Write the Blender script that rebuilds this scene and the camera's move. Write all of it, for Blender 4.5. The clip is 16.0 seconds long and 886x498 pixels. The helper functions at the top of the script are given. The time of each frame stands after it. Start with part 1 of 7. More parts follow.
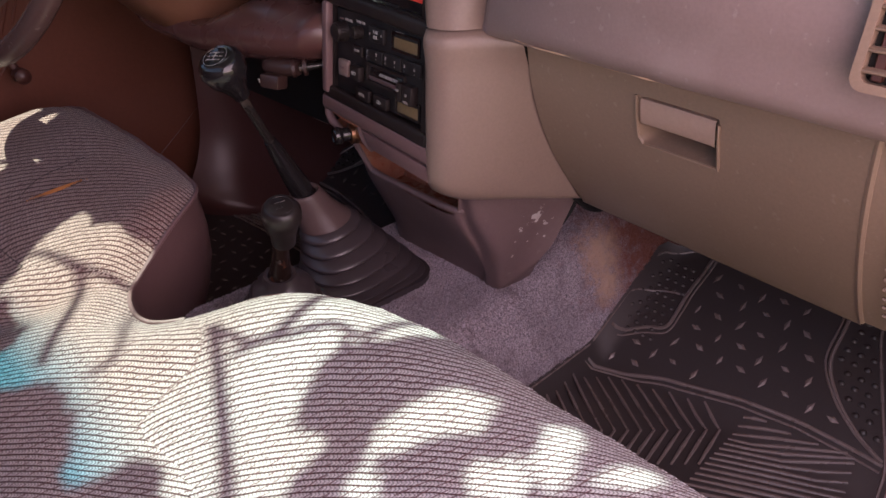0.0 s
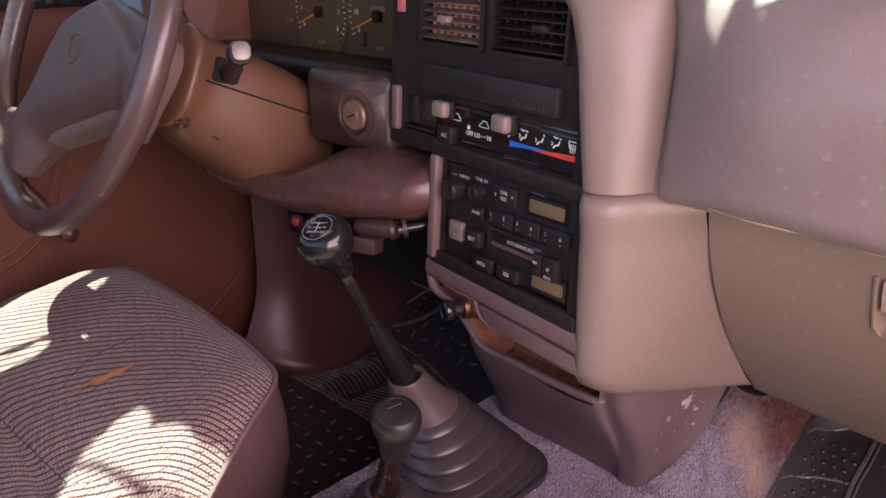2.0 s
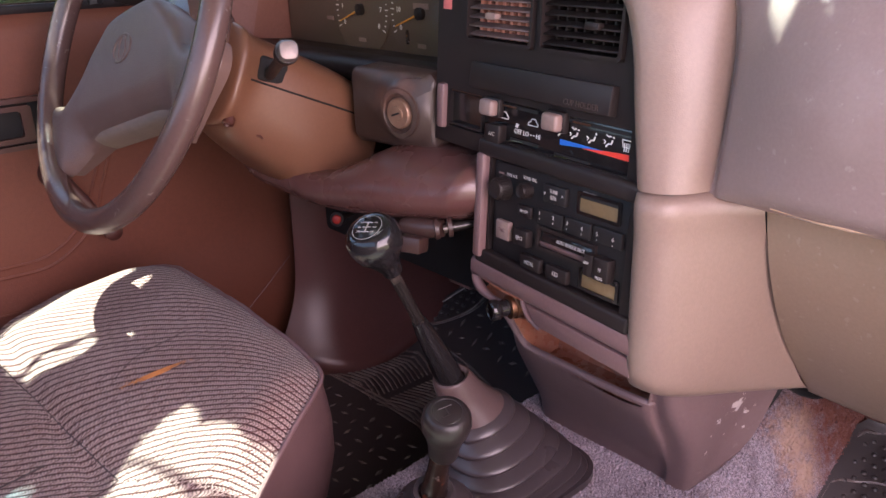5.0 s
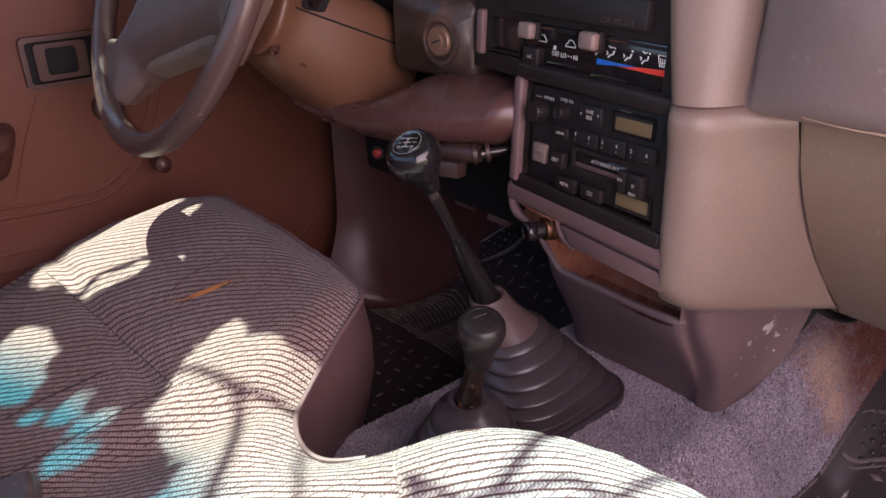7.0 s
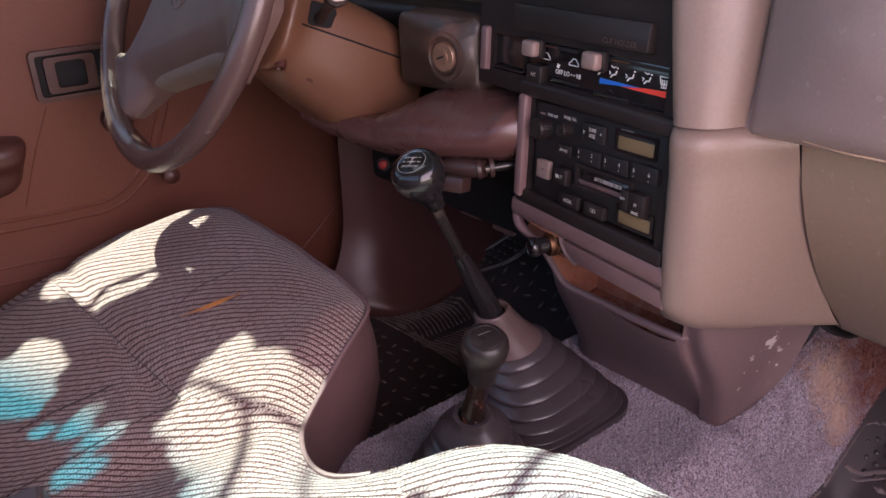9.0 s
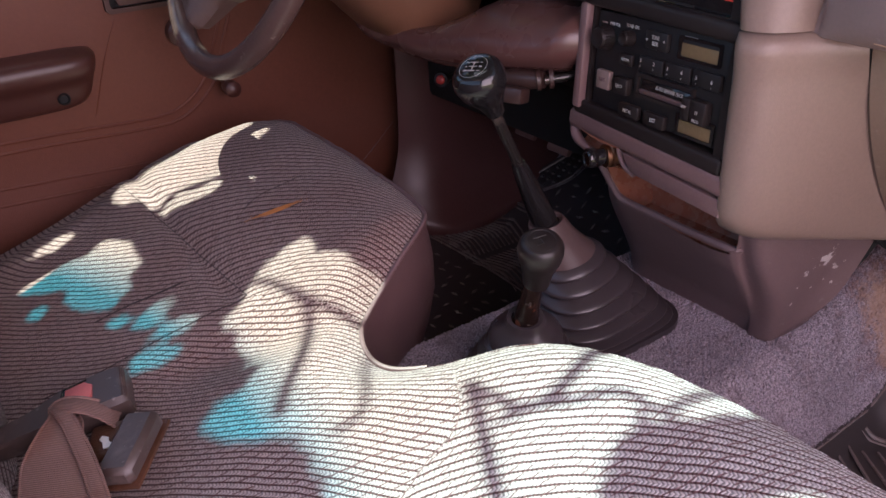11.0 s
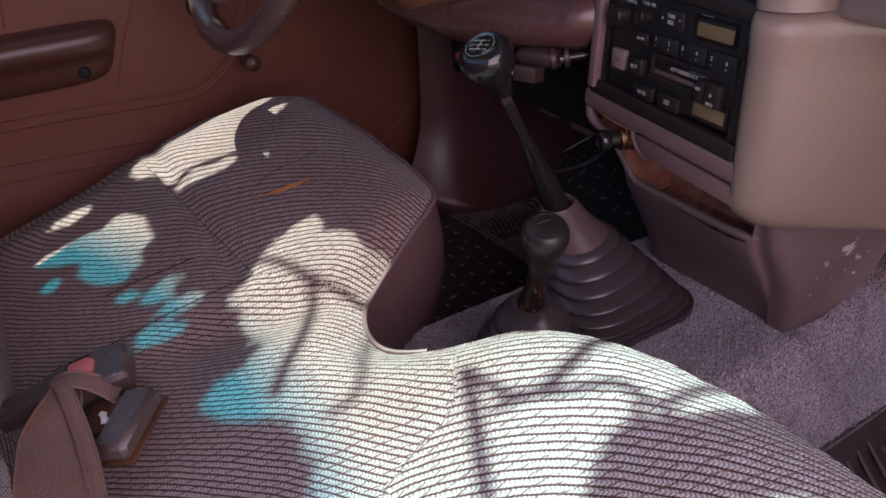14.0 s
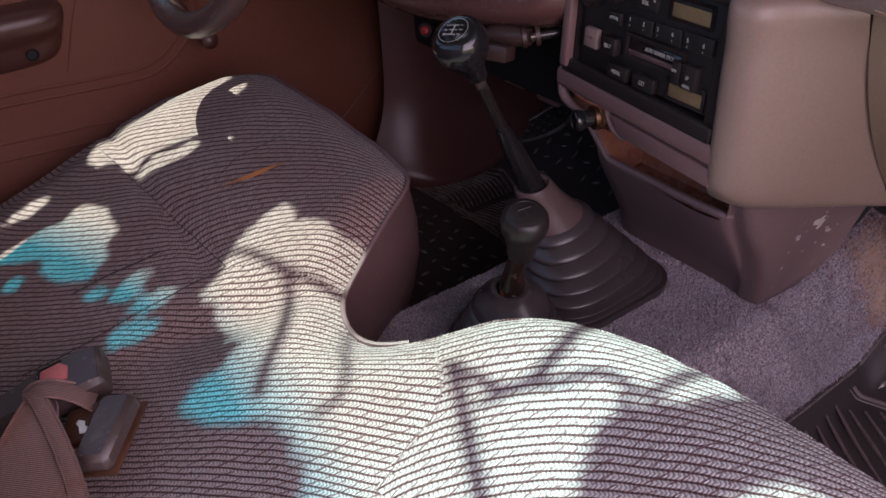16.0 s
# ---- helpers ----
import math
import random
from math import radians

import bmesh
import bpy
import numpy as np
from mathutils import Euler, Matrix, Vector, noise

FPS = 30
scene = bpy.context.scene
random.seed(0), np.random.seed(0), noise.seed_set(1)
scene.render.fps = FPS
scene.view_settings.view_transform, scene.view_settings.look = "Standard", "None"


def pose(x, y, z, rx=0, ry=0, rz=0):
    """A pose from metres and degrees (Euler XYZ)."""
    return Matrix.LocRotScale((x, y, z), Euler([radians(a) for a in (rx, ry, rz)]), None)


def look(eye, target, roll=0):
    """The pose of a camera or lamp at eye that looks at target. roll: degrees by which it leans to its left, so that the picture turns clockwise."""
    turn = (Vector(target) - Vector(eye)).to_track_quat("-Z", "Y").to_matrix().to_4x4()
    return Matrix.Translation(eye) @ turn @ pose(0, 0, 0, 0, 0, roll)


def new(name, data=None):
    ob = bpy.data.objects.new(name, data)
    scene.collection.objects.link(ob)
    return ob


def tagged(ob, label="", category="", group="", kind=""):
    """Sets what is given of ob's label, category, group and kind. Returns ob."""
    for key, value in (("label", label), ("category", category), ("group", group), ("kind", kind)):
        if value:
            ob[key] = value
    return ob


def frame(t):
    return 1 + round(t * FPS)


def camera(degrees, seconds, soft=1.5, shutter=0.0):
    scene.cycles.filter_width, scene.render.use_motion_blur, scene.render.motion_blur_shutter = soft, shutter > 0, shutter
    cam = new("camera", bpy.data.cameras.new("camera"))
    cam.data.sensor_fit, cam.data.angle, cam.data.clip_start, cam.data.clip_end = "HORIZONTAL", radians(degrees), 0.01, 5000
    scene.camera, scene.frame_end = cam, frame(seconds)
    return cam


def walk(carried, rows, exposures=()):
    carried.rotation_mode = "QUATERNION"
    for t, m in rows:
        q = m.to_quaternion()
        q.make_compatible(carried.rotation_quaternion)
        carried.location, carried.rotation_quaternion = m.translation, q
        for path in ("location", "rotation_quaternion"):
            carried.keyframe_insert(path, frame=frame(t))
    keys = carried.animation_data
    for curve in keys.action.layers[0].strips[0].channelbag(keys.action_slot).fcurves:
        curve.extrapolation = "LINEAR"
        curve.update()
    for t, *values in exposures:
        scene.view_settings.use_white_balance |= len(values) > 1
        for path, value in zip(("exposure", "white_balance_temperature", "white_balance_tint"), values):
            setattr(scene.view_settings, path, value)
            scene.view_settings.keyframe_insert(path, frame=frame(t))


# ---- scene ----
cam = camera(59.2, 16.0)
PATH = [
    (0, (0.015, 0.009, 0.999), (1.235, 1.243, 0.003), 0.5),
    (0.5, (0.043, 0.016, 1.005), (1.334, 1.223, 0.069), -0.6),
    (1, (0.05, 0.044, 1.006), (1.348, 1.28, 0.119), -1.1),
    (1.5, (0.06, 0.114, 1.013), (1.363, 1.423, 0.245), -0.9),
    (2, (0.05, 0.195, 0.992), (1.332, 1.547, 0.265), -0.9),
    (2.5, (0.038, 0.226, 0.995), (1.311, 1.597, 0.286), -0.9),
    (3, (0.04, 0.221, 0.999), (1.304, 1.599, 0.291), -1.2),
    (3.5, (0.041, 0.217, 0.996), (1.296, 1.604, 0.286), -1.4),
    (5.8, (0.04, 0.208, 0.99), (1.259, 1.61, 0.25), -1.3),
    (6, (0.033, 0.205, 0.979), (1.254, 1.607, 0.242), -0.9),
    (6.5, (0.016, 0.183, 0.974), (1.204, 1.591, 0.197), -1.3),
    (7, (0.019, 0.185, 0.967), (1.146, 1.619, 0.146), -2.2),
    (7.5, (0.023, 0.181, 0.975), (1.135, 1.622, 0.145), -2.4),
    (8, (0.022, 0.183, 0.978), (1.142, 1.621, 0.156), -2.6),
    (10.3, (0.021, 0.182, 1.003), (1.087, 1.653, 0.168), -2.4),
    (10.5, (0.021, 0.18, 1.006), (1.063, 1.659, 0.153), -2.8),
    (10.9, (0.0, 0.172, 0.977), (1.001, 1.639, 0.058), -2.6),
    (11, (-0.002, 0.168, 0.968), (0.964, 1.629, 0.003), -2.9),
    (11.5, (0.004, 0.159, 0.973), (0.911, 1.633, -0.03), -2.9),
    (12, (0.003, 0.16, 0.98), (0.836, 1.671, -0.032), -4.2),
    (12.5, (0.007, 0.166, 0.985), (0.755, 1.736, -0.002), -5.1),
    (13, (0.014, 0.157, 0.984), (0.712, 1.767, 0.025), -5.0),
    (13.5, (0.017, 0.148, 0.973), (0.801, 1.723, 0.022), -3.7),
    (14, (0.029, 0.163, 0.967), (0.894, 1.652, -0.05), -3.4),
    (14.5, (0.05, 0.206, 0.963), (0.996, 1.61, -0.101), -2.2),
    (15, (0.047, 0.213, 0.965), (1.002, 1.583, -0.135), -2.1),
    (15.5, (0.038, 0.203, 0.976), (0.977, 1.574, -0.137), -2.4),
    (16, (0.027, 0.188, 0.985), (0.945, 1.574, -0.127), -3.5),
]
LIGHT = [(0.0, 1.45, 6900, 15), (1.5, 2.0, 6750, 13), (3.5, 2.62, 6650, 11), (6.0, 2.68, 6600, 10), (6.5, 2.32, 6590, 10), (7.2, 1.88, 6550, 10), (8.2, 2.03, 6500, 10), (10.4, 2.06, 6450, 10), (11.05, 1.72, 6350, 10), (11.5, 1.42, 6200, 9), (13.0, 1.46, 6250, 9), (14.5, 1.36, 6200, 8), (16.0, 1.38, 6200, 8)]
walk(cam, [(t, look(eye, target, roll)) for t, eye, target, roll in PATH], LIGHT)

# ---- world, sun, exposure ----
SUN = Vector((-0.05, 0.28, 1.0)).normalized()
world = bpy.data.worlds.new("sky")
scene.world = world
world.use_nodes = True
_n = world.node_tree.nodes
_sky = _n.new("ShaderNodeTexSky")
_sky.sky_type, _sky.sun_disc = "NISHITA", False
_sky.sun_elevation, _sky.sun_rotation = math.asin(SUN.z), math.atan2(SUN.x, SUN.y)
_n["Background"].inputs["Strength"].default_value = 0.095
world.node_tree.links.new(_sky.outputs["Color"], _n["Background"].inputs["Color"])
sun = new("sun", bpy.data.lights.new("sun", "SUN"))
sun.data.energy, sun.data.angle, sun.data.color = 4.8, radians(0.53), (0.82, 1.0, 0.88)
sun.matrix_world = Matrix.Translation((2, 0, 6)) @ SUN.to_track_quat("Z", "Y").to_matrix().to_4x4()
# added pink fill lamp in the open passenger doorway, for daylight and reddish bounce
door_fill = new("doorway_fill", bpy.data.lights.new("doorway_fill", "AREA"))
door_fill.data.shape, door_fill.data.size, door_fill.data.size_y, door_fill.data.energy = "RECTANGLE", 0.85, 0.6, 3.1
door_fill.data.color = (1.0, 0.70, 0.785)
door_fill.matrix_world = look((0.27, -0.16, 1.02), (0.40, 0.9, 0.64))


# ---- materials ----
def material(name, col, col2=None, rough=0.6, metal=0.0, scale=6.0, grain=0.0, grain_scale=900.0, mix=0.6, spec=0.5, blot=0.0, blot_col=(0.1, 0.08, 0.07), blot_scale=9.0, speck=0.0, fleck=0.0):
    """Plain surface with large and small variation, fine relief and patches of wear."""
    m = bpy.data.materials.new(name)
    m.use_nodes = True
    t = m.node_tree
    n, lk = t.nodes, t.links
    b = n["Principled BSDF"]
    b.inputs["Metallic"].default_value = metal
    b.inputs["Specular IOR Level"].default_value = spec
    co = n.new("ShaderNodeTexCoord").outputs["Object"]

    def noise_node(sc, detail=4.0):
        k = n.new("ShaderNodeTexNoise")
        k.inputs["Scale"].default_value, k.inputs["Detail"].default_value = sc, detail
        lk.new(co, k.inputs["Vector"])
        return k.outputs["Fac"]

    def mixed(fac, a, c, how="MIX"):
        k = n.new("ShaderNodeMix")
        k.data_type, k.blend_type = "RGBA", how
        lk.new(fac, k.inputs["Factor"])
        for sock, v in ((k.inputs["A"], a), (k.inputs["B"], c)):
            if isinstance(v, tuple):
                sock.default_value = (*v, 1)
            else:
                lk.new(v, sock)
        return k.outputs["Result"]

    def ramp(fac, lo, hi, top=1.0):
        k = n.new("ShaderNodeMapRange")
        k.inputs["From Min"].default_value, k.inputs["From Max"].default_value, k.inputs["To Max"].default_value = lo, hi, top
        lk.new(fac, k.inputs["Value"])
        return k.outputs["Result"]

    col2 = col2 or tuple(c * 0.78 for c in col)
    big = ramp(noise_node(scale), 0.35, 0.68, mix)
    out = mixed(big, col, col2)
    fine = ramp(noise_node(grain_scale * 0.35, 2.0), 0.3, 0.75, 0.35)
    out = mixed(fine, out, tuple(min(1.0, c * 1.25) for c in col))
    if blot:
        out = mixed(ramp(noise_node(blot_scale, 6.0), 0.56, 0.68, blot), out, blot_col)
    if fleck:
        out = mixed(ramp(noise_node(560.0, 5.0), 0.40, 0.64, fleck), out, tuple(c * 0.32 for c in col))
    if speck:
        out = mixed(ramp(noise_node(140.0, 3.0), 0.66, 0.72, speck), out, (0.55, 0.5, 0.46))
    lk.new(out, b.inputs["Base Color"])
    lk.new(ramp(noise_node(scale * 2.3, 5.0), 0.2, 0.8), n.new("ShaderNodeMapRange").inputs["Value"])
    r = n.new("ShaderNodeMapRange")
    r.inputs["To Min"].default_value, r.inputs["To Max"].default_value = max(0.03, rough - 0.09), min(1.0, rough + 0.09)
    lk.new(noise_node(scale * 3.1, 5.0), r.inputs["Value"])
    lk.new(r.outputs["Result"], b.inputs["Roughness"])
    if grain:
        v = n.new("ShaderNodeTexVoronoi")
        v.inputs["Scale"].default_value = grain_scale
        lk.new(co, v.inputs["Vector"])
        bp = n.new("ShaderNodeBump")
        bp.inputs["Strength"].default_value, bp.inputs["Distance"].default_value = grain, 0.0006
        lk.new(v.outputs["Distance"], bp.inputs["Height"])
        lk.new(bp.outputs["Normal"], b.inputs["Normal"])
    return m


def stained(name, at, radius, stain, *a, **k):
    """The same, with one old spill soaked in round a point."""
    return soak(material(name, *a, **k), at, radius, stain)


def soak(m, at, radius, stain, most=0.85):
    n, lk = m.node_tree.nodes, m.node_tree.links
    b = n["Principled BSDF"]
    src = b.inputs["Base Color"].links[0].from_socket
    d, mr, mx, nz = n.new("ShaderNodeVectorMath"), n.new("ShaderNodeMapRange"), n.new("ShaderNodeMix"), n.new("ShaderNodeTexNoise")
    co = n.new("ShaderNodeTexCoord").outputs["Object"]
    d.operation = "DISTANCE"
    lk.new(co, d.inputs[0])
    d.inputs[1].default_value = at
    lk.new(co, nz.inputs["Vector"])
    nz.inputs["Scale"].default_value, nz.inputs["Detail"].default_value = 60.0, 12.0
    nz.inputs["Roughness"].default_value = 0.75
    ad = n.new("ShaderNodeMath")
    ad.operation = "MULTIPLY_ADD"
    lk.new(nz.outputs["Fac"], ad.inputs[0])
    ad.inputs[1].default_value = radius * 1.8
    lk.new(d.outputs["Value"], ad.inputs[2])
    lk.new(ad.outputs[0], mr.inputs["Value"])
    mr.inputs["From Min"].default_value, mr.inputs["From Max"].default_value = radius * 1.75, radius * 1.15
    mr.inputs["To Max"].default_value = most
    mx.data_type = "RGBA"
    lk.new(mr.outputs["Result"], mx.inputs["Factor"])
    lk.new(src, mx.inputs["A"])
    mx.inputs["B"].default_value = (*stain, 1)
    lk.new(mx.outputs["Result"], b.inputs["Base Color"])
    return m


def rib_fabric(name, light, dark, period):
    """Ribbed woven cloth: ribs follow the U coordinate, with knit loops along them."""
    m = bpy.data.materials.new(name)
    m.use_nodes = True
    t = m.node_tree
    n, lk = t.nodes, t.links
    b = n["Principled BSDF"]
    b.inputs["Roughness"].default_value, b.inputs["Specular IOR Level"].default_value = 0.95, 0.15
    b.inputs["Sheen Weight"].default_value = 0.15
    uv = n.new("ShaderNodeUVMap").outputs["UV"]
    ob = n.new("ShaderNodeTexCoord").outputs["Object"]

    def math_node(op, a, c=None):
        k = n.new("ShaderNodeMath")
        k.operation = op
        for i, v in enumerate((a, c)):
            if v is None:
                continue
            if isinstance(v, (int, float)):
                k.inputs[i].default_value = v
            else:
                lk.new(v, k.inputs[i])
        return k.outputs[0]

    def noise_node(sc, detail, vec):
        k = n.new("ShaderNodeTexNoise")
        k.inputs["Scale"].default_value, k.inputs["Detail"].default_value = sc, detail
        lk.new(vec, k.inputs["Vector"])
        return k.outputs["Fac"]

    sep = n.new("ShaderNodeSeparateXYZ")
    lk.new(uv, sep.inputs[0])
    u = math_node("ADD", sep.outputs["X"], math_node("MULTIPLY", math_node("SUBTRACT", noise_node(38.0, 2.0, ob), 0.5), 0.0022))
    ph = math_node("MULTIPLY", u, 2 * math.pi / period)
    rib = math_node("ADD", math_node("MULTIPLY", math_node("SINE", ph), 0.5), 0.5)
    slant = math_node("PINGPONG", math_node("SUBTRACT", math_node("DIVIDE", u, period), 0.25), 0.5)
    loops = math_node("SINE", math_node("ADD", math_node("MULTIPLY", sep.outputs["Y"], 2 * math.pi / 0.0028), math_node("ADD", math_node("MULTIPLY", slant, 9.0), math_node("MULTIPLY", noise_node(110.0, 2.0, ob), 8.0))))
    height = math_node("ADD", math_node("POWER", rib, 0.6), math_node("MULTIPLY", loops, 0.42))
    height = math_node("ADD", height, math_node("MULTIPLY", noise_node(1500.0, 2.0, ob), 0.25))
    k = n.new("ShaderNodeValToRGB")
    k.color_ramp.elements[0].position, k.color_ramp.elements[0].color = 0.07, (*dark, 1)
    k.color_ramp.elements[1].position, k.color_ramp.elements[1].color = 0.34, (*light, 1)
    lk.new(rib, k.inputs["Fac"])
    mx = n.new("ShaderNodeMix")
    mx.data_type, mx.blend_type = "RGBA", "MULTIPLY"
    st = n.new("ShaderNodeMapRange")
    st.inputs["From Min"].default_value, st.inputs["From Max"].default_value, st.inputs["To Max"].default_value = 0.42, 0.7, 0.5
    lk.new(noise_node(7.0, 6.0, ob), st.inputs["Value"])
    lk.new(st.outputs["Result"], mx.inputs["Factor"])
    lk.new(k.outputs["Color"], mx.inputs["A"])
    mx.inputs["B"].default_value = (0.72, 0.62, 0.58, 1)
    fz = n.new("ShaderNodeMix")
    fz.data_type, fz.blend_type = "RGBA", "MULTIPLY"
    fz.inputs["Factor"].default_value = 0.5
    lk.new(mx.outputs["Result"], fz.inputs["A"])
    sp = n.new("ShaderNodeMapRange")
    sp.inputs["From Min"].default_value, sp.inputs["From Max"].default_value, sp.inputs["To Min"].default_value = 0.32, 0.68, 0.30
    lk.new(noise_node(700.0, 2.0, ob), sp.inputs["Value"])
    lk.new(sp.outputs["Result"], fz.inputs["B"])
    kn = n.new("ShaderNodeMapRange")
    kn.inputs["From Min"].default_value, kn.inputs["From Max"].default_value, kn.inputs["To Min"].default_value = -0.95, 0.1, 0.42
    lk.new(loops, kn.inputs["Value"])
    kx = n.new("ShaderNodeMix")
    kx.data_type, kx.blend_type = "RGBA", "MULTIPLY"
    kx.inputs["Factor"].default_value = 0.95
    lk.new(fz.outputs["Result"], kx.inputs["A"])
    lk.new(kn.outputs["Result"], kx.inputs["B"])
    dg = math_node("SINE", math_node("ADD", math_node("MULTIPLY", sep.outputs["Y"], 2 * math.pi / 0.0125), math_node("ADD", math_node("MULTIPLY", sep.outputs["X"], 2 * math.pi / 0.0085), math_node("MULTIPLY", noise_node(26.0, 3.0, ob), 12.0))))
    gate = n.new("ShaderNodeMapRange")
    gate.inputs["From Min"].default_value, gate.inputs["From Max"].default_value, gate.inputs["To Max"].default_value = 0.84, 0.96, 0.85
    lk.new(dg, gate.inputs["Value"])
    brk = n.new("ShaderNodeMix")
    brk.data_type, brk.blend_type = "RGBA", "MIX"
    lk.new(math_node("MULTIPLY", gate.outputs["Result"], math_node("GREATER_THAN", noise_node(110.0, 1.0, ob), 0.43)), brk.inputs["Factor"])
    lk.new(kx.outputs["Result"], brk.inputs["A"])
    brk.inputs["B"].default_value = (*dark, 1)
    # reddish-brown shade round the driver's place is put into the cloth colour
    far, driver_shade = n.new("ShaderNodeVectorMath"), n.new("ShaderNodeMapRange")
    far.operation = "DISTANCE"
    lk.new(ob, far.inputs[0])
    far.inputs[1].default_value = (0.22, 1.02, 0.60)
    lk.new(math_node("ADD", far.outputs["Value"], math_node("MULTIPLY", noise_node(9.0, 6.0, ob), 0.25)), driver_shade.inputs["Value"])
    driver_shade.inputs["From Min"].default_value, driver_shade.inputs["From Max"].default_value = 0.80, 0.42
    shaded = n.new("ShaderNodeMix")
    shaded.data_type, shaded.blend_type = "RGBA", "MULTIPLY"
    lk.new(driver_shade.outputs["Result"], shaded.inputs["Factor"])
    lk.new(brk.outputs["Result"], shaded.inputs["A"])
    shaded.inputs["B"].default_value = (0.80, 0.575, 0.515, 1)
    lk.new(shaded.outputs["Result"], b.inputs["Base Color"])
    bp = n.new("ShaderNodeBump")
    bp.inputs["Strength"].default_value, bp.inputs["Distance"].default_value = 0.55, 0.0012
    lk.new(height, bp.inputs["Height"])
    lk.new(bp.outputs["Normal"], b.inputs["Normal"])
    return m


def clear_pane(name, tint, gloss=0.06):
    m = bpy.data.materials.new(name)
    m.use_nodes = True
    n, lk = m.node_tree.nodes, m.node_tree.links
    n.remove(n["Principled BSDF"])
    tr, gl, mx = n.new("ShaderNodeBsdfTransparent"), n.new("ShaderNodeBsdfGlossy"), n.new("ShaderNodeMixShader")
    tr.inputs["Color"].default_value = (*tint, 1)
    gl.inputs["Roughness"].default_value = 0.02
    mx.inputs["Fac"].default_value = gloss
    lk.new(tr.outputs[0], mx.inputs[1])
    lk.new(gl.outputs[0], mx.inputs[2])
    lk.new(mx.outputs[0], n["Material Output"].inputs["Surface"])
    return m


def shade_band(name, tint, low, high):
    """Glass whose blue deepens from the lower, bowed edge of the band upwards."""
    m = clear_pane(name, tint)
    n, lk = m.node_tree.nodes, m.node_tree.links
    sep, mr, mx = n.new("ShaderNodeSeparateXYZ"), n.new("ShaderNodeMapRange"), n.new("ShaderNodeMix")
    lk.new(n.new("ShaderNodeTexCoord").outputs["Object"], sep.inputs[0])
    off, sq, tl = n.new("ShaderNodeMath"), n.new("ShaderNodeMath"), n.new("ShaderNodeMath")
    off.operation, sq.operation, tl.operation = "SUBTRACT", "POWER", "MULTIPLY_ADD"
    lk.new(sep.outputs["Y"], off.inputs[0])
    off.inputs[1].default_value = 0.87
    lk.new(off.outputs[0], sq.inputs[0])
    sq.inputs[1].default_value = 2.0
    lk.new(sq.outputs[0], tl.inputs[0])
    tl.inputs[1].default_value = -0.22
    lk.new(sep.outputs["Z"], tl.inputs[2])
    lk.new(tl.outputs[0], mr.inputs["Value"])
    mr.inputs["From Min"].default_value, mr.inputs["From Max"].default_value = low, high
    mx.data_type = "RGBA"
    lk.new(mr.outputs["Result"], mx.inputs["Factor"])
    mx.inputs["A"].default_value, mx.inputs["B"].default_value = (0.92, 0.96, 0.95, 1), (*tint, 1)
    lk.new(mx.outputs["Result"], n["Transparent BSDF"].inputs["Color"])
    return m


PAD = material("padded_vinyl", (0.235, 0.172, 0.164), (0.200, 0.142, 0.134), 0.46, grain=0.14, grain_scale=1100, blot=0.25, blot_col=(0.38, 0.30, 0.29), speck=0.15)
TRIM = material("mauve_plastic", (0.200, 0.142, 0.116), (0.172, 0.119, 0.096), 0.40, grain=0.15, grain_scale=1000)
LOWER = material("brown_plastic", (0.220, 0.154, 0.112), (0.187, 0.129, 0.093), 0.44, grain=0.14, grain_scale=1000, speck=0.1)
LEDGE = material("purple_plastic", (0.175, 0.104, 0.102), (0.135, 0.079, 0.077), 0.45, grain=0.2)
CONSOLE = material("console_plastic", (0.155, 0.100, 0.100), (0.115, 0.075, 0.076), 0.5, grain=0.25, speck=0.08)
TRAY = material("tray_plastic", (0.33, 0.122, 0.074), (0.19, 0.070, 0.044), 0.28, scale=25, grain=0.2, blot=0.6, blot_col=(0.30, 0.17, 0.12), blot_scale=45, speck=0.2)
KNEE = material("maroon_plastic", (0.075, 0.028, 0.022), (0.058, 0.022, 0.017), 0.36, grain=0.12)
DOOR = material("door_vinyl", (0.155, 0.050, 0.029), (0.125, 0.039, 0.023), 0.55, spec=0.35, grain=0.3, grain_scale=600)
BLACK = material("black_plastic", (0.017, 0.013, 0.013), (0.025, 0.019, 0.018), 0.42, grain=0.15, spec=0.25, blot=0.35, blot_col=(0.036, 0.028, 0.026), blot_scale=22)
HOOD = material("hood_vinyl", (0.24, 0.125, 0.105), (0.20, 0.10, 0.085), 0.4, grain=0.15)
GLOSS = material("gloss_black", (0.010, 0.009, 0.010), (0.016, 0.014, 0.014), 0.12)
FACE = material("radio_face", (0.016, 0.015, 0.016), (0.025, 0.022, 0.022), 0.42, grain=0.1, spec=0.2, blot=0.2, blot_col=(0.05, 0.045, 0.04))
RUBBER = material("rubber", (0.048, 0.040, 0.040), (0.066, 0.053, 0.052), 0.34, grain=0.2, spec=0.5, blot=0.4, blot_col=(0.072, 0.053, 0.046), blot_scale=5)
# raised mat relief: wear and the highlights on its edges put into the colour
RELIEF = material("worn_highlight_rubber", (0.19, 0.15, 0.14), (0.115, 0.09, 0.085), 0.28, grain=0.15)
KICK = material("kick_plastic", (0.108, 0.045, 0.041), (0.078, 0.033, 0.029), 0.34, scale=14, grain=0.15)
BUCKLE = material("buckle_plastic", (0.075, 0.052, 0.047), (0.052, 0.037, 0.033), 0.36, grain=0.1, blot=0.4, blot_col=(0.20, 0.15, 0.14), blot_scale=50, speck=0.2)
BELLOWS = material("bellows_rubber", (0.046, 0.036, 0.039), (0.032, 0.026, 0.029), 0.30, grain=0.06)
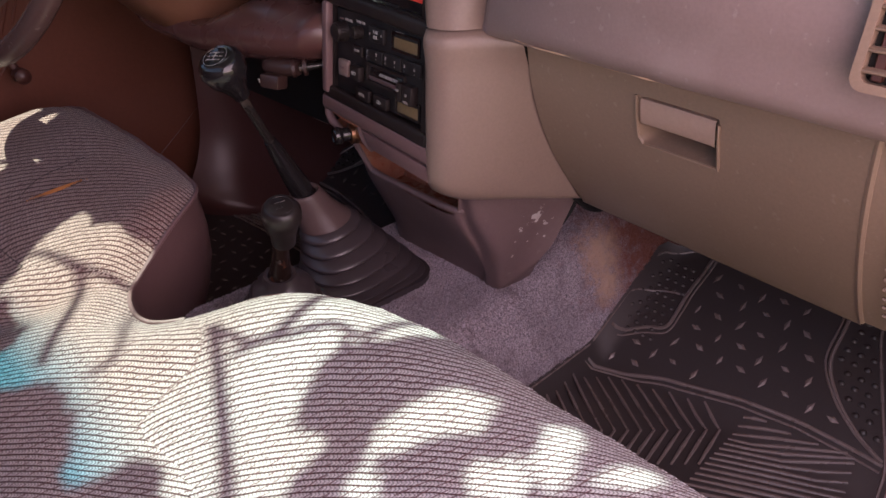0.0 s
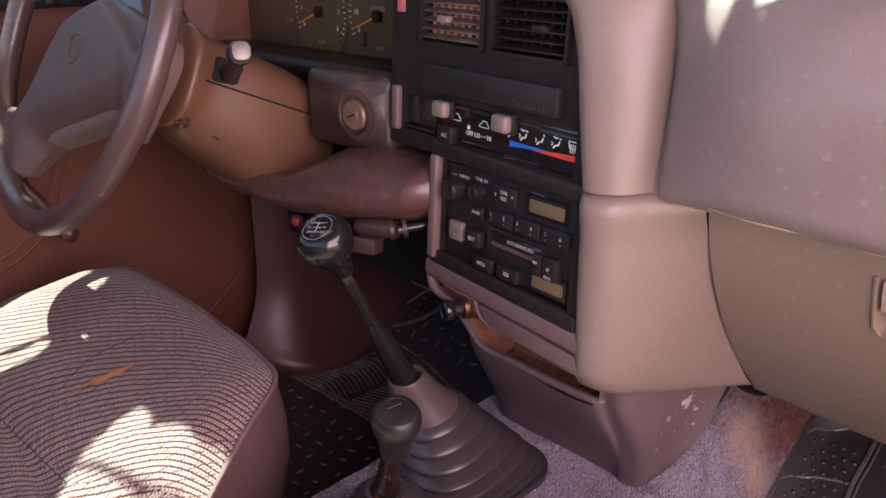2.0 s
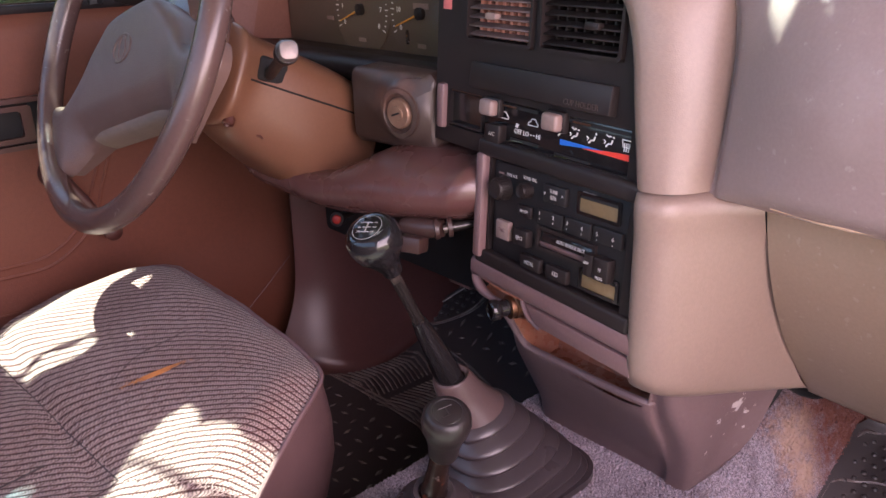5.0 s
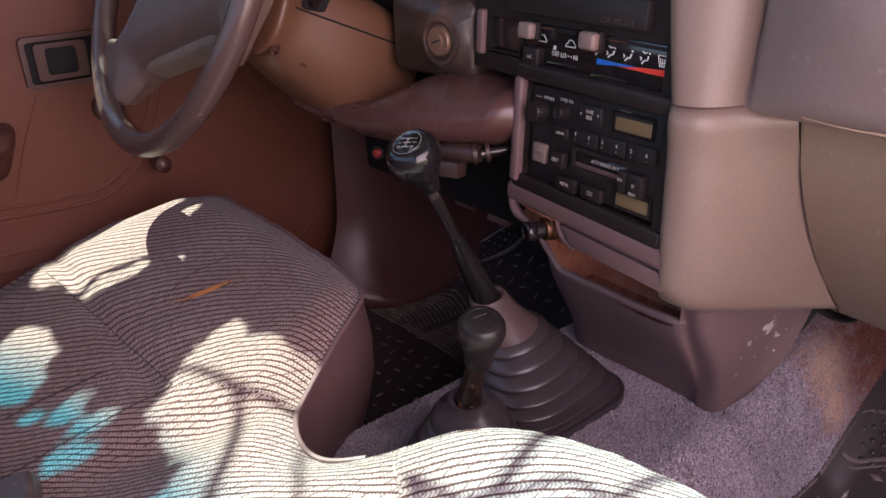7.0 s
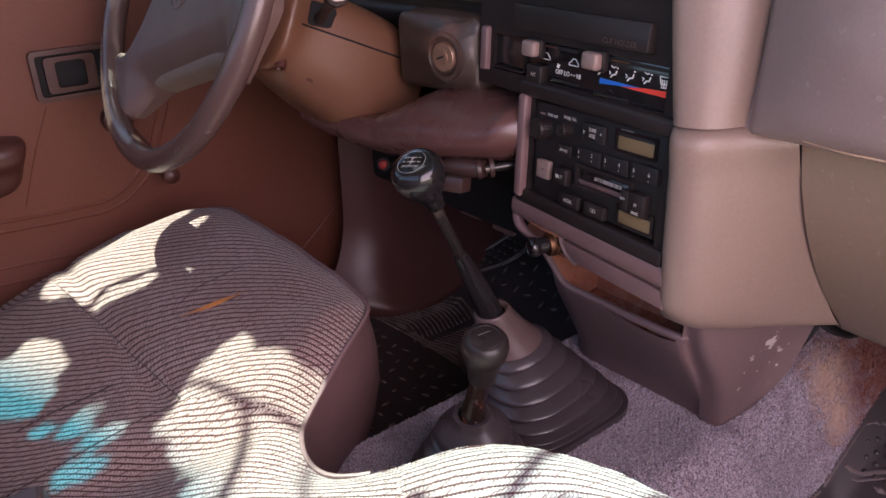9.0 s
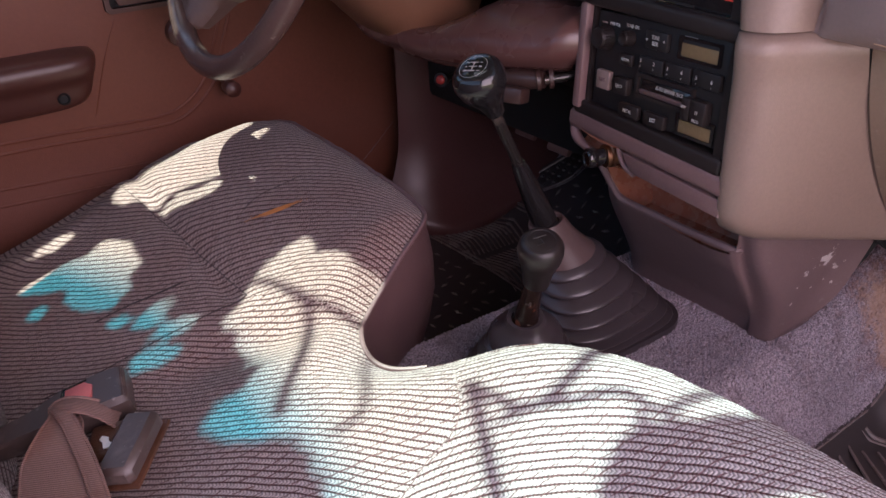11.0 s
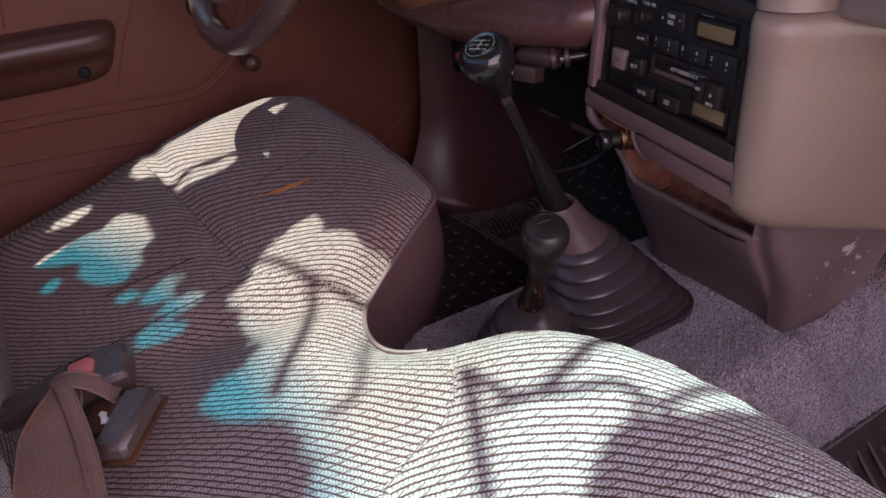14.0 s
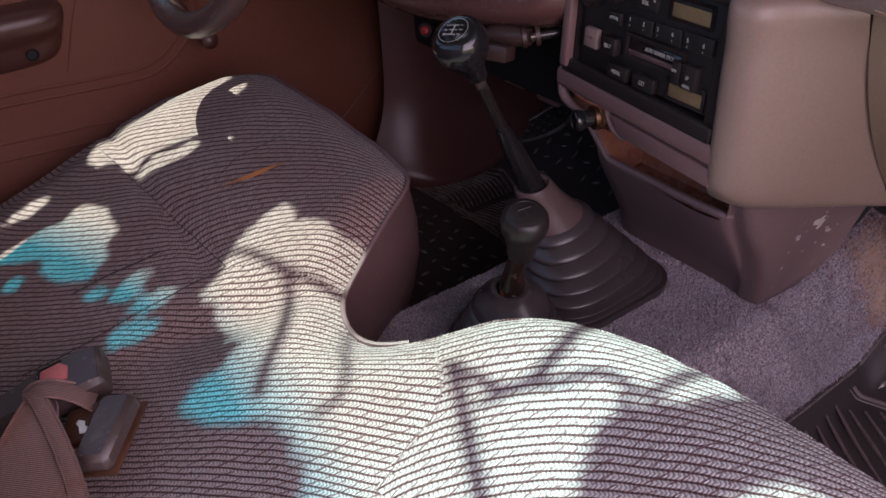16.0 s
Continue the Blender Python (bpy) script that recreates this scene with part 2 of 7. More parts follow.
COLLAR = material("brown_collar_rubber", (0.088, 0.057, 0.055), (0.070, 0.046, 0.045), 0.36, grain=0.1, spec=0.3)
BOOT = material("boot_rubber", (0.125, 0.084, 0.080), (0.10, 0.067, 0.064), 0.45, grain=0.15)
# pedal rubber paled in place of light bounced up from the floor
PEDAL = material("pale_pedal_rubber", (0.30, 0.165, 0.145), (0.20, 0.11, 0.095), 0.5, scale=40, grain=0.3)
# near-black: puts the shade of holes and cavities into colour; also black parts
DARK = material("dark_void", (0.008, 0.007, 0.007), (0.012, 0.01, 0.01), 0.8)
CARPET = stained("carpet", (0.890, 0.475, 0.495), 0.190, (0.20, 0.062, 0.036), (0.45, 0.385, 0.43), (0.28, 0.235, 0.262), 0.97, scale=16, grain=1.0, grain_scale=420, mix=0.9, spec=0.05, blot=0.6, blot_col=(0.17, 0.125, 0.135), blot_scale=34, fleck=0.9)
soak(CARPET, (0.83, 0.03, 0.40), 0.26, (0.22, 0.085, 0.055))
for _at, _r in (((0.778, 0.497, 0.487), 0.050), ((0.782, 0.479, 0.447), 0.038)):
    soak(CARPET, _at, _r, (0.50, 0.345, 0.265), 0.85)
SAND = material("sandy_dirt", (0.55, 0.38, 0.27), (0.42, 0.28, 0.20), 0.95, scale=40, grain=1.0, grain_scale=400, spec=0.1)
VINYL = material("seat_vinyl", (0.105, 0.058, 0.057), (0.085, 0.047, 0.046), 0.4, grain=0.2)
PIPING = material("piping", (0.15, 0.088, 0.088), None, 0.5)
WHEEL = material("wheel_plastic", (0.088, 0.052, 0.046), (0.066, 0.039, 0.034), 0.24, grain=0.1, speck=0.12)
HORN = material("horn_pad", (0.115, 0.068, 0.056), (0.094, 0.055, 0.045), 0.5, grain=0.35, grain_scale=700)
DUSTYEDGE = material("dusty_edge", (0.20, 0.145, 0.118), (0.15, 0.105, 0.085), 0.7, scale=30, grain=0.3)
IGN = material("rubbed_black_plastic", (0.050, 0.032, 0.026), (0.078, 0.046, 0.036), 0.38, grain=0.2, scale=14, blot=0.55, blot_col=(0.19, 0.095, 0.07), blot_scale=20)
CAP = material("dull_metal", (0.20, 0.165, 0.15), (0.15, 0.12, 0.11), 0.45, metal=0.6, scale=40)
BOLSTER = material("bolster_plastic", (0.105, 0.047, 0.042), (0.084, 0.037, 0.033), 0.27, grain=0.1)
COLUMN = material("column_plastic", (0.150, 0.069, 0.040), (0.118, 0.054, 0.032), 0.34, grain=0.15)
CHROME = material("worn_metal", (0.62, 0.6, 0.58), (0.5, 0.47, 0.44), 0.2, metal=1.0)
RUST = material("rusty_steel", (0.15, 0.065, 0.038), (0.045, 0.028, 0.02), 0.42, metal=0.4, scale=60, grain=0.5)
BRASS = material("brass_ring", (0.28, 0.15, 0.09), None, 0.38, metal=1.0)
STEM = material("rust_flecked_steel", (0.028, 0.016, 0.013), (0.016, 0.011, 0.010), 0.22, metal=0.4, blot=0.55, blot_col=(0.26, 0.09, 0.05), blot_scale=75, speck=0.3)
KNOB = material("dull_black_knob", (0.016, 0.012, 0.012), (0.022, 0.017, 0.016), 0.33, grain=0.12, grain_scale=900, spec=0.35)
KEYCYL = material("rubbed_key_metal", (0.30, 0.185, 0.13), (0.20, 0.12, 0.085), 0.4, metal=0.5, scale=40)
GREYKNOB = material("pale_knob", (0.25, 0.172, 0.152), (0.20, 0.136, 0.12), 0.45)
SCUFF = material("chipped_scuff", (0.48, 0.41, 0.40), (0.34, 0.27, 0.25), 0.8, scale=120, grain=0.5)
PRINT = material("worn_print", (0.30, 0.28, 0.27), (0.2, 0.19, 0.18), 0.5)
FLAP = material("worn_flap", (0.36, 0.255, 0.205), (0.30, 0.205, 0.165), 0.5, grain=0.2)
TAN = material("lcd_tan", (0.21, 0.145, 0.075), (0.175, 0.12, 0.062), 0.25)
INK = material("grey_print", (0.42, 0.40, 0.38), None, 0.5)
WHITE = material("white_print", (0.75, 0.73, 0.70), None, 0.5)
RED = material("red_print", (0.80, 0.06, 0.04), None, 0.45)
GRIP = material("dark_grip_plastic", (0.042, 0.022, 0.019), (0.060, 0.032, 0.027), 0.36, scale=30, grain=0.2)
DULLRED = material("dull_red", (0.38, 0.03, 0.025), (0.30, 0.025, 0.02), 0.35)
BLUE = material("blue_print", (0.02, 0.16, 0.62), None, 0.45)
ORANGE = material("orange_print", (0.75, 0.34, 0.05), None, 0.5)
YELLOW = material("yellow_foam", (0.50, 0.20, 0.06), (0.34, 0.13, 0.04), 0.9, scale=80, grain=0.5)
BUTTONRED = material("faded_red", (0.62, 0.16, 0.15), (0.55, 0.14, 0.13), 0.45)
BELT = material("belt_webbing", (0.32, 0.185, 0.155), (0.235, 0.125, 0.100), 0.8, scale=16, grain=0.8, grain_scale=1200, blot=0.5, blot_col=(0.26, 0.10, 0.06), blot_scale=22)
def twill(m, pitch):
    """Fine slanting cords woven into a strap."""
    n, lk = m.node_tree.nodes, m.node_tree.links
    b = n["Principled BSDF"]
    w, mx, bp, mr = n.new("ShaderNodeTexWave"), n.new("ShaderNodeMix"), n.new("ShaderNodeBump"), n.new("ShaderNodeMapRange")
    w.bands_direction = "DIAGONAL"
    w.inputs["Scale"].default_value, w.inputs["Distortion"].default_value = 1.0 / (3.2 * pitch), 0.4
    lk.new(n.new("ShaderNodeTexCoord").outputs["Object"], w.inputs["Vector"])
    lk.new(w.outputs["Fac"], mr.inputs["Value"])
    mr.inputs["To Min"].default_value = 0.45
    mx.data_type, mx.blend_type = "RGBA", "MULTIPLY"
    mx.inputs["Factor"].default_value = 1.0
    lk.new(b.inputs["Base Color"].links[0].from_socket, mx.inputs["A"])
    lk.new(mr.outputs["Result"], mx.inputs["B"])
    lk.new(mx.outputs["Result"], b.inputs["Base Color"])
    bp.inputs["Strength"].default_value, bp.inputs["Distance"].default_value = 0.8, 0.0008
    lk.new(w.outputs["Fac"], bp.inputs["Height"])
    lk.new(bp.outputs["Normal"], b.inputs["Normal"])


twill(BELT, 0.0011)
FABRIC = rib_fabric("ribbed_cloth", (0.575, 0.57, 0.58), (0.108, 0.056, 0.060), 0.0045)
ROOF = material("headliner", (0.36, 0.26, 0.235), (0.32, 0.228, 0.205), 0.95, grain=0.4, grain_scale=300)
PAINT = material("body_paint", (0.35, 0.05, 0.04), (0.30, 0.045, 0.035), 0.3)
GROUND = material("dry_earth", (0.30, 0.21, 0.14), (0.22, 0.15, 0.10), 0.95, scale=0.6, grain=0.5, grain_scale=60)
BARK = material("bark", (0.12, 0.085, 0.06), (0.08, 0.055, 0.04), 0.95, scale=20, grain=0.8, grain_scale=90)
LEAF = material("leaf", (0.055, 0.11, 0.03), (0.085, 0.12, 0.035), 0.5, scale=3)
GLASS = clear_pane("window_glass", (0.92, 0.96, 0.95))
TINT = shade_band("blue_sun_band", (0.0, 0.36, 0.54), 1.3465, 1.3705)
SMOKED = clear_pane("side_glass", (0.84, 0.92, 0.95), 0.06)
# lighter copy of leaf, with the hedge's sunlight put into its colour
HEDGE = material("sunlit_leaf", (0.20, 0.24, 0.06), (0.30, 0.27, 0.08), 0.6, scale=1.5)
LENS = clear_pane("cluster_lens", (0.92, 0.84, 0.78), 0.012)
DUSTY = material("dusty_vane", (0.50, 0.21, 0.15), (0.40, 0.17, 0.12), 0.7)
DIALFACE = material("dial_face", (0.11, 0.078, 0.055), (0.09, 0.063, 0.045), 0.4)
STEEL = material("dark_steel", (0.022, 0.018, 0.017), (0.015, 0.012, 0.011), 0.2, metal=0.3, blot=0.5, blot_col=(0.12, 0.09, 0.075), blot_scale=40)
STITCH = material("seam_thread", (0.06, 0.042, 0.042), None, 0.9)
AMBER = material("clear_amber", (0.55, 0.10, 0.04), None, 0.15)


# ---- building helpers ----
def thing(name, at, label, category, group="", kind=""):
    e = new(name)
    e.empty_display_size = 0.05
    e.location = at
    return tagged(e, label, category, group, kind)


def part(name, bm, mat, parent=None, label="", smooth=40):
    """One bmesh, in world places, as one mesh object under a thing or a part."""
    bmesh.ops.recalc_face_normals(bm, faces=bm.faces)
    return finish(name, bm, mat, parent, label, smooth)


def finish(name, bm, mat, parent=None, label="", smooth=40):
    for f in bm.faces:
        f.smooth = smooth > 0
    lim = radians(smooth or 1)
    for e in bm.edges:
        if len(e.link_faces) == 2 and e.calc_face_angle(0) > lim:
            e.smooth = False
    me = bpy.data.meshes.new(name)
    bm.to_mesh(me)
    bm.free()
    me.materials.append(mat)
    ob = new(name, me)
    if parent is not None:
        ob.parent = parent
        if parent.type == "EMPTY":
            ob.matrix_parent_inverse = Matrix.Translation(parent.location).inverted()
    if label:
        ob["label"] = label
    return ob


def structure(name, bm, mat, label, category, smooth=40):
    return tagged(part(name, bm, mat, None, "", smooth), label, category, "", "structure")


def rbox(bm, m, sx, sy, sz, r=0.003, seg=2):
    """A box of that size with rounded edges, at the pose m."""
    g = bmesh.ops.create_cube(bm, size=1.0)
    vs = g["verts"]
    for v in vs:
        v.co = Vector((v.co.x * sx, v.co.y * sy, v.co.z * sz))
    es = list({e for v in vs for e in v.link_edges})
    if r > 0:
        out = bmesh.ops.bevel(bm, geom=es, offset=r, segments=seg, affect="EDGES", profile=0.5)
        vs = list({v for f in out["faces"] for v in f.verts} | {v for v in vs if v.is_valid})
    for v in vs:
        v.co = m @ v.co
    return bm


def lathe(bm, m, profile, seg=24, closed_ends=True):
    """Turns (radius, height) pairs about the z axis of m."""
    rings = []
    for r, h in profile:
        rings.append([bm.verts.new(m @ Vector((r * math.cos(2 * math.pi * i / seg), r * math.sin(2 * math.pi * i / seg), h))) for i in range(seg)])
    for a, b in zip(rings, rings[1:]):
        for i in range(seg):
            bm.faces.new((a[i], a[(i + 1) % seg], b[(i + 1) % seg], b[i]))
    if closed_ends:
        bm.faces.new(rings[0][::-1])
        bm.faces.new(rings[-1])
    return bm


def tube(bm, pts, r, seg=10, closed=False, flat=1.0):
    """A tube along points; r is one radius or one for each point."""
    pts = [Vector(p) for p in pts]
    rs = r if isinstance(r, (list, tuple)) else [r] * len(pts)
    rings, up = [], None
    for i, p in enumerate(pts):
        a = pts[i - 1] if (i or closed) else p
        b = pts[(i + 1) % len(pts)] if (i + 1 < len(pts) or closed) else p
        d = (b - a).normalized()
        if up is None:
            up = d.cross(Vector((0, 0, 1)) if abs(d.z) < 0.9 else Vector((1, 0, 0))).normalized()
        up = (up - d * up.dot(d)).normalized()
        w = d.cross(up)
        rings.append([bm.verts.new(p + rs[i] * (math.cos(2 * math.pi * k / seg) * up + flat * math.sin(2 * math.pi * k / seg) * w)) for k in range(seg)])
    n = len(rings)
    for i in range(n if closed else n - 1):
        a, b = rings[i], rings[(i + 1) % n]
        for k in range(seg):
            bm.faces.new((a[k], a[(k + 1) % seg], b[(k + 1) % seg], b[k]))
    if not closed:
        bm.faces.new(rings[0][::-1])
        bm.faces.new(rings[-1])
    return bm


def loft(bm, rows, thick=0.0, close=False):
    """A sheet through rows of points; thick adds a back side along the normals."""
    vs = [[bm.verts.new(p) for p in row] for row in rows]
    fs = []
    for a, b in zip(vs, vs[1:]):
        for i in range(len(a) - 1 + close):
            j = (i + 1) % len(a)
            fs.append(bm.faces.new((a[i], a[j], b[j], b[i])))
    if thick:
        bm.normal_update()
        bmesh.ops.solidify(bm, geom=fs, thickness=thick)
    return bm


def smooth_rows(rows, n_across=1, n_along=1):
    """Subdivides rows of points along both ways with a Catmull-Rom curve."""
    def line(p, n):
        if n <= 1 or len(p) < 2:
            return p
        out = []
        for i in range(len(p) - 1):
            p0, p1, p2, p3 = p[max(i - 1, 0)], p[i], p[i + 1], p[min(i + 2, len(p) - 1)]
            for k in range(n):
                t = k / n
                out.append(0.5 * (2 * p1 + (p2 - p0) * t + (2 * p0 - 5 * p1 + 4 * p2 - p3) * t * t + (3 * p1 - p0 - 3 * p2 + p3) * t ** 3))
        return out + [p[-1]]
    rows = [line([np.array(q, float) for q in r], n_across) for r in rows]
    cols = [line(list(c), n_along) for c in zip(*rows)]
    return [list(r) for r in zip(*cols)]


def prism(bm, m, outline, depth, r=0.0):
    """An outline in the xy plane of m, drawn out along its z by depth."""
    a = [bm.verts.new(m @ Vector((x, y, 0))) for x, y in outline]
    b = [bm.verts.new(m @ Vector((x, y, depth))) for x, y in outline]
    k = len(a)
    bm.faces.new(a[::-1])
    top = bm.faces.new(b)
    for i in range(k):
        bm.faces.new((a[i], a[(i + 1) % k], b[(i + 1) % k], b[i]))
    if r:
        bmesh.ops.bevel(bm, geom=list(top.edges), offset=r, segments=2, affect="EDGES", profile=0.5)
    return bm


def round_rect(w, h, r, n=5):
    out = []
    for cx, cy, a0 in ((w / 2 - r, h / 2 - r, 0), (-w / 2 + r, h / 2 - r, 90), (-w / 2 + r, -h / 2 + r, 180), (w / 2 - r, -h / 2 + r, 270)):
        for i in range(n + 1):
            a = radians(a0 + 90 * i / n)
            out.append((cx + r * math.cos(a), cy + r * math.sin(a)))
    return out


def ring_plate(bm, m, outer, inner, depth):
    """A frame between two outlines with the same number of points."""
    k = len(outer)
    rows = []
    for pts, z in ((inner, 0), (inner, depth), (outer, depth), (outer, 0)):
        rows.append([bm.verts.new(m @ Vector((x, y, z))) for x, y in pts])
    for a, b in zip(rows, rows[1:] + rows[:1]):
        for i in range(k):
            bm.faces.new((a[i], a[(i + 1) % k], b[(i + 1) % k], b[i]))
    return bm


def words(name, text, m, size, mat, parent, thick=0.0002, squeeze=1.0):
    """Printed letters as a mesh, centred on m, facing its z."""
    cu = bpy.data.curves.new(name, "FONT")
    cu.body, cu.size, cu.align_x, cu.align_y, cu.extrude, cu.resolution_u = text, size, "CENTER", "CENTER", thick, 2
    tmp = bpy.data.objects.new(name, cu)
    me = bpy.data.meshes.new_from_object(tmp)
    bpy.data.objects.remove(tmp)
    for v in me.vertices:
        v.co = m @ Vector((v.co.x * squeeze, v.co.y, v.co.z))
    me.materials.clear()
    me.materials.append(mat)
    ob = new(name, me)
    ob.parent = parent
    if parent.type == "EMPTY":
        ob.matrix_parent_inverse = Matrix.Translation(parent.location).inverted()
    return ob


# the centre panel leans: its own axes are right, up and outwards
_ax = Vector((-0.139, -0.990, 0.0)).normalized()
_up = (Vector((0.07, 0, 1)) - _ax * _ax.dot(Vector((0.07, 0, 1)))).normalized()
_out = _ax.cross(_up)
PANEL = Matrix.Translation((0.5118, 0.60, 0.85)) @ Matrix((_ax, _up, _out)).transposed().to_4x4()


def on_panel(a, b, c=0.0, turn=0.0):
    return PANEL @ Matrix.Translation((a, b, c)) @ Matrix.Rotation(radians(turn), 4, "Z")


# ---- structure of the cab and what lies outside ----
def box_between(bm, lo, hi, r=0.0):
    c = [(a + b) / 2 for a, b in zip(lo, hi)]
    return rbox(bm, pose(*c), *[abs(b - a) for a, b in zip(lo, hi)], r=r)


def step(a, b, v):
    v = min(1.0, max(0.0, (v - a) / (b - a)))
    return v * v * (3 - 2 * v)


def floor_height(x, y):
    """Floor pan: footwells, sloping toe board and the gearbox tunnel."""
    low = 0.350 + 0.62 * max(0.0, x - 0.735) + 0.004 * math.sin(9 * x + 3 * y)
    top = 0.490 + 0.35 * max(0.0, x - 0.66) - 0.05 * step(0.30, 0.05, x)
    side = step(0.437, 0.519, y) * (1 - step(0.735, 0.79, y))
    return max(low, low + (top - low) * side)


bm = bmesh.new()
rows = []
for i in range(91):
    x = -0.32 + 1.5 * i / 90
    rows.append([(x, -0.06 + 1.33 * j / 110, floor_height(x, -0.06 + 1.33 * j / 110)) for j in range(111)])
loft(bm, rows)
carpet = structure("floor", bm, CARPET, "worn mauve-grey carpet over the floor and gearbox tunnel", "carpet")

# the pile of the carpet on the tunnel, tuft by tuft
_r = np.random.default_rng(21)
_v, _f = [], []
for _ in range(110000):
    x, y = _r.uniform(0.24, 0.94), _r.uniform(0.425, 0.80)
    z = floor_height(x, y)
    a, h, w = _r.uniform(0, 6.283), _r.uniform(0.0012, 0.0034), _r.uniform(0.0010, 0.0020)
    lx, ly = _r.normal(0, 0.0009, 2)
    k = len(_v)
    _v += [(x + w * math.cos(a + q), y + w * math.sin(a + q), z - 0.0005) for q in (0.0, 2.094, 4.189)] + [(x + lx, y + ly, z + h)]
    _f += [(k, k + 1, k + 3), (k + 1, k + 2, k + 3), (k + 2, k, k + 3)]
_m = bpy.data.meshes.new("carpet_pile")
_m.from_pydata(_v, [], _f)
_m.materials.append(CARPET)
tagged(new("carpet_pile", _m), "matted mauve-grey carpet pile on the gearbox tunnel", "carpet", "", "stuff")

# outer shell of the cab
bm = bmesh.new()
box_between(bm, (-0.36, -0.06, 0.30), (-0.32, 1.27, 0.95))
structure("wall_rear", bm, KNEE, "brown trimmed rear wall of the cab", "wall")
# bulkhead takes the void black, so footwell shade is in its colour
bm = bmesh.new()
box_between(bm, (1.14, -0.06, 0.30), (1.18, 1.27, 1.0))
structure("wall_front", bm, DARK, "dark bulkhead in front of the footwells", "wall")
bm = bmesh.new()
loft(bm, smooth_rows([[(x, y, 1.47 - 0.05 * abs((y - 0.6) / 0.66) ** 3 - 0.04 * step(-0.20, -0.06, x)) for y in np.linspace(-0.06, 1.27, 14)] for x in (-0.36, -0.28, -0.20, -0.12, -0.065)]), thick=0.03)
structure("ceiling", bm, ROOF, "pale cloth headliner under the cab roof", "ceiling")
for y0, name in ((-0.10, "pillar_passenger"), (1.27, "pillar_driver")):
    bm = bmesh.new()
    out = 0.12 if y0 > 1 else 0.02
    tube(bm, [(1.02, y0 + out, 0.98), (0.48, y0 + out, 1.207), (-0.06, y0 + out, 1.43)], 0.007, 8)
    box_between(bm, (-0.34, y0, 0.40), (-0.22, y0 + 0.05, 1.44))
    structure(name, bm, TRIM, "plastic-trimmed windscreen and door pillars", "pillar")
bm = bmesh.new()
box_between(bm, (-0.36, -0.10, 0.28), (1.15, -0.055, 0.40), 0.01)
structure("door_sill", bm, PAINT, "red painted sill below the open door", "sill")
# added to keep daylight from leaking in under the driver's door
bm = bmesh.new()
box_between(bm, (-0.36, 1.255, 0.28), (1.15, 1.33, 0.385), 0.01)
structure("door_sill_driver", bm, DARK, "dark sill added below the closed driver's door to block stray light", "sill")
bm = bmesh.new()
box_between(bm, (0.66, -0.11, 0.40), (1.15, -0.065, 0.98), 0.01)
structure("kick_panel_passenger", bm, KNEE, "brown kick panel beside the passenger footwell", "panel")

bm = bmesh.new()
box_between(bm, (0.655, 1.305, 0.32), (1.15, 1.33, 0.985), 0.004)
structure("door_jamb", bm, DARK, "dark body side behind the door edge and kick panel", "wall")

# windscreen: clear pane below, blue shade band along the top edge
def screen_point(u, y):
    return (-0.06 + 1.04 * u, y, 1.43 - 0.43 * u)


bm = bmesh.new()
loft(bm, [[screen_point(u, y) for y in (-0.06, 1.26)] for u in (0.2805, 1.0)])
structure("window_1", bm, GLASS, "clear windscreen glass", "windscreen", 0)
bm = bmesh.new()
loft(bm, [[screen_point(u, y) for y in (-0.06, 1.26)] for u in (0.0, 0.28)])
structure("sun_band", bm, TINT, "blue sun shade band along the top of the windscreen", "windscreen", 0)

# ground out to the horizon
bm = bmesh.new()
bmesh.ops.create_grid(bm, x_segments=40, y_segments=40, size=400)
for v in bm.verts:
    v.co.z = -0.38
structure("ground", bm, GROUND, "dry bare earth yard", "ground")


# ---- bench seat ----
EDGE_Y = (-0.05, -0.02, 0.02, 0.16, 0.40, 0.48, 0.53, 0.56, 0.58, 0.60, 0.615, 0.64, 0.67, 0.70, 0.735, 0.753, 0.78, 0.85, 0.95, 1.11, 1.175, 1.215)
EDGE_X = (0.33, 0.37, 0.392, 0.398, 0.397, 0.385, 0.362, 0.335, 0.305, 0.268, 0.248, 0.235, 0.240, 0.258, 0.325, 0.368, 0.380, 0.387, 0.391, 0.388, 0.366, 0.31)
_ys = np.linspace(-0.05, 1.215, 400)
_xs = np.interp(_ys, EDGE_Y, EDGE_X)
_xs = np.convolve(np.pad(_xs, 4, mode="edge"), np.ones(9) / 9, mode="valid")


def edge_x(y):
    return float(np.interp(y, _ys, _xs))


def side_y(x, y):
    """Narrows the cushion towards the back on the door side."""
    return y - 0.05 * step(0.95, 1.215, y) * (1 - step(-0.10, 0.30, x))


def soft_part(y):
    return 1 - step(0.62, 0.70, y)


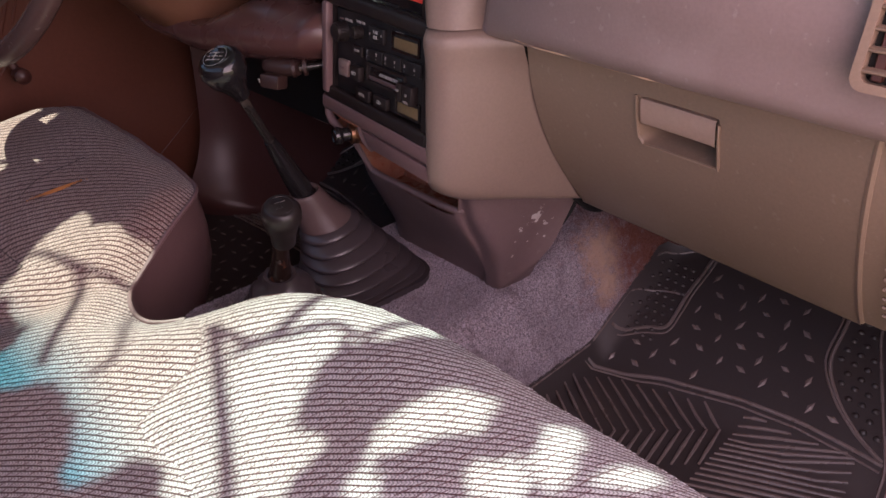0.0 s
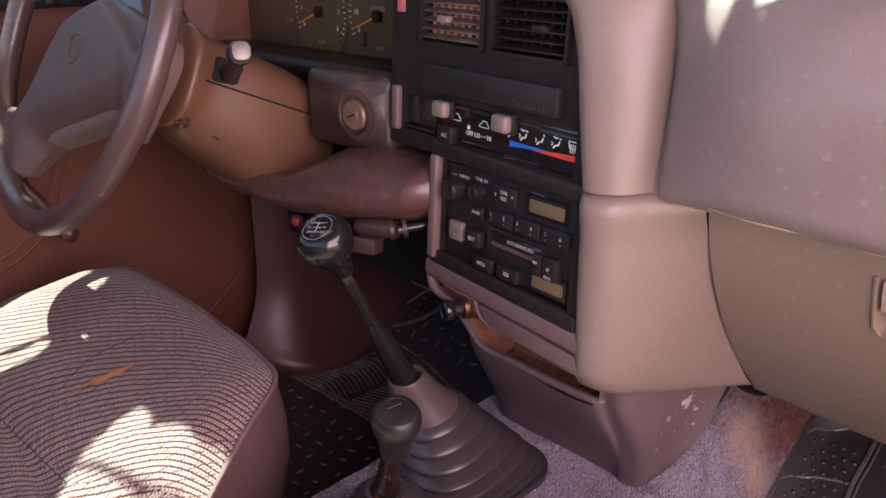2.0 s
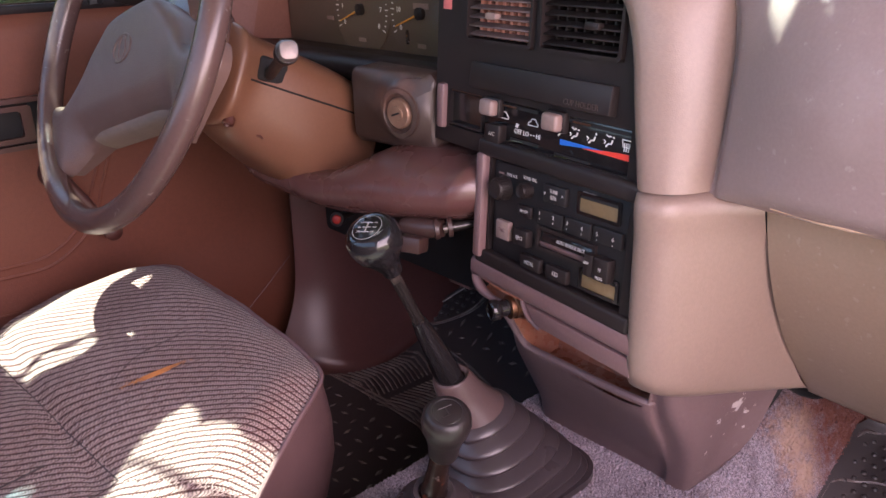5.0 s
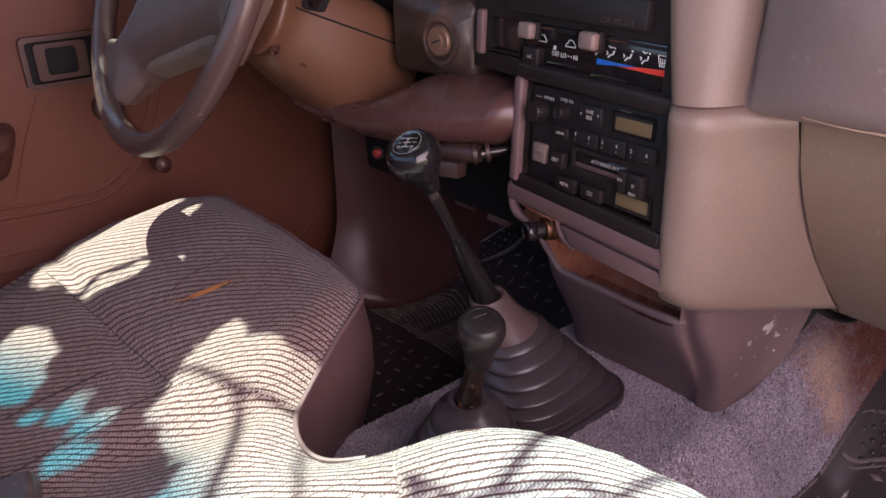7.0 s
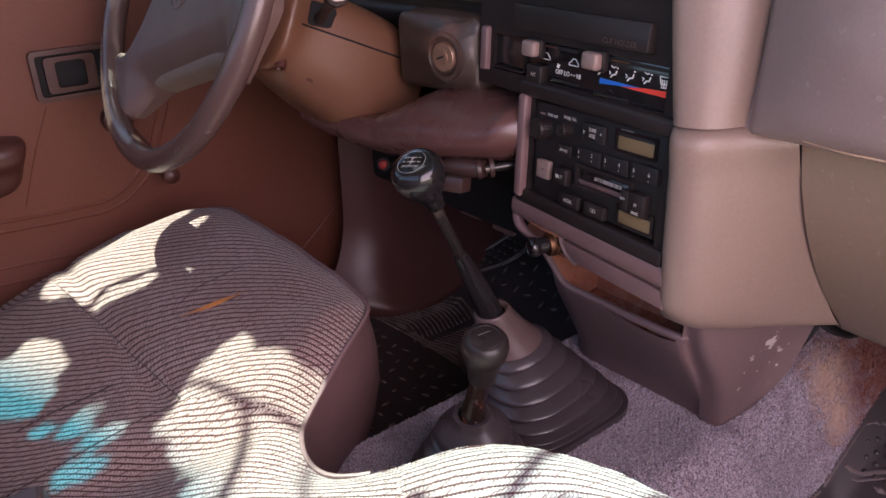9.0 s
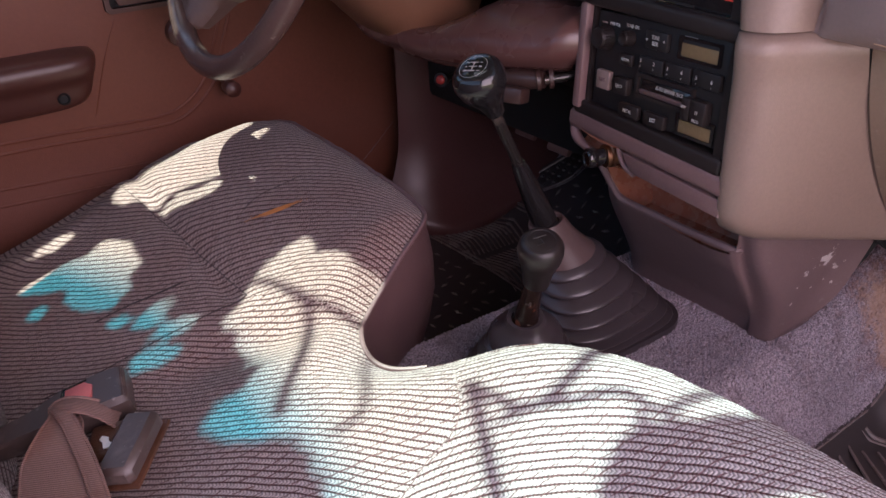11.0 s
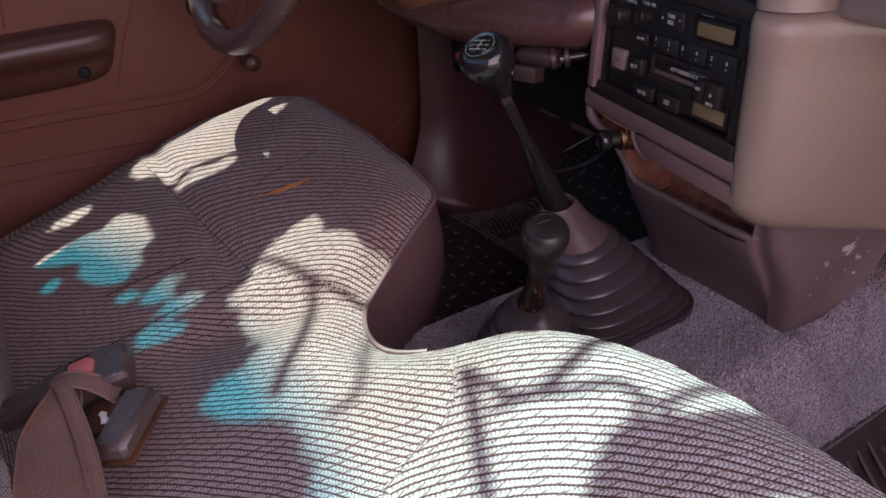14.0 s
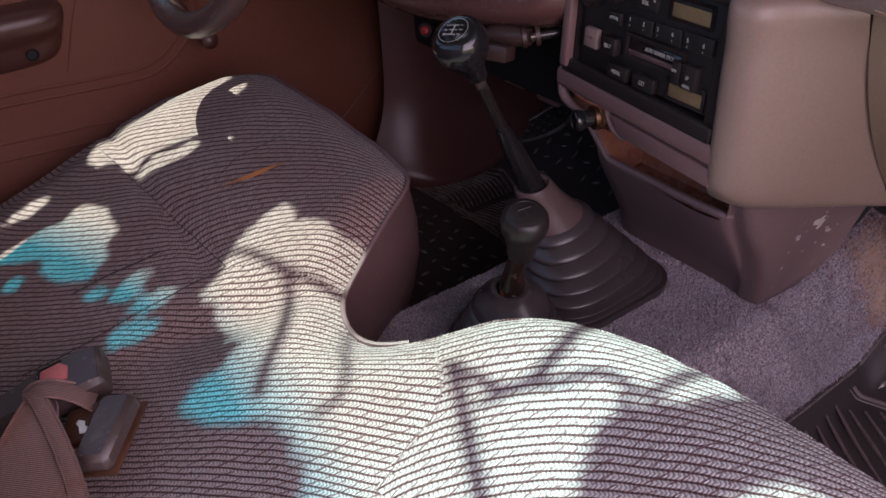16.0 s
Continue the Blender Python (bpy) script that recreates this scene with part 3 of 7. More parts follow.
def seat_height(x, y, d):
    """d: distance to the front edge line."""
    z = 0.553 + 0.25 * (x - 0.05)
    soft = soft_part(y)
    rad = 0.045 + 0.033 * soft
    drop = 0.018 + 0.020 * soft
    if d < rad:
        z -= drop * (1 - d / rad) ** 2
    z -= 0.014 * math.exp(-((y - 0.715 + 0.25 * (x - 0.2)) / 0.035) ** 2) * step(0.02, 0.18, x)      # crease between the two places
    z += 0.010 * math.exp(-((y - 0.60) / 0.07) ** 2) * step(0.0, 0.15, x)
    s = x - (0.175 + 0.10 * (y - 0.8) ** 2)
    if y > 0.76:
        z -= 0.005 * math.exp(-(s / 0.010) ** 2) * step(0.76, 0.82, y)                               # sewn seam across
    z -= 0.020 * step(1.10, 1.215, y) ** 2
    z -= 0.03 * step(0.02, -0.05, y) ** 2
    z += 0.0025 * noise.noise(Vector((x * 16, y * 16, 1.7))) + 0.004 * noise.noise(Vector((x * 5, y * 5, 4.2)))
    return z


def poly_rise(x, y, at, terms):
    """A smooth surface in tenths of a metre from at; terms: power of x, power of y, factor."""
    u, v = 10 * (x - at[0]), 10 * (y - at[1])
    return sum(k * u ** i * v ** j for i, j, k in terms)


def rib_phase(x, y, panel):
    """Ribs run aslant over each sewn panel and fan out near its seams."""
    if panel == "front":
        n = poly_rise(x, y, (0.27, 0.9), ((0, 1, -8.56), (0, 2, 0.6), (0, 3, -0.18), (1, 0, -8.89), (1, 1, 1.87), (1, 2, -1.14), (2, 0, -3.81), (2, 1, 0.66), (3, 0, 0.19)))
    elif panel == "passenger":
        n = poly_rise(x, y, (0.27, 0.38), ((0, 1, -11.26), (0, 2, 0.4), (0, 3, -0.2), (1, 0, -14.03), (1, 1, 4.7), (1, 2, 0.4), (2, 0, 0.1), (2, 1, -0.82), (3, 0, 0.64)))
    else:
        n = poly_rise(max(x, -0.08), y, (0.1, 0.75), ((0, 1, -13.33), (0, 2, 0.46), (0, 3, 0.13), (1, 0, -13.01), (1, 1, 1.55), (1, 2, -0.33), (2, 0, 1.52), (2, 1, 0.02), (3, 0, 0.42)))
    return 0.0045 * n + 0.0008 * math.sin(23 * x + 17 * y)


def seam_front(y):
    return float(np.interp(y, (0.70, 0.745, 0.79, 0.87, 0.975, 1.10, 1.2), (0.255, 0.222, 0.187, 0.182, 0.176, 0.168, 0.165)))


def seam_middle(y):
    return float(np.interp(y, (0.0, 0.30, 0.40, 0.43, 0.46, 0.49, 0.495, 0.503, 0.509, 0.519, 0.564, 0.60), (0.0, 0.12, 0.162, 0.167, 0.166, 0.165, 0.180, 0.199, 0.223, 0.237, 0.266, 0.30)))


def panel_at(x, y):
    if y > 0.70 and x > seam_front(y):
        return "front"
    return "passenger" if y < 0.60 and x > seam_middle(y) else "seat"


edge_pts = np.array([(edge_x(y), y) for y in _ys])
seat = thing("bench_seat", (0.1, 0.6, 0.36), "bench seat in ribbed mauve-grey cloth, torn at the front, sun-dappled", "bench seat")
ncol = 230
cols = np.concatenate([np.linspace(-0.05, 0.50, 80, endpoint=False), np.linspace(0.50, 0.80, 90, endpoint=False), np.linspace(0.80, 1.215, 60)])
nrow = 120
grid, flat = [], []
for y in cols:
    ex = edge_x(y)
    line = []
    for i in range(nrow):
        s = 1 - (1 - i / (nrow - 1)) ** 1.5
        x = -0.14 + (ex + 0.14) * s
        yy = side_y(x, y)
        d = float(np.min(np.hypot(edge_pts[:, 0] - x, edge_pts[:, 1] - y)))
        line.append((x, yy, seat_height(x, y, d)))
        flat.append((x, y))
    grid.append(line)
bm = bmesh.new()
lay = bm.loops.layers.uv.new("UVMap")
vs = [[bm.verts.new(p) for p in ln] for ln in grid]
for a in range(len(vs) - 1):
    for i in range(nrow - 1):
        f = bm.faces.new((vs[a][i], vs[a][i + 1], vs[a + 1][i + 1], vs[a + 1][i]))
        spots = [flat[p * nrow + q] for p, q in ((a, i), (a, i + 1), (a + 1, i + 1), (a + 1, i))]
        panel = panel_at(sum(p[0] for p in spots) / 4, sum(p[1] for p in spots) / 4)
        for lp, (x, y) in zip(f.loops, spots):
            lp[lay].uv = (rib_phase(x, y, panel), 0.55 * x - 0.84 * y)
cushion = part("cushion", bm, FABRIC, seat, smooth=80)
# front and side facing in smooth vinyl
rim = [ln[-1] for ln in grid]
far = grid[-1][::-1]
outline = rim + far[1:]
bm = bmesh.new()
rows = []
for k, (p, q) in enumerate(((0.0, 0.0), (0.005, 0.001), (0.012, 0.001), (0.022, 0.003), (0.045, 0.006), (0.08, 0.006), (0.12, -0.002), (0.16, -0.014), (0.21, -0.034))):
    row = []
    for i, (x, y, z) in enumerate(outline):
        a, b = outline[max(i - 2, 0)], outline[min(i + 2, len(outline) - 1)]
        nx, ny = (b[1] - a[1]), -(b[0] - a[0])
        ln = math.hypot(nx, ny) or 1.0
        row.append((x + q * nx / ln, y + q * ny / ln, max(z - p, 0.37)))
    rows.append(row)
loft(bm, rows)
part("facing", bm, VINYL, seat, "smooth mauve-brown vinyl facing", smooth=60)
bm = bmesh.new()
pipe_line = [(x, y, z + 0.001) for x, y, z in rim if 0.60 < y]
tube(bm, pipe_line[::2], 0.0024, 8)
part("piping", bm, PIPING, seat, "dark piped edge")

# backrest
bm = bmesh.new()
lay = bm.loops.layers.uv.new("UVMap")
rows = []
for y in np.linspace(-0.05, 1.16, 90):
    line = []
    for i in range(40):
        t = i / 39
        z = 0.49 + 0.46 * t
        x = -0.050 - 0.34 * (z - 0.55) + 0.030 * math.sin(math.pi * min(1, t * 1.6)) - 0.05 * t ** 6
        x -= 0.05 * step(1.06, 1.16, y) ** 2 + 0.02 * math.exp(-((y - 0.70) / 0.03) ** 2)
        x += 0.004 * noise.noise(Vector((y * 9, z * 9, 2.0)))
        line.append((x, y, z))
    rows.append(line)
vs = [[bm.verts.new(p) for p in ln] for ln in rows]
for a in range(len(vs) - 1):
    for i in range(39):
        q = (vs[a][i], vs[a][i + 1], vs[a + 1][i + 1], vs[a + 1][i])
        f = bm.faces.new(q)
        for lp, v in zip(f.loops, q):
            lp[lay].uv = (0.85 * v.co.y - 0.30 * v.co.z + 0.004 * math.sin(20 * v.co.z), v.co.z)
back_rows = [[(-0.30, y, 0.49 + 0.46 * i / 39) for i in (0, 39)] for y in np.linspace(-0.05, 1.16, 4)]
loft(bm, back_rows)
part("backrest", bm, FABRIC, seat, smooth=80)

# sewn seams
def on_seat(x, y, h=0.0):
    d = float(np.min(np.hypot(edge_pts[:, 0] - x, edge_pts[:, 1] - y)))
    return (x, side_y(x, y), seat_height(x, y, d) + h)


SEAMS = [[(seam_front(y), y) for y in (0.79, 0.83, 0.87, 0.92, 0.975, 1.04, 1.10, 1.15)], [(0.064, 0.881), (0.096, 0.878), (0.12, 0.873), (0.15, 0.866)],
         [(0.187, 0.79), (0.13, 0.795), (0.07, 0.80), (0.0, 0.815)], [(0.25, 0.54), (0.237, 0.519), (0.223, 0.509), (0.199, 0.503), (0.180, 0.495), (0.165, 0.49)],
         [(0.24, 0.93), (0.27, 0.945), (0.32, 0.94)]]
for k, pts in enumerate(SEAMS):
    bm = bmesh.new()
    line = smooth_rows([[(x, y, 0) for x, y in pts]], 8, 1)[0]
    tube(bm, [on_seat(p[0], p[1], 0.0004) for p in line], (0.0005, 0.0011, 0.0005, 0.0003, 0.0004)[k], 5)
    part("seam", bm, STITCH if k != 3 else PIPING, seat)

# rips in the cloth with foam showing
bm = bmesh.new()
rng = np.random.default_rng(11)
for k in range(5):
    o = 0.0013 * (k - 2)
    pts = [on_seat(0.244 + 0.052 * t + o * 0.7, 0.907 - 0.019 * t + o, 0.0010 + 0.0004 * (k % 2)) for t in np.linspace(0.10 * abs(k - 2), 1 - 0.12 * abs(k - 2), 9)]
    tube(bm, pts, [0.0002 + 0.0005 * math.sin(math.pi * i / 8) for i in range(9)], 6)
for _ in range(46):
    t = rng.uniform(-0.15, 1.1)
    p = Vector(on_seat(0.244 + 0.052 * t, 0.907 - 0.019 * t, 0.001))
    sd = rng.choice((-1, 1))
    q = p + Vector((0.003 * sd + rng.normal(0, 0.0015), 0.0035 * sd + rng.normal(0, 0.0015), 0.0006))
    tube(bm, [p, q], 0.0002, 4)
part("rip", bm, YELLOW, seat, "rip in the cloth with yellow foam and threads")
bm = bmesh.new()
for o in (-0.0022, 0.0003):
    tube(bm, [on_seat(0.246 + 0.05 * t + o * 0.7, 0.906 - 0.018 * t + o, 0.0008) for t in np.linspace(0.05, 0.95, 9)], 0.0005, 5)
part("slit", bm, STITCH, seat, "dark edge of the rip")


from mathutils.bvhtree import BVHTree

# ---- dashboard ----
dash = thing("dashboard", (0.75, 0.6, 0.6), "mauve-brown moulded dashboard with padded top and dusty scuffs", "dashboard")

# padded upper half on the passenger side
sect = [(0.60, 0.826), (0.53, 0.823), (0.508, 0.825), (0.485, 0.838), (0.480, 0.862), (0.474, 0.888), (0.476, 0.916), (0.489, 0.945), (0.514, 0.963), (0.57, 0.973), (0.72, 0.985), (0.98, 0.998)]
rows = []
for y in (0.510, 0.474, 0.468, 0.455, 0.43, 0.39, 0.33, 0.25, 0.15, 0.05, -0.05):
    k = float(np.interp(y, (0.30, 0.39, 0.43, 0.455, 0.468, 0.474), (0.0, 0.24, 0.46, 0.70, 0.86, 1.0)))
    row = []
    sink = 0.03 if y > 0.49 else 0.0
    y = min(y, 0.49)
    for x, z in sect:
        face = step(0.60, 0.46, x)
        row.append((x + (0.522 + 0.15 * (z - 0.825) - x) * k if x < 0.53 + 0.1 * (z - 0.825) else x, y + k * 0.018 * step(0.92, 0.99, z), z - 0.2 * sink))
    rows.append(row)
bm = bmesh.new()
loft(bm, smooth_rows(rows, 3, 3))
pad = part("pad", bm, PAD, dash, "padded mauve vinyl, scuffed, sunlit along the top", smooth=70)

# top of the dashboard on the driver's side
bm = bmesh.new()
rows = [[(x, y, z) for x, z in ((0.52, 0.985), (0.545, 1.0), (0.62, 1.008), (0.80, 1.003), (0.99, 0.998))] for y in (0.49, 0.56, 0.70, 0.76)]
rows += [[(x, y, z) for x, z in ((0.545, 1.010), (0.565, 1.024), (0.62, 1.030), (0.80, 1.015), (0.99, 0.998))] for y in (0.80, 1.0, 1.18)]
rows += [[(x, 1.27, z) for x, z in ((0.50, 0.965), (0.52, 0.98), (0.60, 0.985), (0.80, 0.99), (0.99, 0.998))]]
loft(bm, smooth_rows(rows, 3, 2), thick=-0.006)
part("dash_top", bm, PAD, dash, smooth=70)

# arch of trim round the centre panel
rows = [
    [(0.520, 0.518, 0.8268), (0.496, 0.517, 0.8268), (0.489, 0.507, 0.8268), (0.497, 0.489, 0.8268), (0.520, 0.476, 0.8268), (0.56, 0.470, 0.8268)],
    [(0.525, 0.528, 0.88), (0.500, 0.526, 0.88), (0.493, 0.516, 0.88), (0.501, 0.496, 0.88), (0.525, 0.475, 0.88), (0.57, 0.470, 0.88)],
    [(0.530, 0.537, 0.925), (0.505, 0.535, 0.925), (0.497, 0.524, 0.93), (0.506, 0.501, 0.932), (0.534, 0.479, 0.935), (0.58, 0.472, 0.93)],
    [(0.535, 0.552, 0.952), (0.510, 0.550, 0.953), (0.502, 0.542, 0.962), (0.511, 0.524, 0.975), (0.545, 0.493, 0.974), (0.62, 0.480, 0.968)],
    [(0.540, 0.585, 0.968), (0.515, 0.585, 0.969), (0.508, 0.582, 0.980), (0.520, 0.575, 0.996), (0.56, 0.545, 0.992), (0.64, 0.50, 0.975)],
    [(0.555, 0.70, 0.972), (0.530, 0.70, 0.973), (0.522, 0.70, 0.984), (0.534, 0.70, 1.000), (0.575, 0.70, 1.010), (0.64, 0.70, 1.010)],
    [(0.570, 0.79, 0.972), (0.545, 0.79, 0.973), (0.537, 0.79, 0.984), (0.549, 0.79, 1.002), (0.59, 0.79, 1.012), (0.66, 0.79, 1.012)],
]
bm = bmesh.new()
loft(bm, smooth_rows(rows, 3, 4))
part("arch_trim", bm, TRIM, dash, smooth=70)
bm = bmesh.new()
rbox(bm, pose(0.605, 0.486, 0.953), 0.13, 0.060, 0.034, 0.01, 3)
part("trim_corner", bm, TRIM, dash)

# wrap-round trim below it
rows = [
    [(0.60, 0.55, 0.8255), (0.56, 0.54, 0.8255), (0.56, 0.52, 0.8255), (0.56, 0.505, 0.8255), (0.57, 0.49, 0.8255), (0.60, 0.475, 0.8215)],
    [(0.525, 0.517, 0.8245), (0.495, 0.516, 0.8245), (0.488, 0.506, 0.8245), (0.495, 0.489, 0.8245), (0.518, 0.474, 0.8245), (0.546, 0.4475, 0.8205)],
    [(0.525, 0.516, 0.79), (0.493, 0.515, 0.79), (0.486, 0.504, 0.79), (0.494, 0.487, 0.79), (0.523, 0.469, 0.79), (0.556, 0.447, 0.79)],
    [(0.525, 0.515, 0.74), (0.492, 0.514, 0.74), (0.485, 0.503, 0.74), (0.494, 0.485, 0.74), (0.532, 0.465, 0.74), (0.577, 0.445, 0.74)],
    [(0.525, 0.515, 0.695), (0.492, 0.513, 0.695), (0.485, 0.502, 0.695), (0.497, 0.483, 0.695), (0.545, 0.461, 0.695), (0.604, 0.441, 0.69)],
    [(0.530, 0.517, 0.676), (0.496, 0.515, 0.676), (0.489, 0.503, 0.675), (0.503, 0.483, 0.671), (0.562, 0.459, 0.660), (0.624, 0.437, 0.655)],
    [(0.545, 0.520, 0.663), (0.513, 0.518, 0.663), (0.508, 0.508, 0.661), (0.523, 0.488, 0.656), (0.575, 0.463, 0.648), (0.639, 0.434, 0.637)],
    [(0.58, 0.523, 0.660), (0.560, 0.521, 0.660), (0.556, 0.513, 0.658), (0.566, 0.498, 0.653), (0.605, 0.473, 0.642), (0.655, 0.440, 0.637)],
]
bm = bmesh.new()
loft(bm, smooth_rows(rows, 4, 4))
part("wrap_trim", bm, TRIM, dash, smooth=70)

# glove box door with its recessed pull
def glove_point(u, v, out=0.0):
    """u: 0 at the centre trim, 1 at the far seam; v: 0 at the top, 1 at the bottom."""
    x0, y0, z0 = 0.549 + 0.020 * v + 0.072 * v * v, 0.4465 - 0.006 * v - 0.006 * v * v, 0.8185 - 0.182 * v
    x1, y1, z1 = 0.520 + 0.030 * v + 0.070 * v * v, 0.140, 0.8235 - 0.186 * v
    k = u
    x = x0 + (x1 - x0) * k + 0.012 * math.sin(math.pi * k) * (1 - v)
    return (x - out, y0 + (y1 - y0) * k, z0 + (z1 - z0) * k)


glove = None
bm = bmesh.new()
NU, NV = 60, 36
U0, U1, V0, V1 = 0.372, 0.622, 0.135, 0.375
us = sorted(set([i / NU for i in range(NU + 1)] + [U0, U1]))
vs_ = sorted(set([i / NV for i in range(NV + 1)] + [V0, V1]))
pts = [[bm.verts.new(glove_point(u, v)) for v in vs_] for u in us]
for i in range(len(us) - 1):
    for j in range(len(vs_) - 1):
        if U0 - 1e-6 <= us[i] and us[i + 1] <= U1 + 1e-6 and V0 - 1e-6 <= vs_[j] and vs_[j + 1] <= V1 + 1e-6:
            continue
        bm.faces.new((pts[i][j], pts[i + 1][j], pts[i + 1][j + 1], pts[i][j + 1]))
# rolled lower edge
loft(bm, [[(x + a, y, z - b) for x, y, z in (glove_point(u / 20, 1.0) for u in range(21))] for a, b in ((0, 0), (0.004, 0.006), (0.014, 0.009), (0.05, 0.006))])
bmesh.ops.remove_doubles(bm, verts=bm.verts, dist=0.0004)
glove = part("glove_box_door", bm, LOWER, dash, "brown-grey glove box door with a scuffed lower edge", smooth=60)
# pull: pale flap above a scooped recess
def pull(u, v, out):
    return glove_point(U0 + (U1 - U0) * u, V0 + (V1 - V0) * v, out)


bm = bmesh.new()
rows = []
for v, dpt in ((0.0, 0.0), (0.02, 0.006), (0.50, 0.010), (0.62, 0.030), (0.80, 0.026), (0.93, 0.010), (1.0, 0.0)):
    rows.append([pull(u, v, -dpt * min(1.0, 8 * u + 0.001, 8 * (1 - u) + 0.001)) for u in (0, 0.02, 0.06, 0.12, 0.3, 0.5, 0.7, 0.88, 0.94, 0.98, 1)])
loft(bm, smooth_rows(rows, 1, 3))
part("pull_recess", bm, LOWER, glove, smooth=60)
bm = bmesh.new()
loft(bm, [[pull(u, v, o) for u in np.linspace(0.06, 0.97, 12)] for v, o in ((0.03, -0.008), (0.05, 0.0005), (0.10, 0.0018), (0.50, 0.0022), (0.55, 0.001), (0.57, -0.006))])
part("pull_flap", bm, FLAP, glove, "worn pale pull flap", smooth=50)
bm = bmesh.new()
edge = [pull(0, v, 0.0008) for v in np.linspace(0, 0.85, 8)] + [pull(u, 1.0, 0.0008) for u in np.linspace(0.06, 1.0, 10)] + [pull(1, v, 0.0008) for v in np.linspace(0.95, 0.1, 6)]
tube(bm, edge, 0.0014, 6)
part("pull_rim", bm, LOWER, glove)
bm = bmesh.new()
ys_ = np.linspace(0.425, 0.27, 90)
tube(bm, [(0.4965 + 0.0255 * float(np.interp(y, (0.30, 0.39, 0.43), (0.0, 0.24, 0.46))) - 0.0005, y, 0.8292 + 0.0004 * math.sin(90 * y)) for y in ys_], [max(0.00005, 0.0010 * noise.noise(Vector((60 * y, 2.0, 0.5))) + 0.0002) for y in ys_], 6)
part("dust_line", bm, SAND, pad, "sandy dust caught along the joint")
bm = bmesh.new()
tube(bm, [glove_point(1.0, v / 16, -0.002) for v in range(17)], 0.0032, 8)
part("door_edge", bm, LOWER, glove)

# end panel with the speaker slots
def end_point(w, v, out=0.0):
    x, y, z = glove_point(1.0, v)
    return (x - out, 0.1375 - 0.19 * w, z)


bm = bmesh.new()
loft(bm, [[end_point(w, v) for w in np.linspace(0, 1, 8)] for v in np.linspace(0, 1, 12)], thick=-0.008)
endp = part("speaker_panel", bm, LOWER, dash, smooth=60)
for k in range(22):
    bm = bmesh.new()
    v = 0.24 + 0.031 * k
    a = 0.10 if k % 2 else 0.08
    tube(bm, [end_point(w, v, 0.0015) for w in np.linspace(a, 0.98, 5)], 0.0017, 6)
    part("slat", bm, LOWER, endp)
bm = bmesh.new()
loft(bm, [[end_point(w, v, 0.0006) for w in (0.14, 0.98)] for v in (0.24, 0.90)])
part("slot_backing", bm, DARK, endp)

# lower bolster under the steering column
rows = [[(x, y, z) for x, z in sec] for y, sec in (
    (0.690, ((0.63, 0.812), (0.58, 0.806), (0.546, 0.798), (0.530, 0.783), (0.532, 0.765), (0.56, 0.752), (0.62, 0.749), (0.70, 0.755))),
    (0.712, ((0.60, 0.812), (0.55, 0.806), (0.516, 0.798), (0.499, 0.783), (0.502, 0.765), (0.53, 0.752), (0.59, 0.749), (0.69, 0.755))),
    (0.730, ((0.60, 0.806), (0.545, 0.803), (0.508, 0.794), (0.491, 0.775), (0.495, 0.757), (0.525, 0.743), (0.585, 0.740), (0.68, 0.75))),
    (0.78, ((0.60, 0.806), (0.535, 0.804), (0.497, 0.792), (0.478, 0.769), (0.484, 0.748), (0.514, 0.734), (0.575, 0.731), (0.675, 0.74))),
    (0.83, ((0.60, 0.80), (0.53, 0.800), (0.49, 0.787), (0.470, 0.765), (0.476, 0.742), (0.505, 0.729), (0.565, 0.726), (0.665, 0.736))),
    (0.87, ((0.60, 0.775), (0.53, 0.778), (0.49, 0.776), (0.465, 0.760), (0.469, 0.738), (0.499, 0.724), (0.56, 0.72), (0.66, 0.73))),
    (0.91, ((0.60, 0.755), (0.53, 0.757), (0.495, 0.764), (0.463, 0.759), (0.464, 0.737), (0.497, 0.722), (0.558, 0.719), (0.66, 0.729))),
    (0.96, ((0.60, 0.752), (0.53, 0.754), (0.495, 0.763), (0.461, 0.761), (0.463, 0.738), (0.497, 0.722), (0.558, 0.719), (0.66, 0.729))),
    (1.01, ((0.60, 0.765), (0.53, 0.768), (0.485, 0.772), (0.455, 0.767), (0.457, 0.744), (0.495, 0.728), (0.56, 0.725), (0.66, 0.735))),
    (1.045, ((0.60, 0.785), (0.535, 0.785), (0.49, 0.785), (0.462, 0.779), (0.463, 0.758), (0.50, 0.742), (0.57, 0.737), (0.67, 0.745))),
    (1.09, ((0.62, 0.82), (0.55, 0.82), (0.515, 0.812), (0.495, 0.80), (0.495, 0.78), (0.54, 0.757), (0.60, 0.752), (0.70, 0.76))),
    (1.17, ((0.65, 0.84), (0.59, 0.84), (0.56, 0.83), (0.545, 0.81), (0.545, 0.79), (0.57, 0.777), (0.63, 0.772), (0.72, 0.78))),
    (1.25, ((0.66, 0.845), (0.60, 0.845), (0.57, 0.835), (0.555, 0.815), (0.555, 0.795), (0.58, 0.782), (0.64, 0.777), (0.73, 0.785))))]
bm = bmesh.new()
loft(bm, smooth_rows(rows, 3, 4))
part("knee_bolster", bm, BOLSTER, dash, "rounded maroon-brown lower bolster under the column", smooth=70)

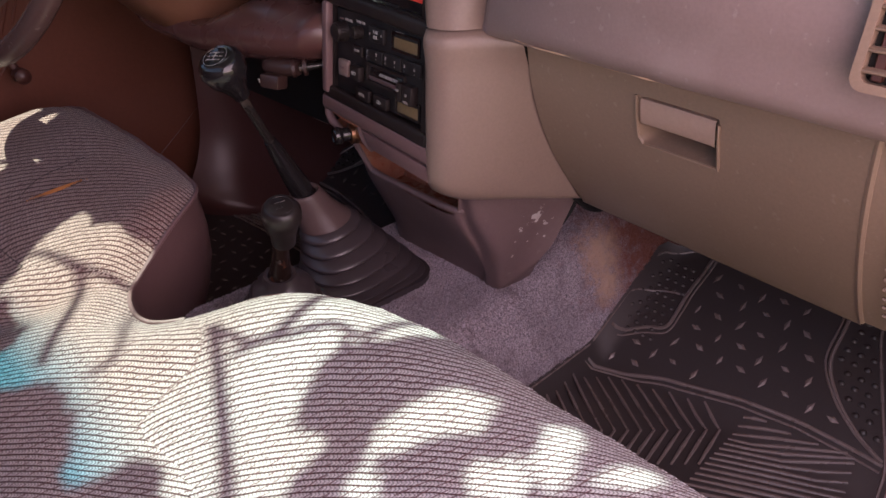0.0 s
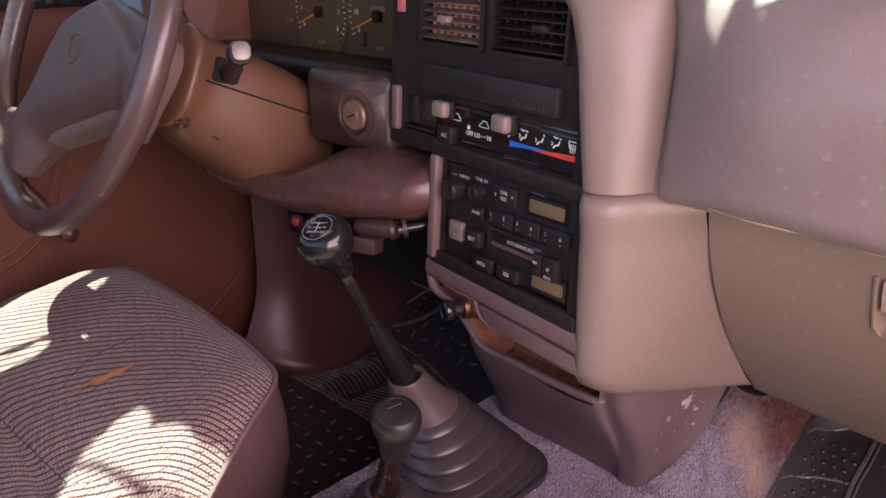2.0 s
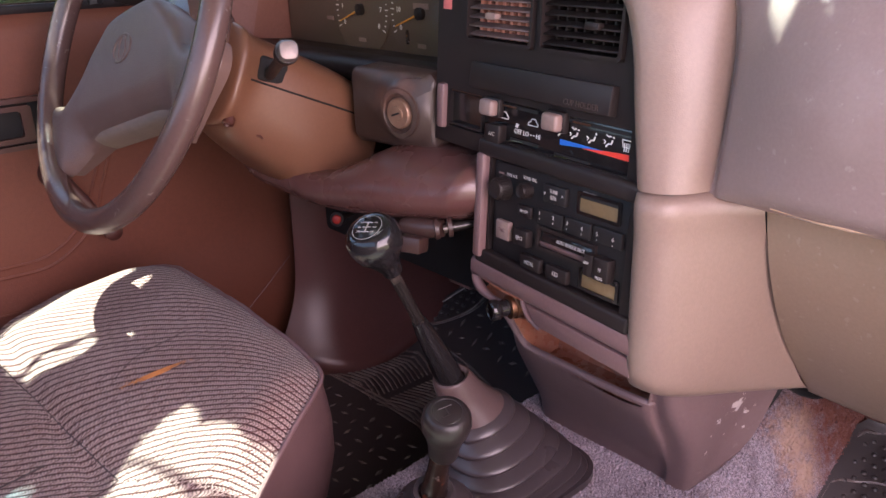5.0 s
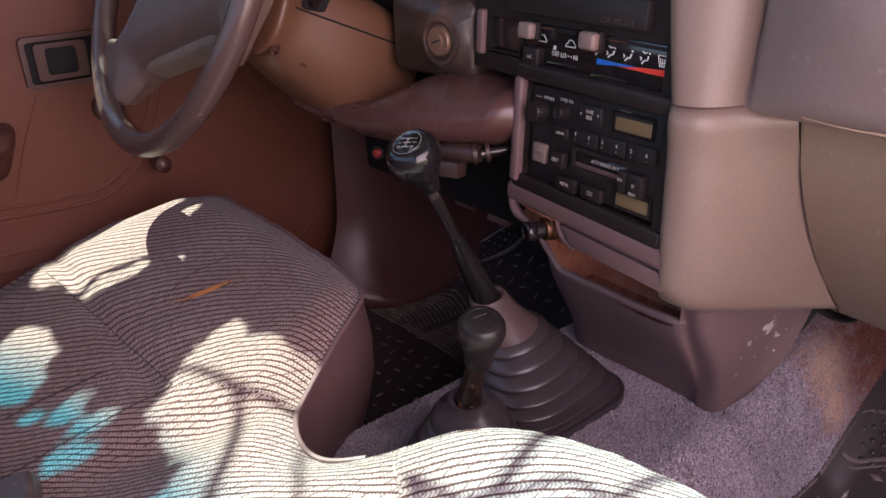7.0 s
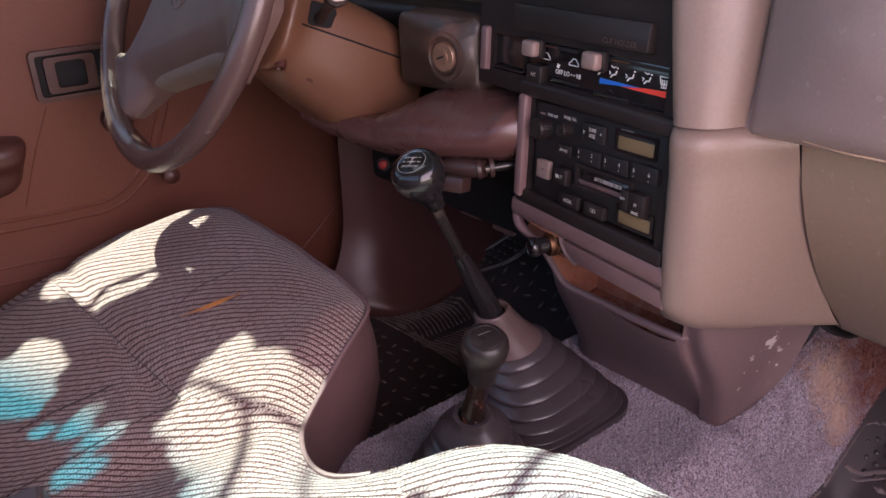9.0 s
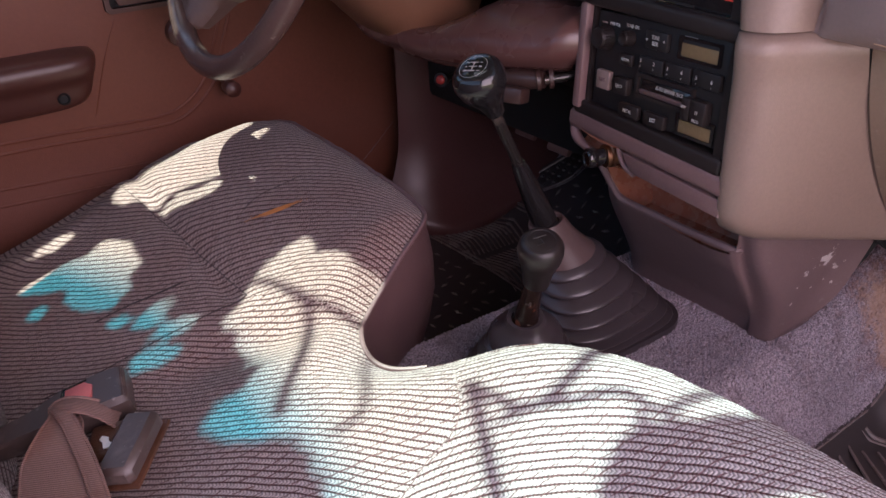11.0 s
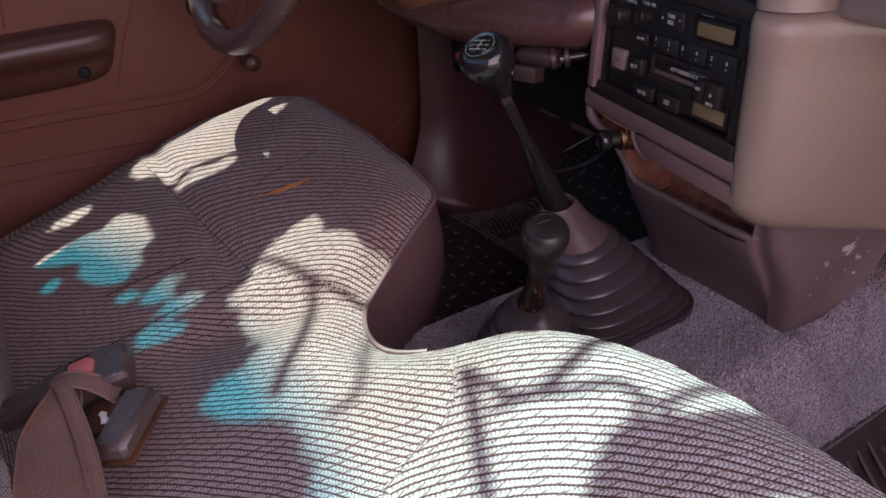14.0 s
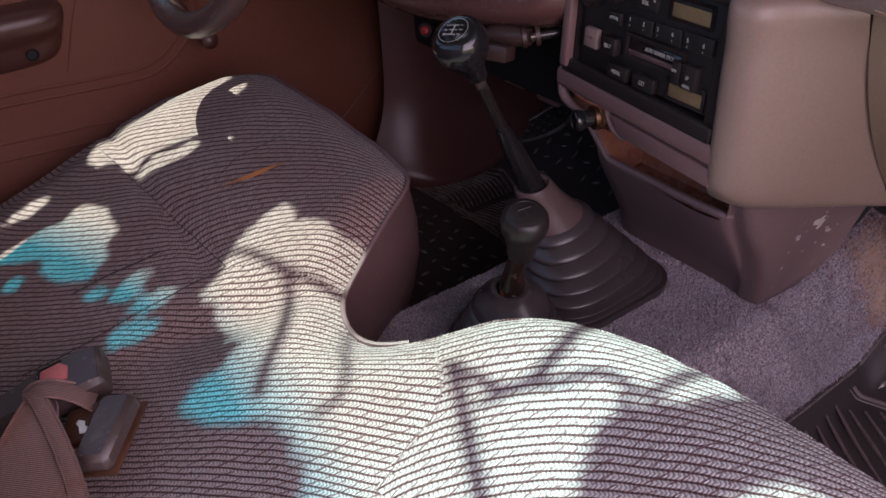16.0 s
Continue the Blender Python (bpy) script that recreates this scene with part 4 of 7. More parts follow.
# centre panel: black plate with its openings
def cell_plate(bm, m, xs, ys, holes, depth):
    """A plate cut into cells; cells whose middle lies in a hole stay open."""
    grid_v = {}
    fs = []
    def vert(i, j):
        if (i, j) not in grid_v:
            grid_v[i, j] = bm.verts.new(m @ Vector((xs[i], ys[j], 0)))
        return grid_v[i, j]
    for i in range(len(xs) - 1):
        for j in range(len(ys) - 1):
            cx, cy = (xs[i] + xs[i + 1]) / 2, (ys[j] + ys[j + 1]) / 2
            if any(a < cx < b and c < cy < d for a, b, c, d in holes):
                continue
            fs.append(bm.faces.new((vert(i, j), vert(i + 1, j), vert(i + 1, j + 1), vert(i, j + 1))))
    ext = bmesh.ops.extrude_face_region(bm, geom=fs)
    off = m.to_3x3() @ Vector((0, 0, -depth))
    for v in (g for g in ext["geom"] if isinstance(g, bmesh.types.BMVert)):
        v.co += off
    return bm


VENT_L, VENT_R = (-0.132, -0.041, 0.060, 0.106), (-0.033, 0.057, 0.060, 0.106)
HEAT, RADIO = (-0.157, 0.071, -0.020, 0.0145), (-0.088, 0.078, -0.124, -0.036)
bm = bmesh.new()
cell_plate(bm, on_panel(0, 0), [-0.180, -0.157, -0.132, -0.088, -0.041, -0.033, 0.057, 0.071, 0.078, 0.090], [-0.036, -0.020, 0.0145, 0.060, 0.085, 0.106, 0.126], [VENT_L, VENT_R, HEAT, (0.0779, 0.0901, 0.0849, 0.127)], 0.03)
cell_plate(bm, on_panel(0, 0), [-0.103, -0.088, 0.078, 0.090], [-0.138, -0.124, -0.0361], [RADIO], 0.03)
part("panel_plate", bm, BLACK, dash, "scuffed black centre panel", smooth=30)
bm = bmesh.new()
rbox(bm, on_panel(-0.04, 0.0, -0.045), 0.29, 0.27, 0.02, 0.002)
part("panel_backing", bm, DARK, dash)
bm = bmesh.new()
rbox(bm, on_panel(-0.0065, -0.0285, -0.001), 0.1935, 0.015, 0.014, 0.004, 3)
part("panel_lip", bm, BLACK, dash)
bm = bmesh.new()
rbox(bm, on_panel(-0.0965, -0.083, 0.002), 0.011, 0.098, 0.012, 0.003)
part("panel_cheek", bm, LEDGE, dash)
bm = bmesh.new()
rbox(bm, on_panel(-0.1665, -0.002, 0.000), 0.011, 0.042, 0.012, 0.003)
part("panel_post", bm, LEDGE, dash)
bm = bmesh.new()
rbox(bm, on_panel(-0.0065, -0.1312, -0.002), 0.193, 0.014, 0.012, 0.003, 3)
part("radio_sill", bm, BLACK, dash, "dusty black sill under the radio")
# purple ledge with a rounded nose
bm = bmesh.new()
rbox(bm, on_panel(-0.006, -0.1455, -0.012), 0.212, 0.0195, 0.031, 0.006, 4)
part("ledge", bm, LEDGE, dash)
bm = bmesh.new()
prism(bm, on_panel(0, 0, -0.030), [(-0.0275, -0.1565), (0.0915, -0.1565), (0.0960, -0.1615), (0.0960, -0.1715), (-0.0115, -0.1715), (-0.0160, -0.1690)], 0.0315, 0.0012)
part("ashtray_front", bm, LEDGE, dash, "scratched mauve ashtray front")
# open tray under the ashtray
bm = bmesh.new()
loft(bm, smooth_rows([[(x, y, z) for x, z in ((0.5560, 0.616), (0.562, 0.604), (0.573, 0.599), (0.590, 0.599), (0.600, 0.610), (0.604, 0.68))] for y in (0.534, 0.60, 0.672)], 2, 1), thick=0.003)
part("tray", bm, TRAY, dash, "open brown tray, dusty inside")
bm = bmesh.new()
loft(bm, smooth_rows([[(0.553, 0.668, 0.614), (0.58, 0.669, 0.599), (0.606, 0.670, 0.603)], [(0.549, 0.678, 0.630), (0.58, 0.679, 0.63), (0.606, 0.680, 0.63)], [(0.544, 0.690, 0.655), (0.58, 0.691, 0.68), (0.606, 0.691, 0.68)]], 2, 2), thick=-0.004)
part("tray_end", bm, TRAY, dash)
bm = bmesh.new()
tube(bm, smooth_rows([[(0.558, 0.529, 0.6155), (0.5515, 0.533, 0.6165), (0.5500, 0.575, 0.6165), (0.5505, 0.62, 0.6175), (0.551, 0.660, 0.6180), (0.5505, 0.672, 0.6215), (0.548, 0.680, 0.633), (0.543, 0.690, 0.651)]], 4, 1)[0], 0.0040, 8)
part("tray_lip", bm, CONSOLE, dash, "rounded mauve lip of the tray")
# small alcove for the lighter: a hooked rim hanging from the ledge and a warm brown bowl behind it
bm = bmesh.new()
tube(bm, smooth_rows([[tuple(on_panel(a, b, c).translation) for a, b, c in ((-0.1095, -0.146, -0.008), (-0.1085, -0.158, -0.005), (-0.1010, -0.1675, -0.005), (-0.0880, -0.1735, -0.008), (-0.0760, -0.1755, -0.014))]], 4, 1)[0], [0.0050] * 9 + [0.0046, 0.0042, 0.0038, 0.0034, 0.0030, 0.0026, 0.0022, 0.0018], 10)
part("alcove_rim", bm, LEDGE, dash)
bm = bmesh.new()
tube(bm, smooth_rows([[tuple(on_panel(a, b, c).translation) for a, b, c in ((-0.0370, -0.152, -0.003), (-0.0335, -0.160, -0.002), (-0.0250, -0.1690, -0.002), (-0.0120, -0.1745, -0.004))]], 4, 1)[0], 0.0030, 8)
part("ashtray_arm", bm, LEDGE, dash)
bm = bmesh.new()
loft(bm, smooth_rows([[tuple(on_panel(a, b + d, c).translation) for b, c in ((-0.153, 0.000), (-0.156, -0.014), (-0.165, -0.024), (-0.174, -0.018), (-0.178, -0.010))] for a, d in ((-0.105, 0.004), (-0.090, 0.0), (-0.065, -0.002), (-0.034, -0.001))], 2, 2), thick=-0.002)
part("alcove_bowl", bm, TRAY, dash, "shiny brown bowl round the lighter socket", smooth=60)

# centre console down to the tunnel
console = thing("centre_console", (0.64, 0.6, 0.49), "dark mauve plastic console base with chipped white scuffs", "console")
rows = [
    [(0.575, 0.692, 0.630), (0.550, 0.686, 0.626), (0.549, 0.61, 0.613), (0.549, 0.534, 0.612), (0.5495, 0.526, 0.645), (0.5515, 0.508, 0.652), (0.60, 0.496, 0.652), (0.655, 0.484, 0.645), (0.70, 0.470, 0.640)],
    [(0.585, 0.694, 0.600), (0.562, 0.690, 0.600), (0.560, 0.61, 0.594), (0.560, 0.536, 0.590), (0.561, 0.527, 0.604), (0.565, 0.507, 0.607), (0.607, 0.497, 0.610), (0.652, 0.486, 0.612), (0.690, 0.473, 0.615)],
    [(0.610, 0.697, 0.555), (0.588, 0.693, 0.555), (0.587, 0.61, 0.552), (0.588, 0.542, 0.550), (0.591, 0.530, 0.553), (0.596, 0.508, 0.555), (0.622, 0.501, 0.562), (0.650, 0.494, 0.568), (0.676, 0.479, 0.578)],
    [(0.635, 0.702, 0.518), (0.610, 0.699, 0.518), (0.610, 0.61, 0.515), (0.611, 0.548, 0.513), (0.609, 0.537, 0.512), (0.612, 0.516, 0.513), (0.629, 0.509, 0.520), (0.646, 0.500, 0.532), (0.666, 0.486, 0.548)],
    [(0.650, 0.706, 0.486), (0.622, 0.703, 0.486), (0.622, 0.61, 0.486), (0.622, 0.552, 0.486), (0.617, 0.543, 0.487), (0.619, 0.523, 0.490), (0.633, 0.515, 0.498), (0.646, 0.507, 0.509), (0.656, 0.496, 0.526)],
    [(0.660, 0.706, 0.468), (0.636, 0.703, 0.468), (0.636, 0.61, 0.468), (0.636, 0.556, 0.468), (0.637, 0.546, 0.468), (0.640, 0.540, 0.470), (0.648, 0.533, 0.472), (0.660, 0.527, 0.477), (0.670, 0.520, 0.486)],
]
bm = bmesh.new()
loft(bm, smooth_rows(rows, 4, 4))
skin = BVHTree.FromBMesh(bm)
part("base", bm, CONSOLE, console, smooth=60)
rng = np.random.default_rng(8)
for cx, cy, cz, r in ((0.640, 0.493, 0.590, 0.0085), (0.645, 0.491, 0.597, 0.0065), (0.622, 0.500, 0.600, 0.0030), (0.623, 0.502, 0.582, 0.004), (0.618, 0.508, 0.545, 0.0030), (0.655, 0.488, 0.561, 0.0026), (0.655, 0.488, 0.579, 0.0034), (0.630, 0.498, 0.586, 0.002), (0.662, 0.484, 0.585, 0.0018), (0.646, 0.490, 0.606, 0.0035), (0.652, 0.487, 0.583, 0.002), (0.668, 0.479, 0.618, 0.003), (0.636, 0.500, 0.560, 0.0015), (0.618, 0.508, 0.566, 0.0014), (0.648, 0.494, 0.566, 0.0018)):
    bm = bmesh.new()
    ring = []
    for q in range(11):
        a, f = q * 0.571, rng.uniform(0.45, 1.15)
        at, nrm, _, _ = skin.find_nearest(Vector((cx + r * f * math.cos(a), cy - 0.42 * r * f * math.cos(a), cz + r * f * math.sin(a))))
        ring.append((at, nrm if nrm.y < 0 else -nrm))
    top = [bm.verts.new(p + 0.0005 * k) for p, k in ring]
    low = [bm.verts.new(p - 0.0006 * k) for p, k in ring]
    bm.faces.new(top)
    for q in range(11):
        bm.faces.new((low[q], low[(q + 1) % 11], top[(q + 1) % 11], top[q]))
    part("scuff", bm, SCUFF, console, "chipped pale scuff mark")

# outer air vent in the padded face
ov = thing("air_vent", (0.46, 0.085, 0.897), "brown-framed outer air vent set in the padded dashboard", "air vent")
OV = Matrix.Translation((0.4735, 0.070, 0.903)) @ pose(0, 0, 0, 0, 8) @ Matrix(((0, 0, -1, 0), (-1, 0, 0, 0), (0, 1, 0, 0), (0, 0, 0, 1)))
bm = bmesh.new()
ring_plate(bm, OV @ pose(0, 0, -0.01), round_rect(0.156, 0.078, 0.008), round_rect(0.146, 0.068, 0.005), 0.0215)
part("frame", bm, LOWER, ov, "scuffed brown frame")
bm = bmesh.new()
rbox(bm, OV @ pose(0, 0, 0.0012), 0.150, 0.070, 0.003, 0.0)
part("duct", bm, DARK, ov)
for k in range(6):
    bm = bmesh.new()
    rbox(bm, OV @ pose(0, -0.0275 + 0.0110 * k, 0.0085, 12), 0.147, 0.0024, 0.006, 0.0008, 1)
    part("slat", bm, LOWER, ov)
for k in range(11):
    bm = bmesh.new()
    rbox(bm, OV @ pose(-0.066 + 0.0132 * k, 0, 0.0040), 0.0062, 0.066, 0.005, 0.0008, 1)
    part("vane", bm, KNEE, ov)


# ---- air vents in the centre panel ----
def air_vent(hole, label, dark_grid, tab_at):
    a0, a1, b0, b1 = hole
    w, h = a1 - a0, b1 - b0
    ca, cb = (a0 + a1) / 2, (b0 + b1) / 2
    v = thing("air_vent", on_panel(ca, cb).translation, label, "air vent", "centre air vents")
    bm = bmesh.new()
    ring_plate(bm, on_panel(ca, cb, -0.012), round_rect(w, h, 0.004), round_rect(w - 0.006, h - 0.006, 0.003), 0.016)
    part("frame", bm, BLACK, v)
    for k in range(5):
        bm = bmesh.new()
        rbox(bm, on_panel(ca, cb - h / 2 + 0.0075 + k * (h - 0.012) / 4.6, -0.003) @ pose(0, 0, 0, 18), w - 0.006, 0.0016, 0.010, 0.0006, 1)
        part("slat", bm, BLACK if not dark_grid else BOOT, v)
    for k in range(8):
        bm = bmesh.new()
        rbox(bm, on_panel(ca - w / 2 + 0.009 + k * (w - 0.018) / 7, cb, -0.013), 0.0045 if dark_grid else 0.0022, h - 0.008, 0.012, 0.0006, 1)
        part("vane", bm, DUSTY if dark_grid else BLACK, v, "dusty brown vane" if dark_grid else "")
    bm = bmesh.new()
    rbox(bm, on_panel(ca + tab_at, cb, 0.002), 0.015, 0.006, 0.008, 0.002)
    part("tab", bm, GREYKNOB if dark_grid else BLACK, v)
    bm = bmesh.new()
    rbox(bm, on_panel(ca, cb, -0.029), w - 0.004, h - 0.004, 0.004, 0.0)
    part("duct", bm, KNEE if dark_grid else DARK, v)
    return v


air_vent(VENT_L, "black air vent with dusty reddish vanes behind the slats", True, -0.008)
air_vent(VENT_R, "black air vent with angled slats and a ribbed tab", False, 0.014)

# ---- cup holder ----
cup = thing("cup_holder", on_panel(-0.032, 0.030).translation, "closed black slide-out cup holder with embossed words", "cup holder")
bm = bmesh.new()
rbox(bm, on_panel(-0.031, 0.0325, 0.002) @ pose(0, 0, 0, -6), 0.172, 0.0225, 0.012, 0.002)
part("front", bm, BLACK, cup)
words("lettering", "CUP HOLDER", on_panel(0.026, 0.0265, 0.0092), 0.0062, BUCKLE, cup)

# ---- heater controls ----
heat = thing("heater_panel", on_panel(-0.043, -0.003).translation, "black heater control panel with two pale sliders and a blue-red strip", "heater panel")
bm = bmesh.new()
rbox(bm, on_panel(-0.043, -0.003, -0.006), 0.227, 0.034, 0.006, 0.001)
part("face", bm, GLOSS, heat)
bm = bmesh.new()
ring_plate(bm, on_panel(-0.131, -0.002, -0.004), round_rect(0.051, 0.032, 0.002), round_rect(0.048, 0.029, 0.002), 0.004)
part("blank_frame", bm, BLACK, heat)
bm = bmesh.new()
rbox(bm, on_panel(-0.131, 0.0135, -0.0005), 0.046, 0.0012, 0.001, 0.0)
part("warm_line", bm, BRASS, heat)
for ca, cb, s0, s1 in ((-0.0885, 0.0078, -0.085, -0.033), (-0.0065, 0.0085, -0.002, 0.069)):
    bm = bmesh.new()
    rbox(bm, on_panel((s0 + s1) / 2, 0.0108, -0.0025), s1 - s0, 0.0026, 0.002, 0.0)
    part("slot", bm, DARK, heat)
    # brass bar that paints a warm glow inside the slot
    bm = bmesh.new()
    rbox(bm, on_panel((s0 * 0.7 + s1 * 0.3) + 0.0, 0.0108, -0.001), 0.018, 0.0012, 0.002, 0.0)
    part("slot_glow", bm, BRASS, heat)
    bm = bmesh.new()
    rbox(bm, on_panel(ca, cb, 0.001), 0.023, 0.0175, 0.008, 0.003, 2)
    kn = part("knob_stem", bm, BLACK, heat)
    bm = bmesh.new()
    rbox(bm, on_panel(ca + 0.001, cb, 0.0075), 0.0185, 0.0140, 0.009, 0.003, 3)
    part("slider_knob", bm, GREYKNOB, kn, "pale worn slider knob")
for s0, s1, cb in ((-0.066, -0.030, -0.0165), (-0.010, 0.030, -0.0185)):
    bm = bmesh.new()
    rbox(bm, on_panel((s0 + s1) / 2, cb, -0.0025), s1 - s0, 0.002, 0.002, 0.0)
    part("slot", bm, DARK, heat)
    bm = bmesh.new()
    tube(bm, [on_panel(s0 + 0.002, cb - 0.001, 0.002).translation, on_panel(s0 + 0.010, cb + 0.001, 0.006).translation, on_panel(s0 + 0.020, cb, 0.0).translation], [0.0006, 0.0016, 0.0006], 6, flat=0.5)
    part("lever_stub", bm, CHROME, heat, "bare metal lever stub")
bm = bmesh.new()
rbox(bm, on_panel(-0.084, -0.0145, 0.001), 0.021, 0.0165, 0.010, 0.0018)
acb = part("ac_button", bm, BLACK, heat)
words("lettering", "A/C", on_panel(-0.083, -0.0145, 0.0062), 0.0052, PRINT, acb)
words("lettering", "OFF LO • • HI", on_panel(-0.046, -0.0092, -0.0028), 0.0058, WHITE, heat)


def icon(ca, cb, kind, s=1.0):
    """White line signs: seated figure outlines are drawn as bent strokes, cars and screens as outlines."""
    bm = bmesh.new()
    def stroke(pts, r=0.0005):
        tube(bm, [on_panel(ca + s * x, cb + s * y, -0.0026).translation for x, y in pts], r, 4)
    if kind == "car":
        stroke([(-0.006, -0.002), (-0.0055, 0.000), (-0.003, 0.001), (-0.0015, 0.0035), (0.003, 0.0035), (0.005, 0.001), (0.0065, 0.000), (0.0065, -0.002), (-0.006, -0.002)])
    elif kind == "screen":
        stroke([(-0.004, 0.004), (0.004, 0.004), (0.003, -0.001), (-0.003, -0.001), (-0.004, 0.004)])
        for x in (-0.002, 0.0, 0.002):
            stroke([(x, -0.004), (x + 0.0006, -0.001), (x, 0.002)])
    elif kind == "fan":
        for k in range(4):
            c, d = math.cos(k * 1.571 + 0.5), math.sin(k * 1.571 + 0.5)
            stroke([(0, 0), (0.002 * c, 0.002 * d)], 0.0007)
    else:
        stroke([(0.0030, 0.0012), (0.0020, -0.0016), (-0.0006, -0.0018), (-0.0028, -0.0040)], 0.0007)
        stroke([(0.0036, 0.0030), (0.0040, 0.0034)], 0.0009)
        stroke([(-0.0050, 0.0002), (-0.0032, -0.0008), (-0.0044, -0.0022)], 0.0005)
        if kind == "bent_up":
            stroke([(-0.0030, 0.0040), (-0.0008, 0.0030), (0.0014, 0.0036)], 0.0006)
    return part("symbol", bm, WHITE, heat)


icon(-0.078, 0.0012, "car")
icon(-0.0393, 0.0010, "car")
icon(-0.0594, -0.0042, "fan")
icon(-0.0045, 0.0010, "bent")
icon(0.0107, 0.0014, "bent_up", 1.1)
icon(0.0298, 0.0016, "bent", 1.1)
icon(0.0478, 0.0022, "bent_up", 1.1)
icon(0.0650, 0.0018, "screen", 1.05)
bm = bmesh.new()
prism(bm, on_panel(0, 0, -0.0032), [(-0.005, -0.0102), (0.043, -0.0060), (0.012, -0.0058), (-0.005, -0.0055)], 0.0008)
part("cold_strip", bm, BLUE, heat, "blue cold strip")
bm = bmesh.new()
prism(bm, on_panel(0, 0, -0.0034), [(0.0197, -0.0084), (0.0705, -0.0088), (0.0705, -0.0040), (0.046, -0.0055)], 0.0012)
part("warm_strip", bm, RED, heat, "red warm strip")

# ---- radio ----
radio = thing("car_radio", on_panel(-0.005, -0.08).translation, "black cassette car radio with worn buttons and tan displays", "car radio")


def at_radio(a, b, c=0.0):
    return on_panel(-0.005, -0.080) @ Matrix.Rotation(radians(1.6), 4, "Z") @ Matrix.Translation((a + 0.005, b + 0.080, c))


bm = bmesh.new()
rbox(bm, at_radio(-0.004, -0.080, -0.008), 0.163, 0.086, 0.010, 0.0015)
body = part("face", bm, FACE, radio)
for a, b, r, dep in ((-0.0705, -0.0595, 0.0100, 0.012), (-0.0384, -0.0550, 0.0062, 0.010)):
    bm = bmesh.new()
    lathe(bm, at_radio(a, b, -0.003), [(r * 1.12, 0), (r * 1.1, 0.002), (r, 0.0035), (r * 0.95, dep - 0.002), (r * 0.82, dep), (r * 0.6, dep - 0.0006), (0.0006, dep - 0.0006)], 28)
    k = part("knob", bm, BLACK, radio)
    bm = bmesh.new()
    for q in range(24):
        an = 2 * math.pi * q / 24
        rbox(bm, at_radio(a, b, -0.003) @ Matrix.Rotation(an, 4, "Z") @ pose(r * 0.985, 0, dep * 0.55), 0.0008, 0.0010, dep * 0.6, 0.0)
    part("knurling", bm, BLACK, k)


def button(a, b, w, h, dep, text="", mat=BLACK, size=0.0042, name="button", ink=INK, squeeze=0.85):
    bm = bmesh.new()
    rbox(bm, at_radio(a, b, -0.003 + dep / 2), w, h, dep, min(0.0018, h * 0.2), 2)
    o = part(name, bm, mat, radio)
    if text:
        words("lettering", text, at_radio(a, b, -0.0029 + dep), size, ink, o, squeeze=squeeze)
    return o


button(-0.0017, -0.0510, 0.027, 0.0155, 0.005, "", FACE)
words("lettering", "TUNE", at_radio(-0.0017, -0.0485, 0.0022), 0.0046, INK, radio, squeeze=0.8)
words("lettering", "SEEK", at_radio(-0.0017, -0.0535, 0.0022), 0.0046, INK, radio, squeeze=0.8)
for s, t in ((-1, "v"), (1, "^")):
    words("lettering", t, at_radio(-0.0017 + 0.0105 * s, -0.0510, 0.0022), 0.0055, INK, radio)
button(-0.0389, -0.0735, 0.018, 0.0105, 0.004, "AM·FM", size=0.0042)
for k in range(3):
    button(-0.006 + 0.0325 * k, -0.0725 + 0.0007 * k, 0.0305, 0.0135, 0.0045, "", FACE, name="preset_button")
for k in range(6):
    words("lettering", str(k + 1), at_radio(-0.0175 + 0.0167 * k, -0.0700 - 0.0002 * k, 0.0018), 0.0048, INK, radio)
    words("lettering", "'", at_radio(-0.0175 + 0.0167 * k, -0.0760 - 0.0002 * k, 0.0018), 0.0048, INK, radio)
button(-0.0655, -0.0965, 0.0185, 0.0175, 0.006, "TAPE", GREYKNOB, 0.0046, ink=LEDGE)
button(-0.0385, -0.0965, 0.0185, 0.0150, 0.008, "EJECT", BLACK, 0.0044)
button(-0.0265, -0.1165, 0.0265, 0.0125, 0.006, "METAL", BLACK, 0.0046)
dd = button(0.0069, -0.1165, 0.026, 0.0125, 0.006, "", BLACK)
bm = bmesh.new()
for s in (-1, 1):
    ring_plate(bm, at_radio(0.0069 + 0.0016 * s, -0.1160, 0.003), round_rect(0.003, 0.0034, 0.0004), round_rect(0.0022, 0.0026, 0.0003), 0.0004)
part("symbol", bm, INK, dd)
# cassette slot with its flap
bm = bmesh.new()
ring_plate(bm, at_radio(0.012, -0.0915, -0.003), round_rect(0.070, 0.021, 0.002), round_rect(0.064, 0.015, 0.002), 0.003)
part("slot_frame", bm, BLACK, radio)
bm = bmesh.new()
rbox(bm, at_radio(0.014, -0.0900, -0.0028) @ pose(0, 0, 0, -12), 0.062, 0.0085, 0.003, 0.0008)
flap = part("cassette_flap", bm, GLOSS, radio)
words("lettering", "AUTO REVERSE DECK", at_radio(0.0197, -0.0893, 0.0) @ pose(0, 0, 0, -12), 0.0043, INK, flap, squeeze=0.8)
bm = bmesh.new()
rbox(bm, at_radio(0.010, -0.0975, -0.003) @ pose(0, 0, 0, 30), 0.058, 0.007, 0.002, 0.0006)
part("slot_ramp", bm, LEDGE, radio)
button(0.0455, -0.0965, 0.0100, 0.0185, 0.009, "", BLACK)
ff = button(0.0590, -0.0965, 0.0165, 0.0190, 0.009, "FF", BLACK, 0.0042)
words("lettering", "REW", at_radio(0.0445, -0.0945, 0.0064), 0.0036, INK, radio, squeeze=0.7)
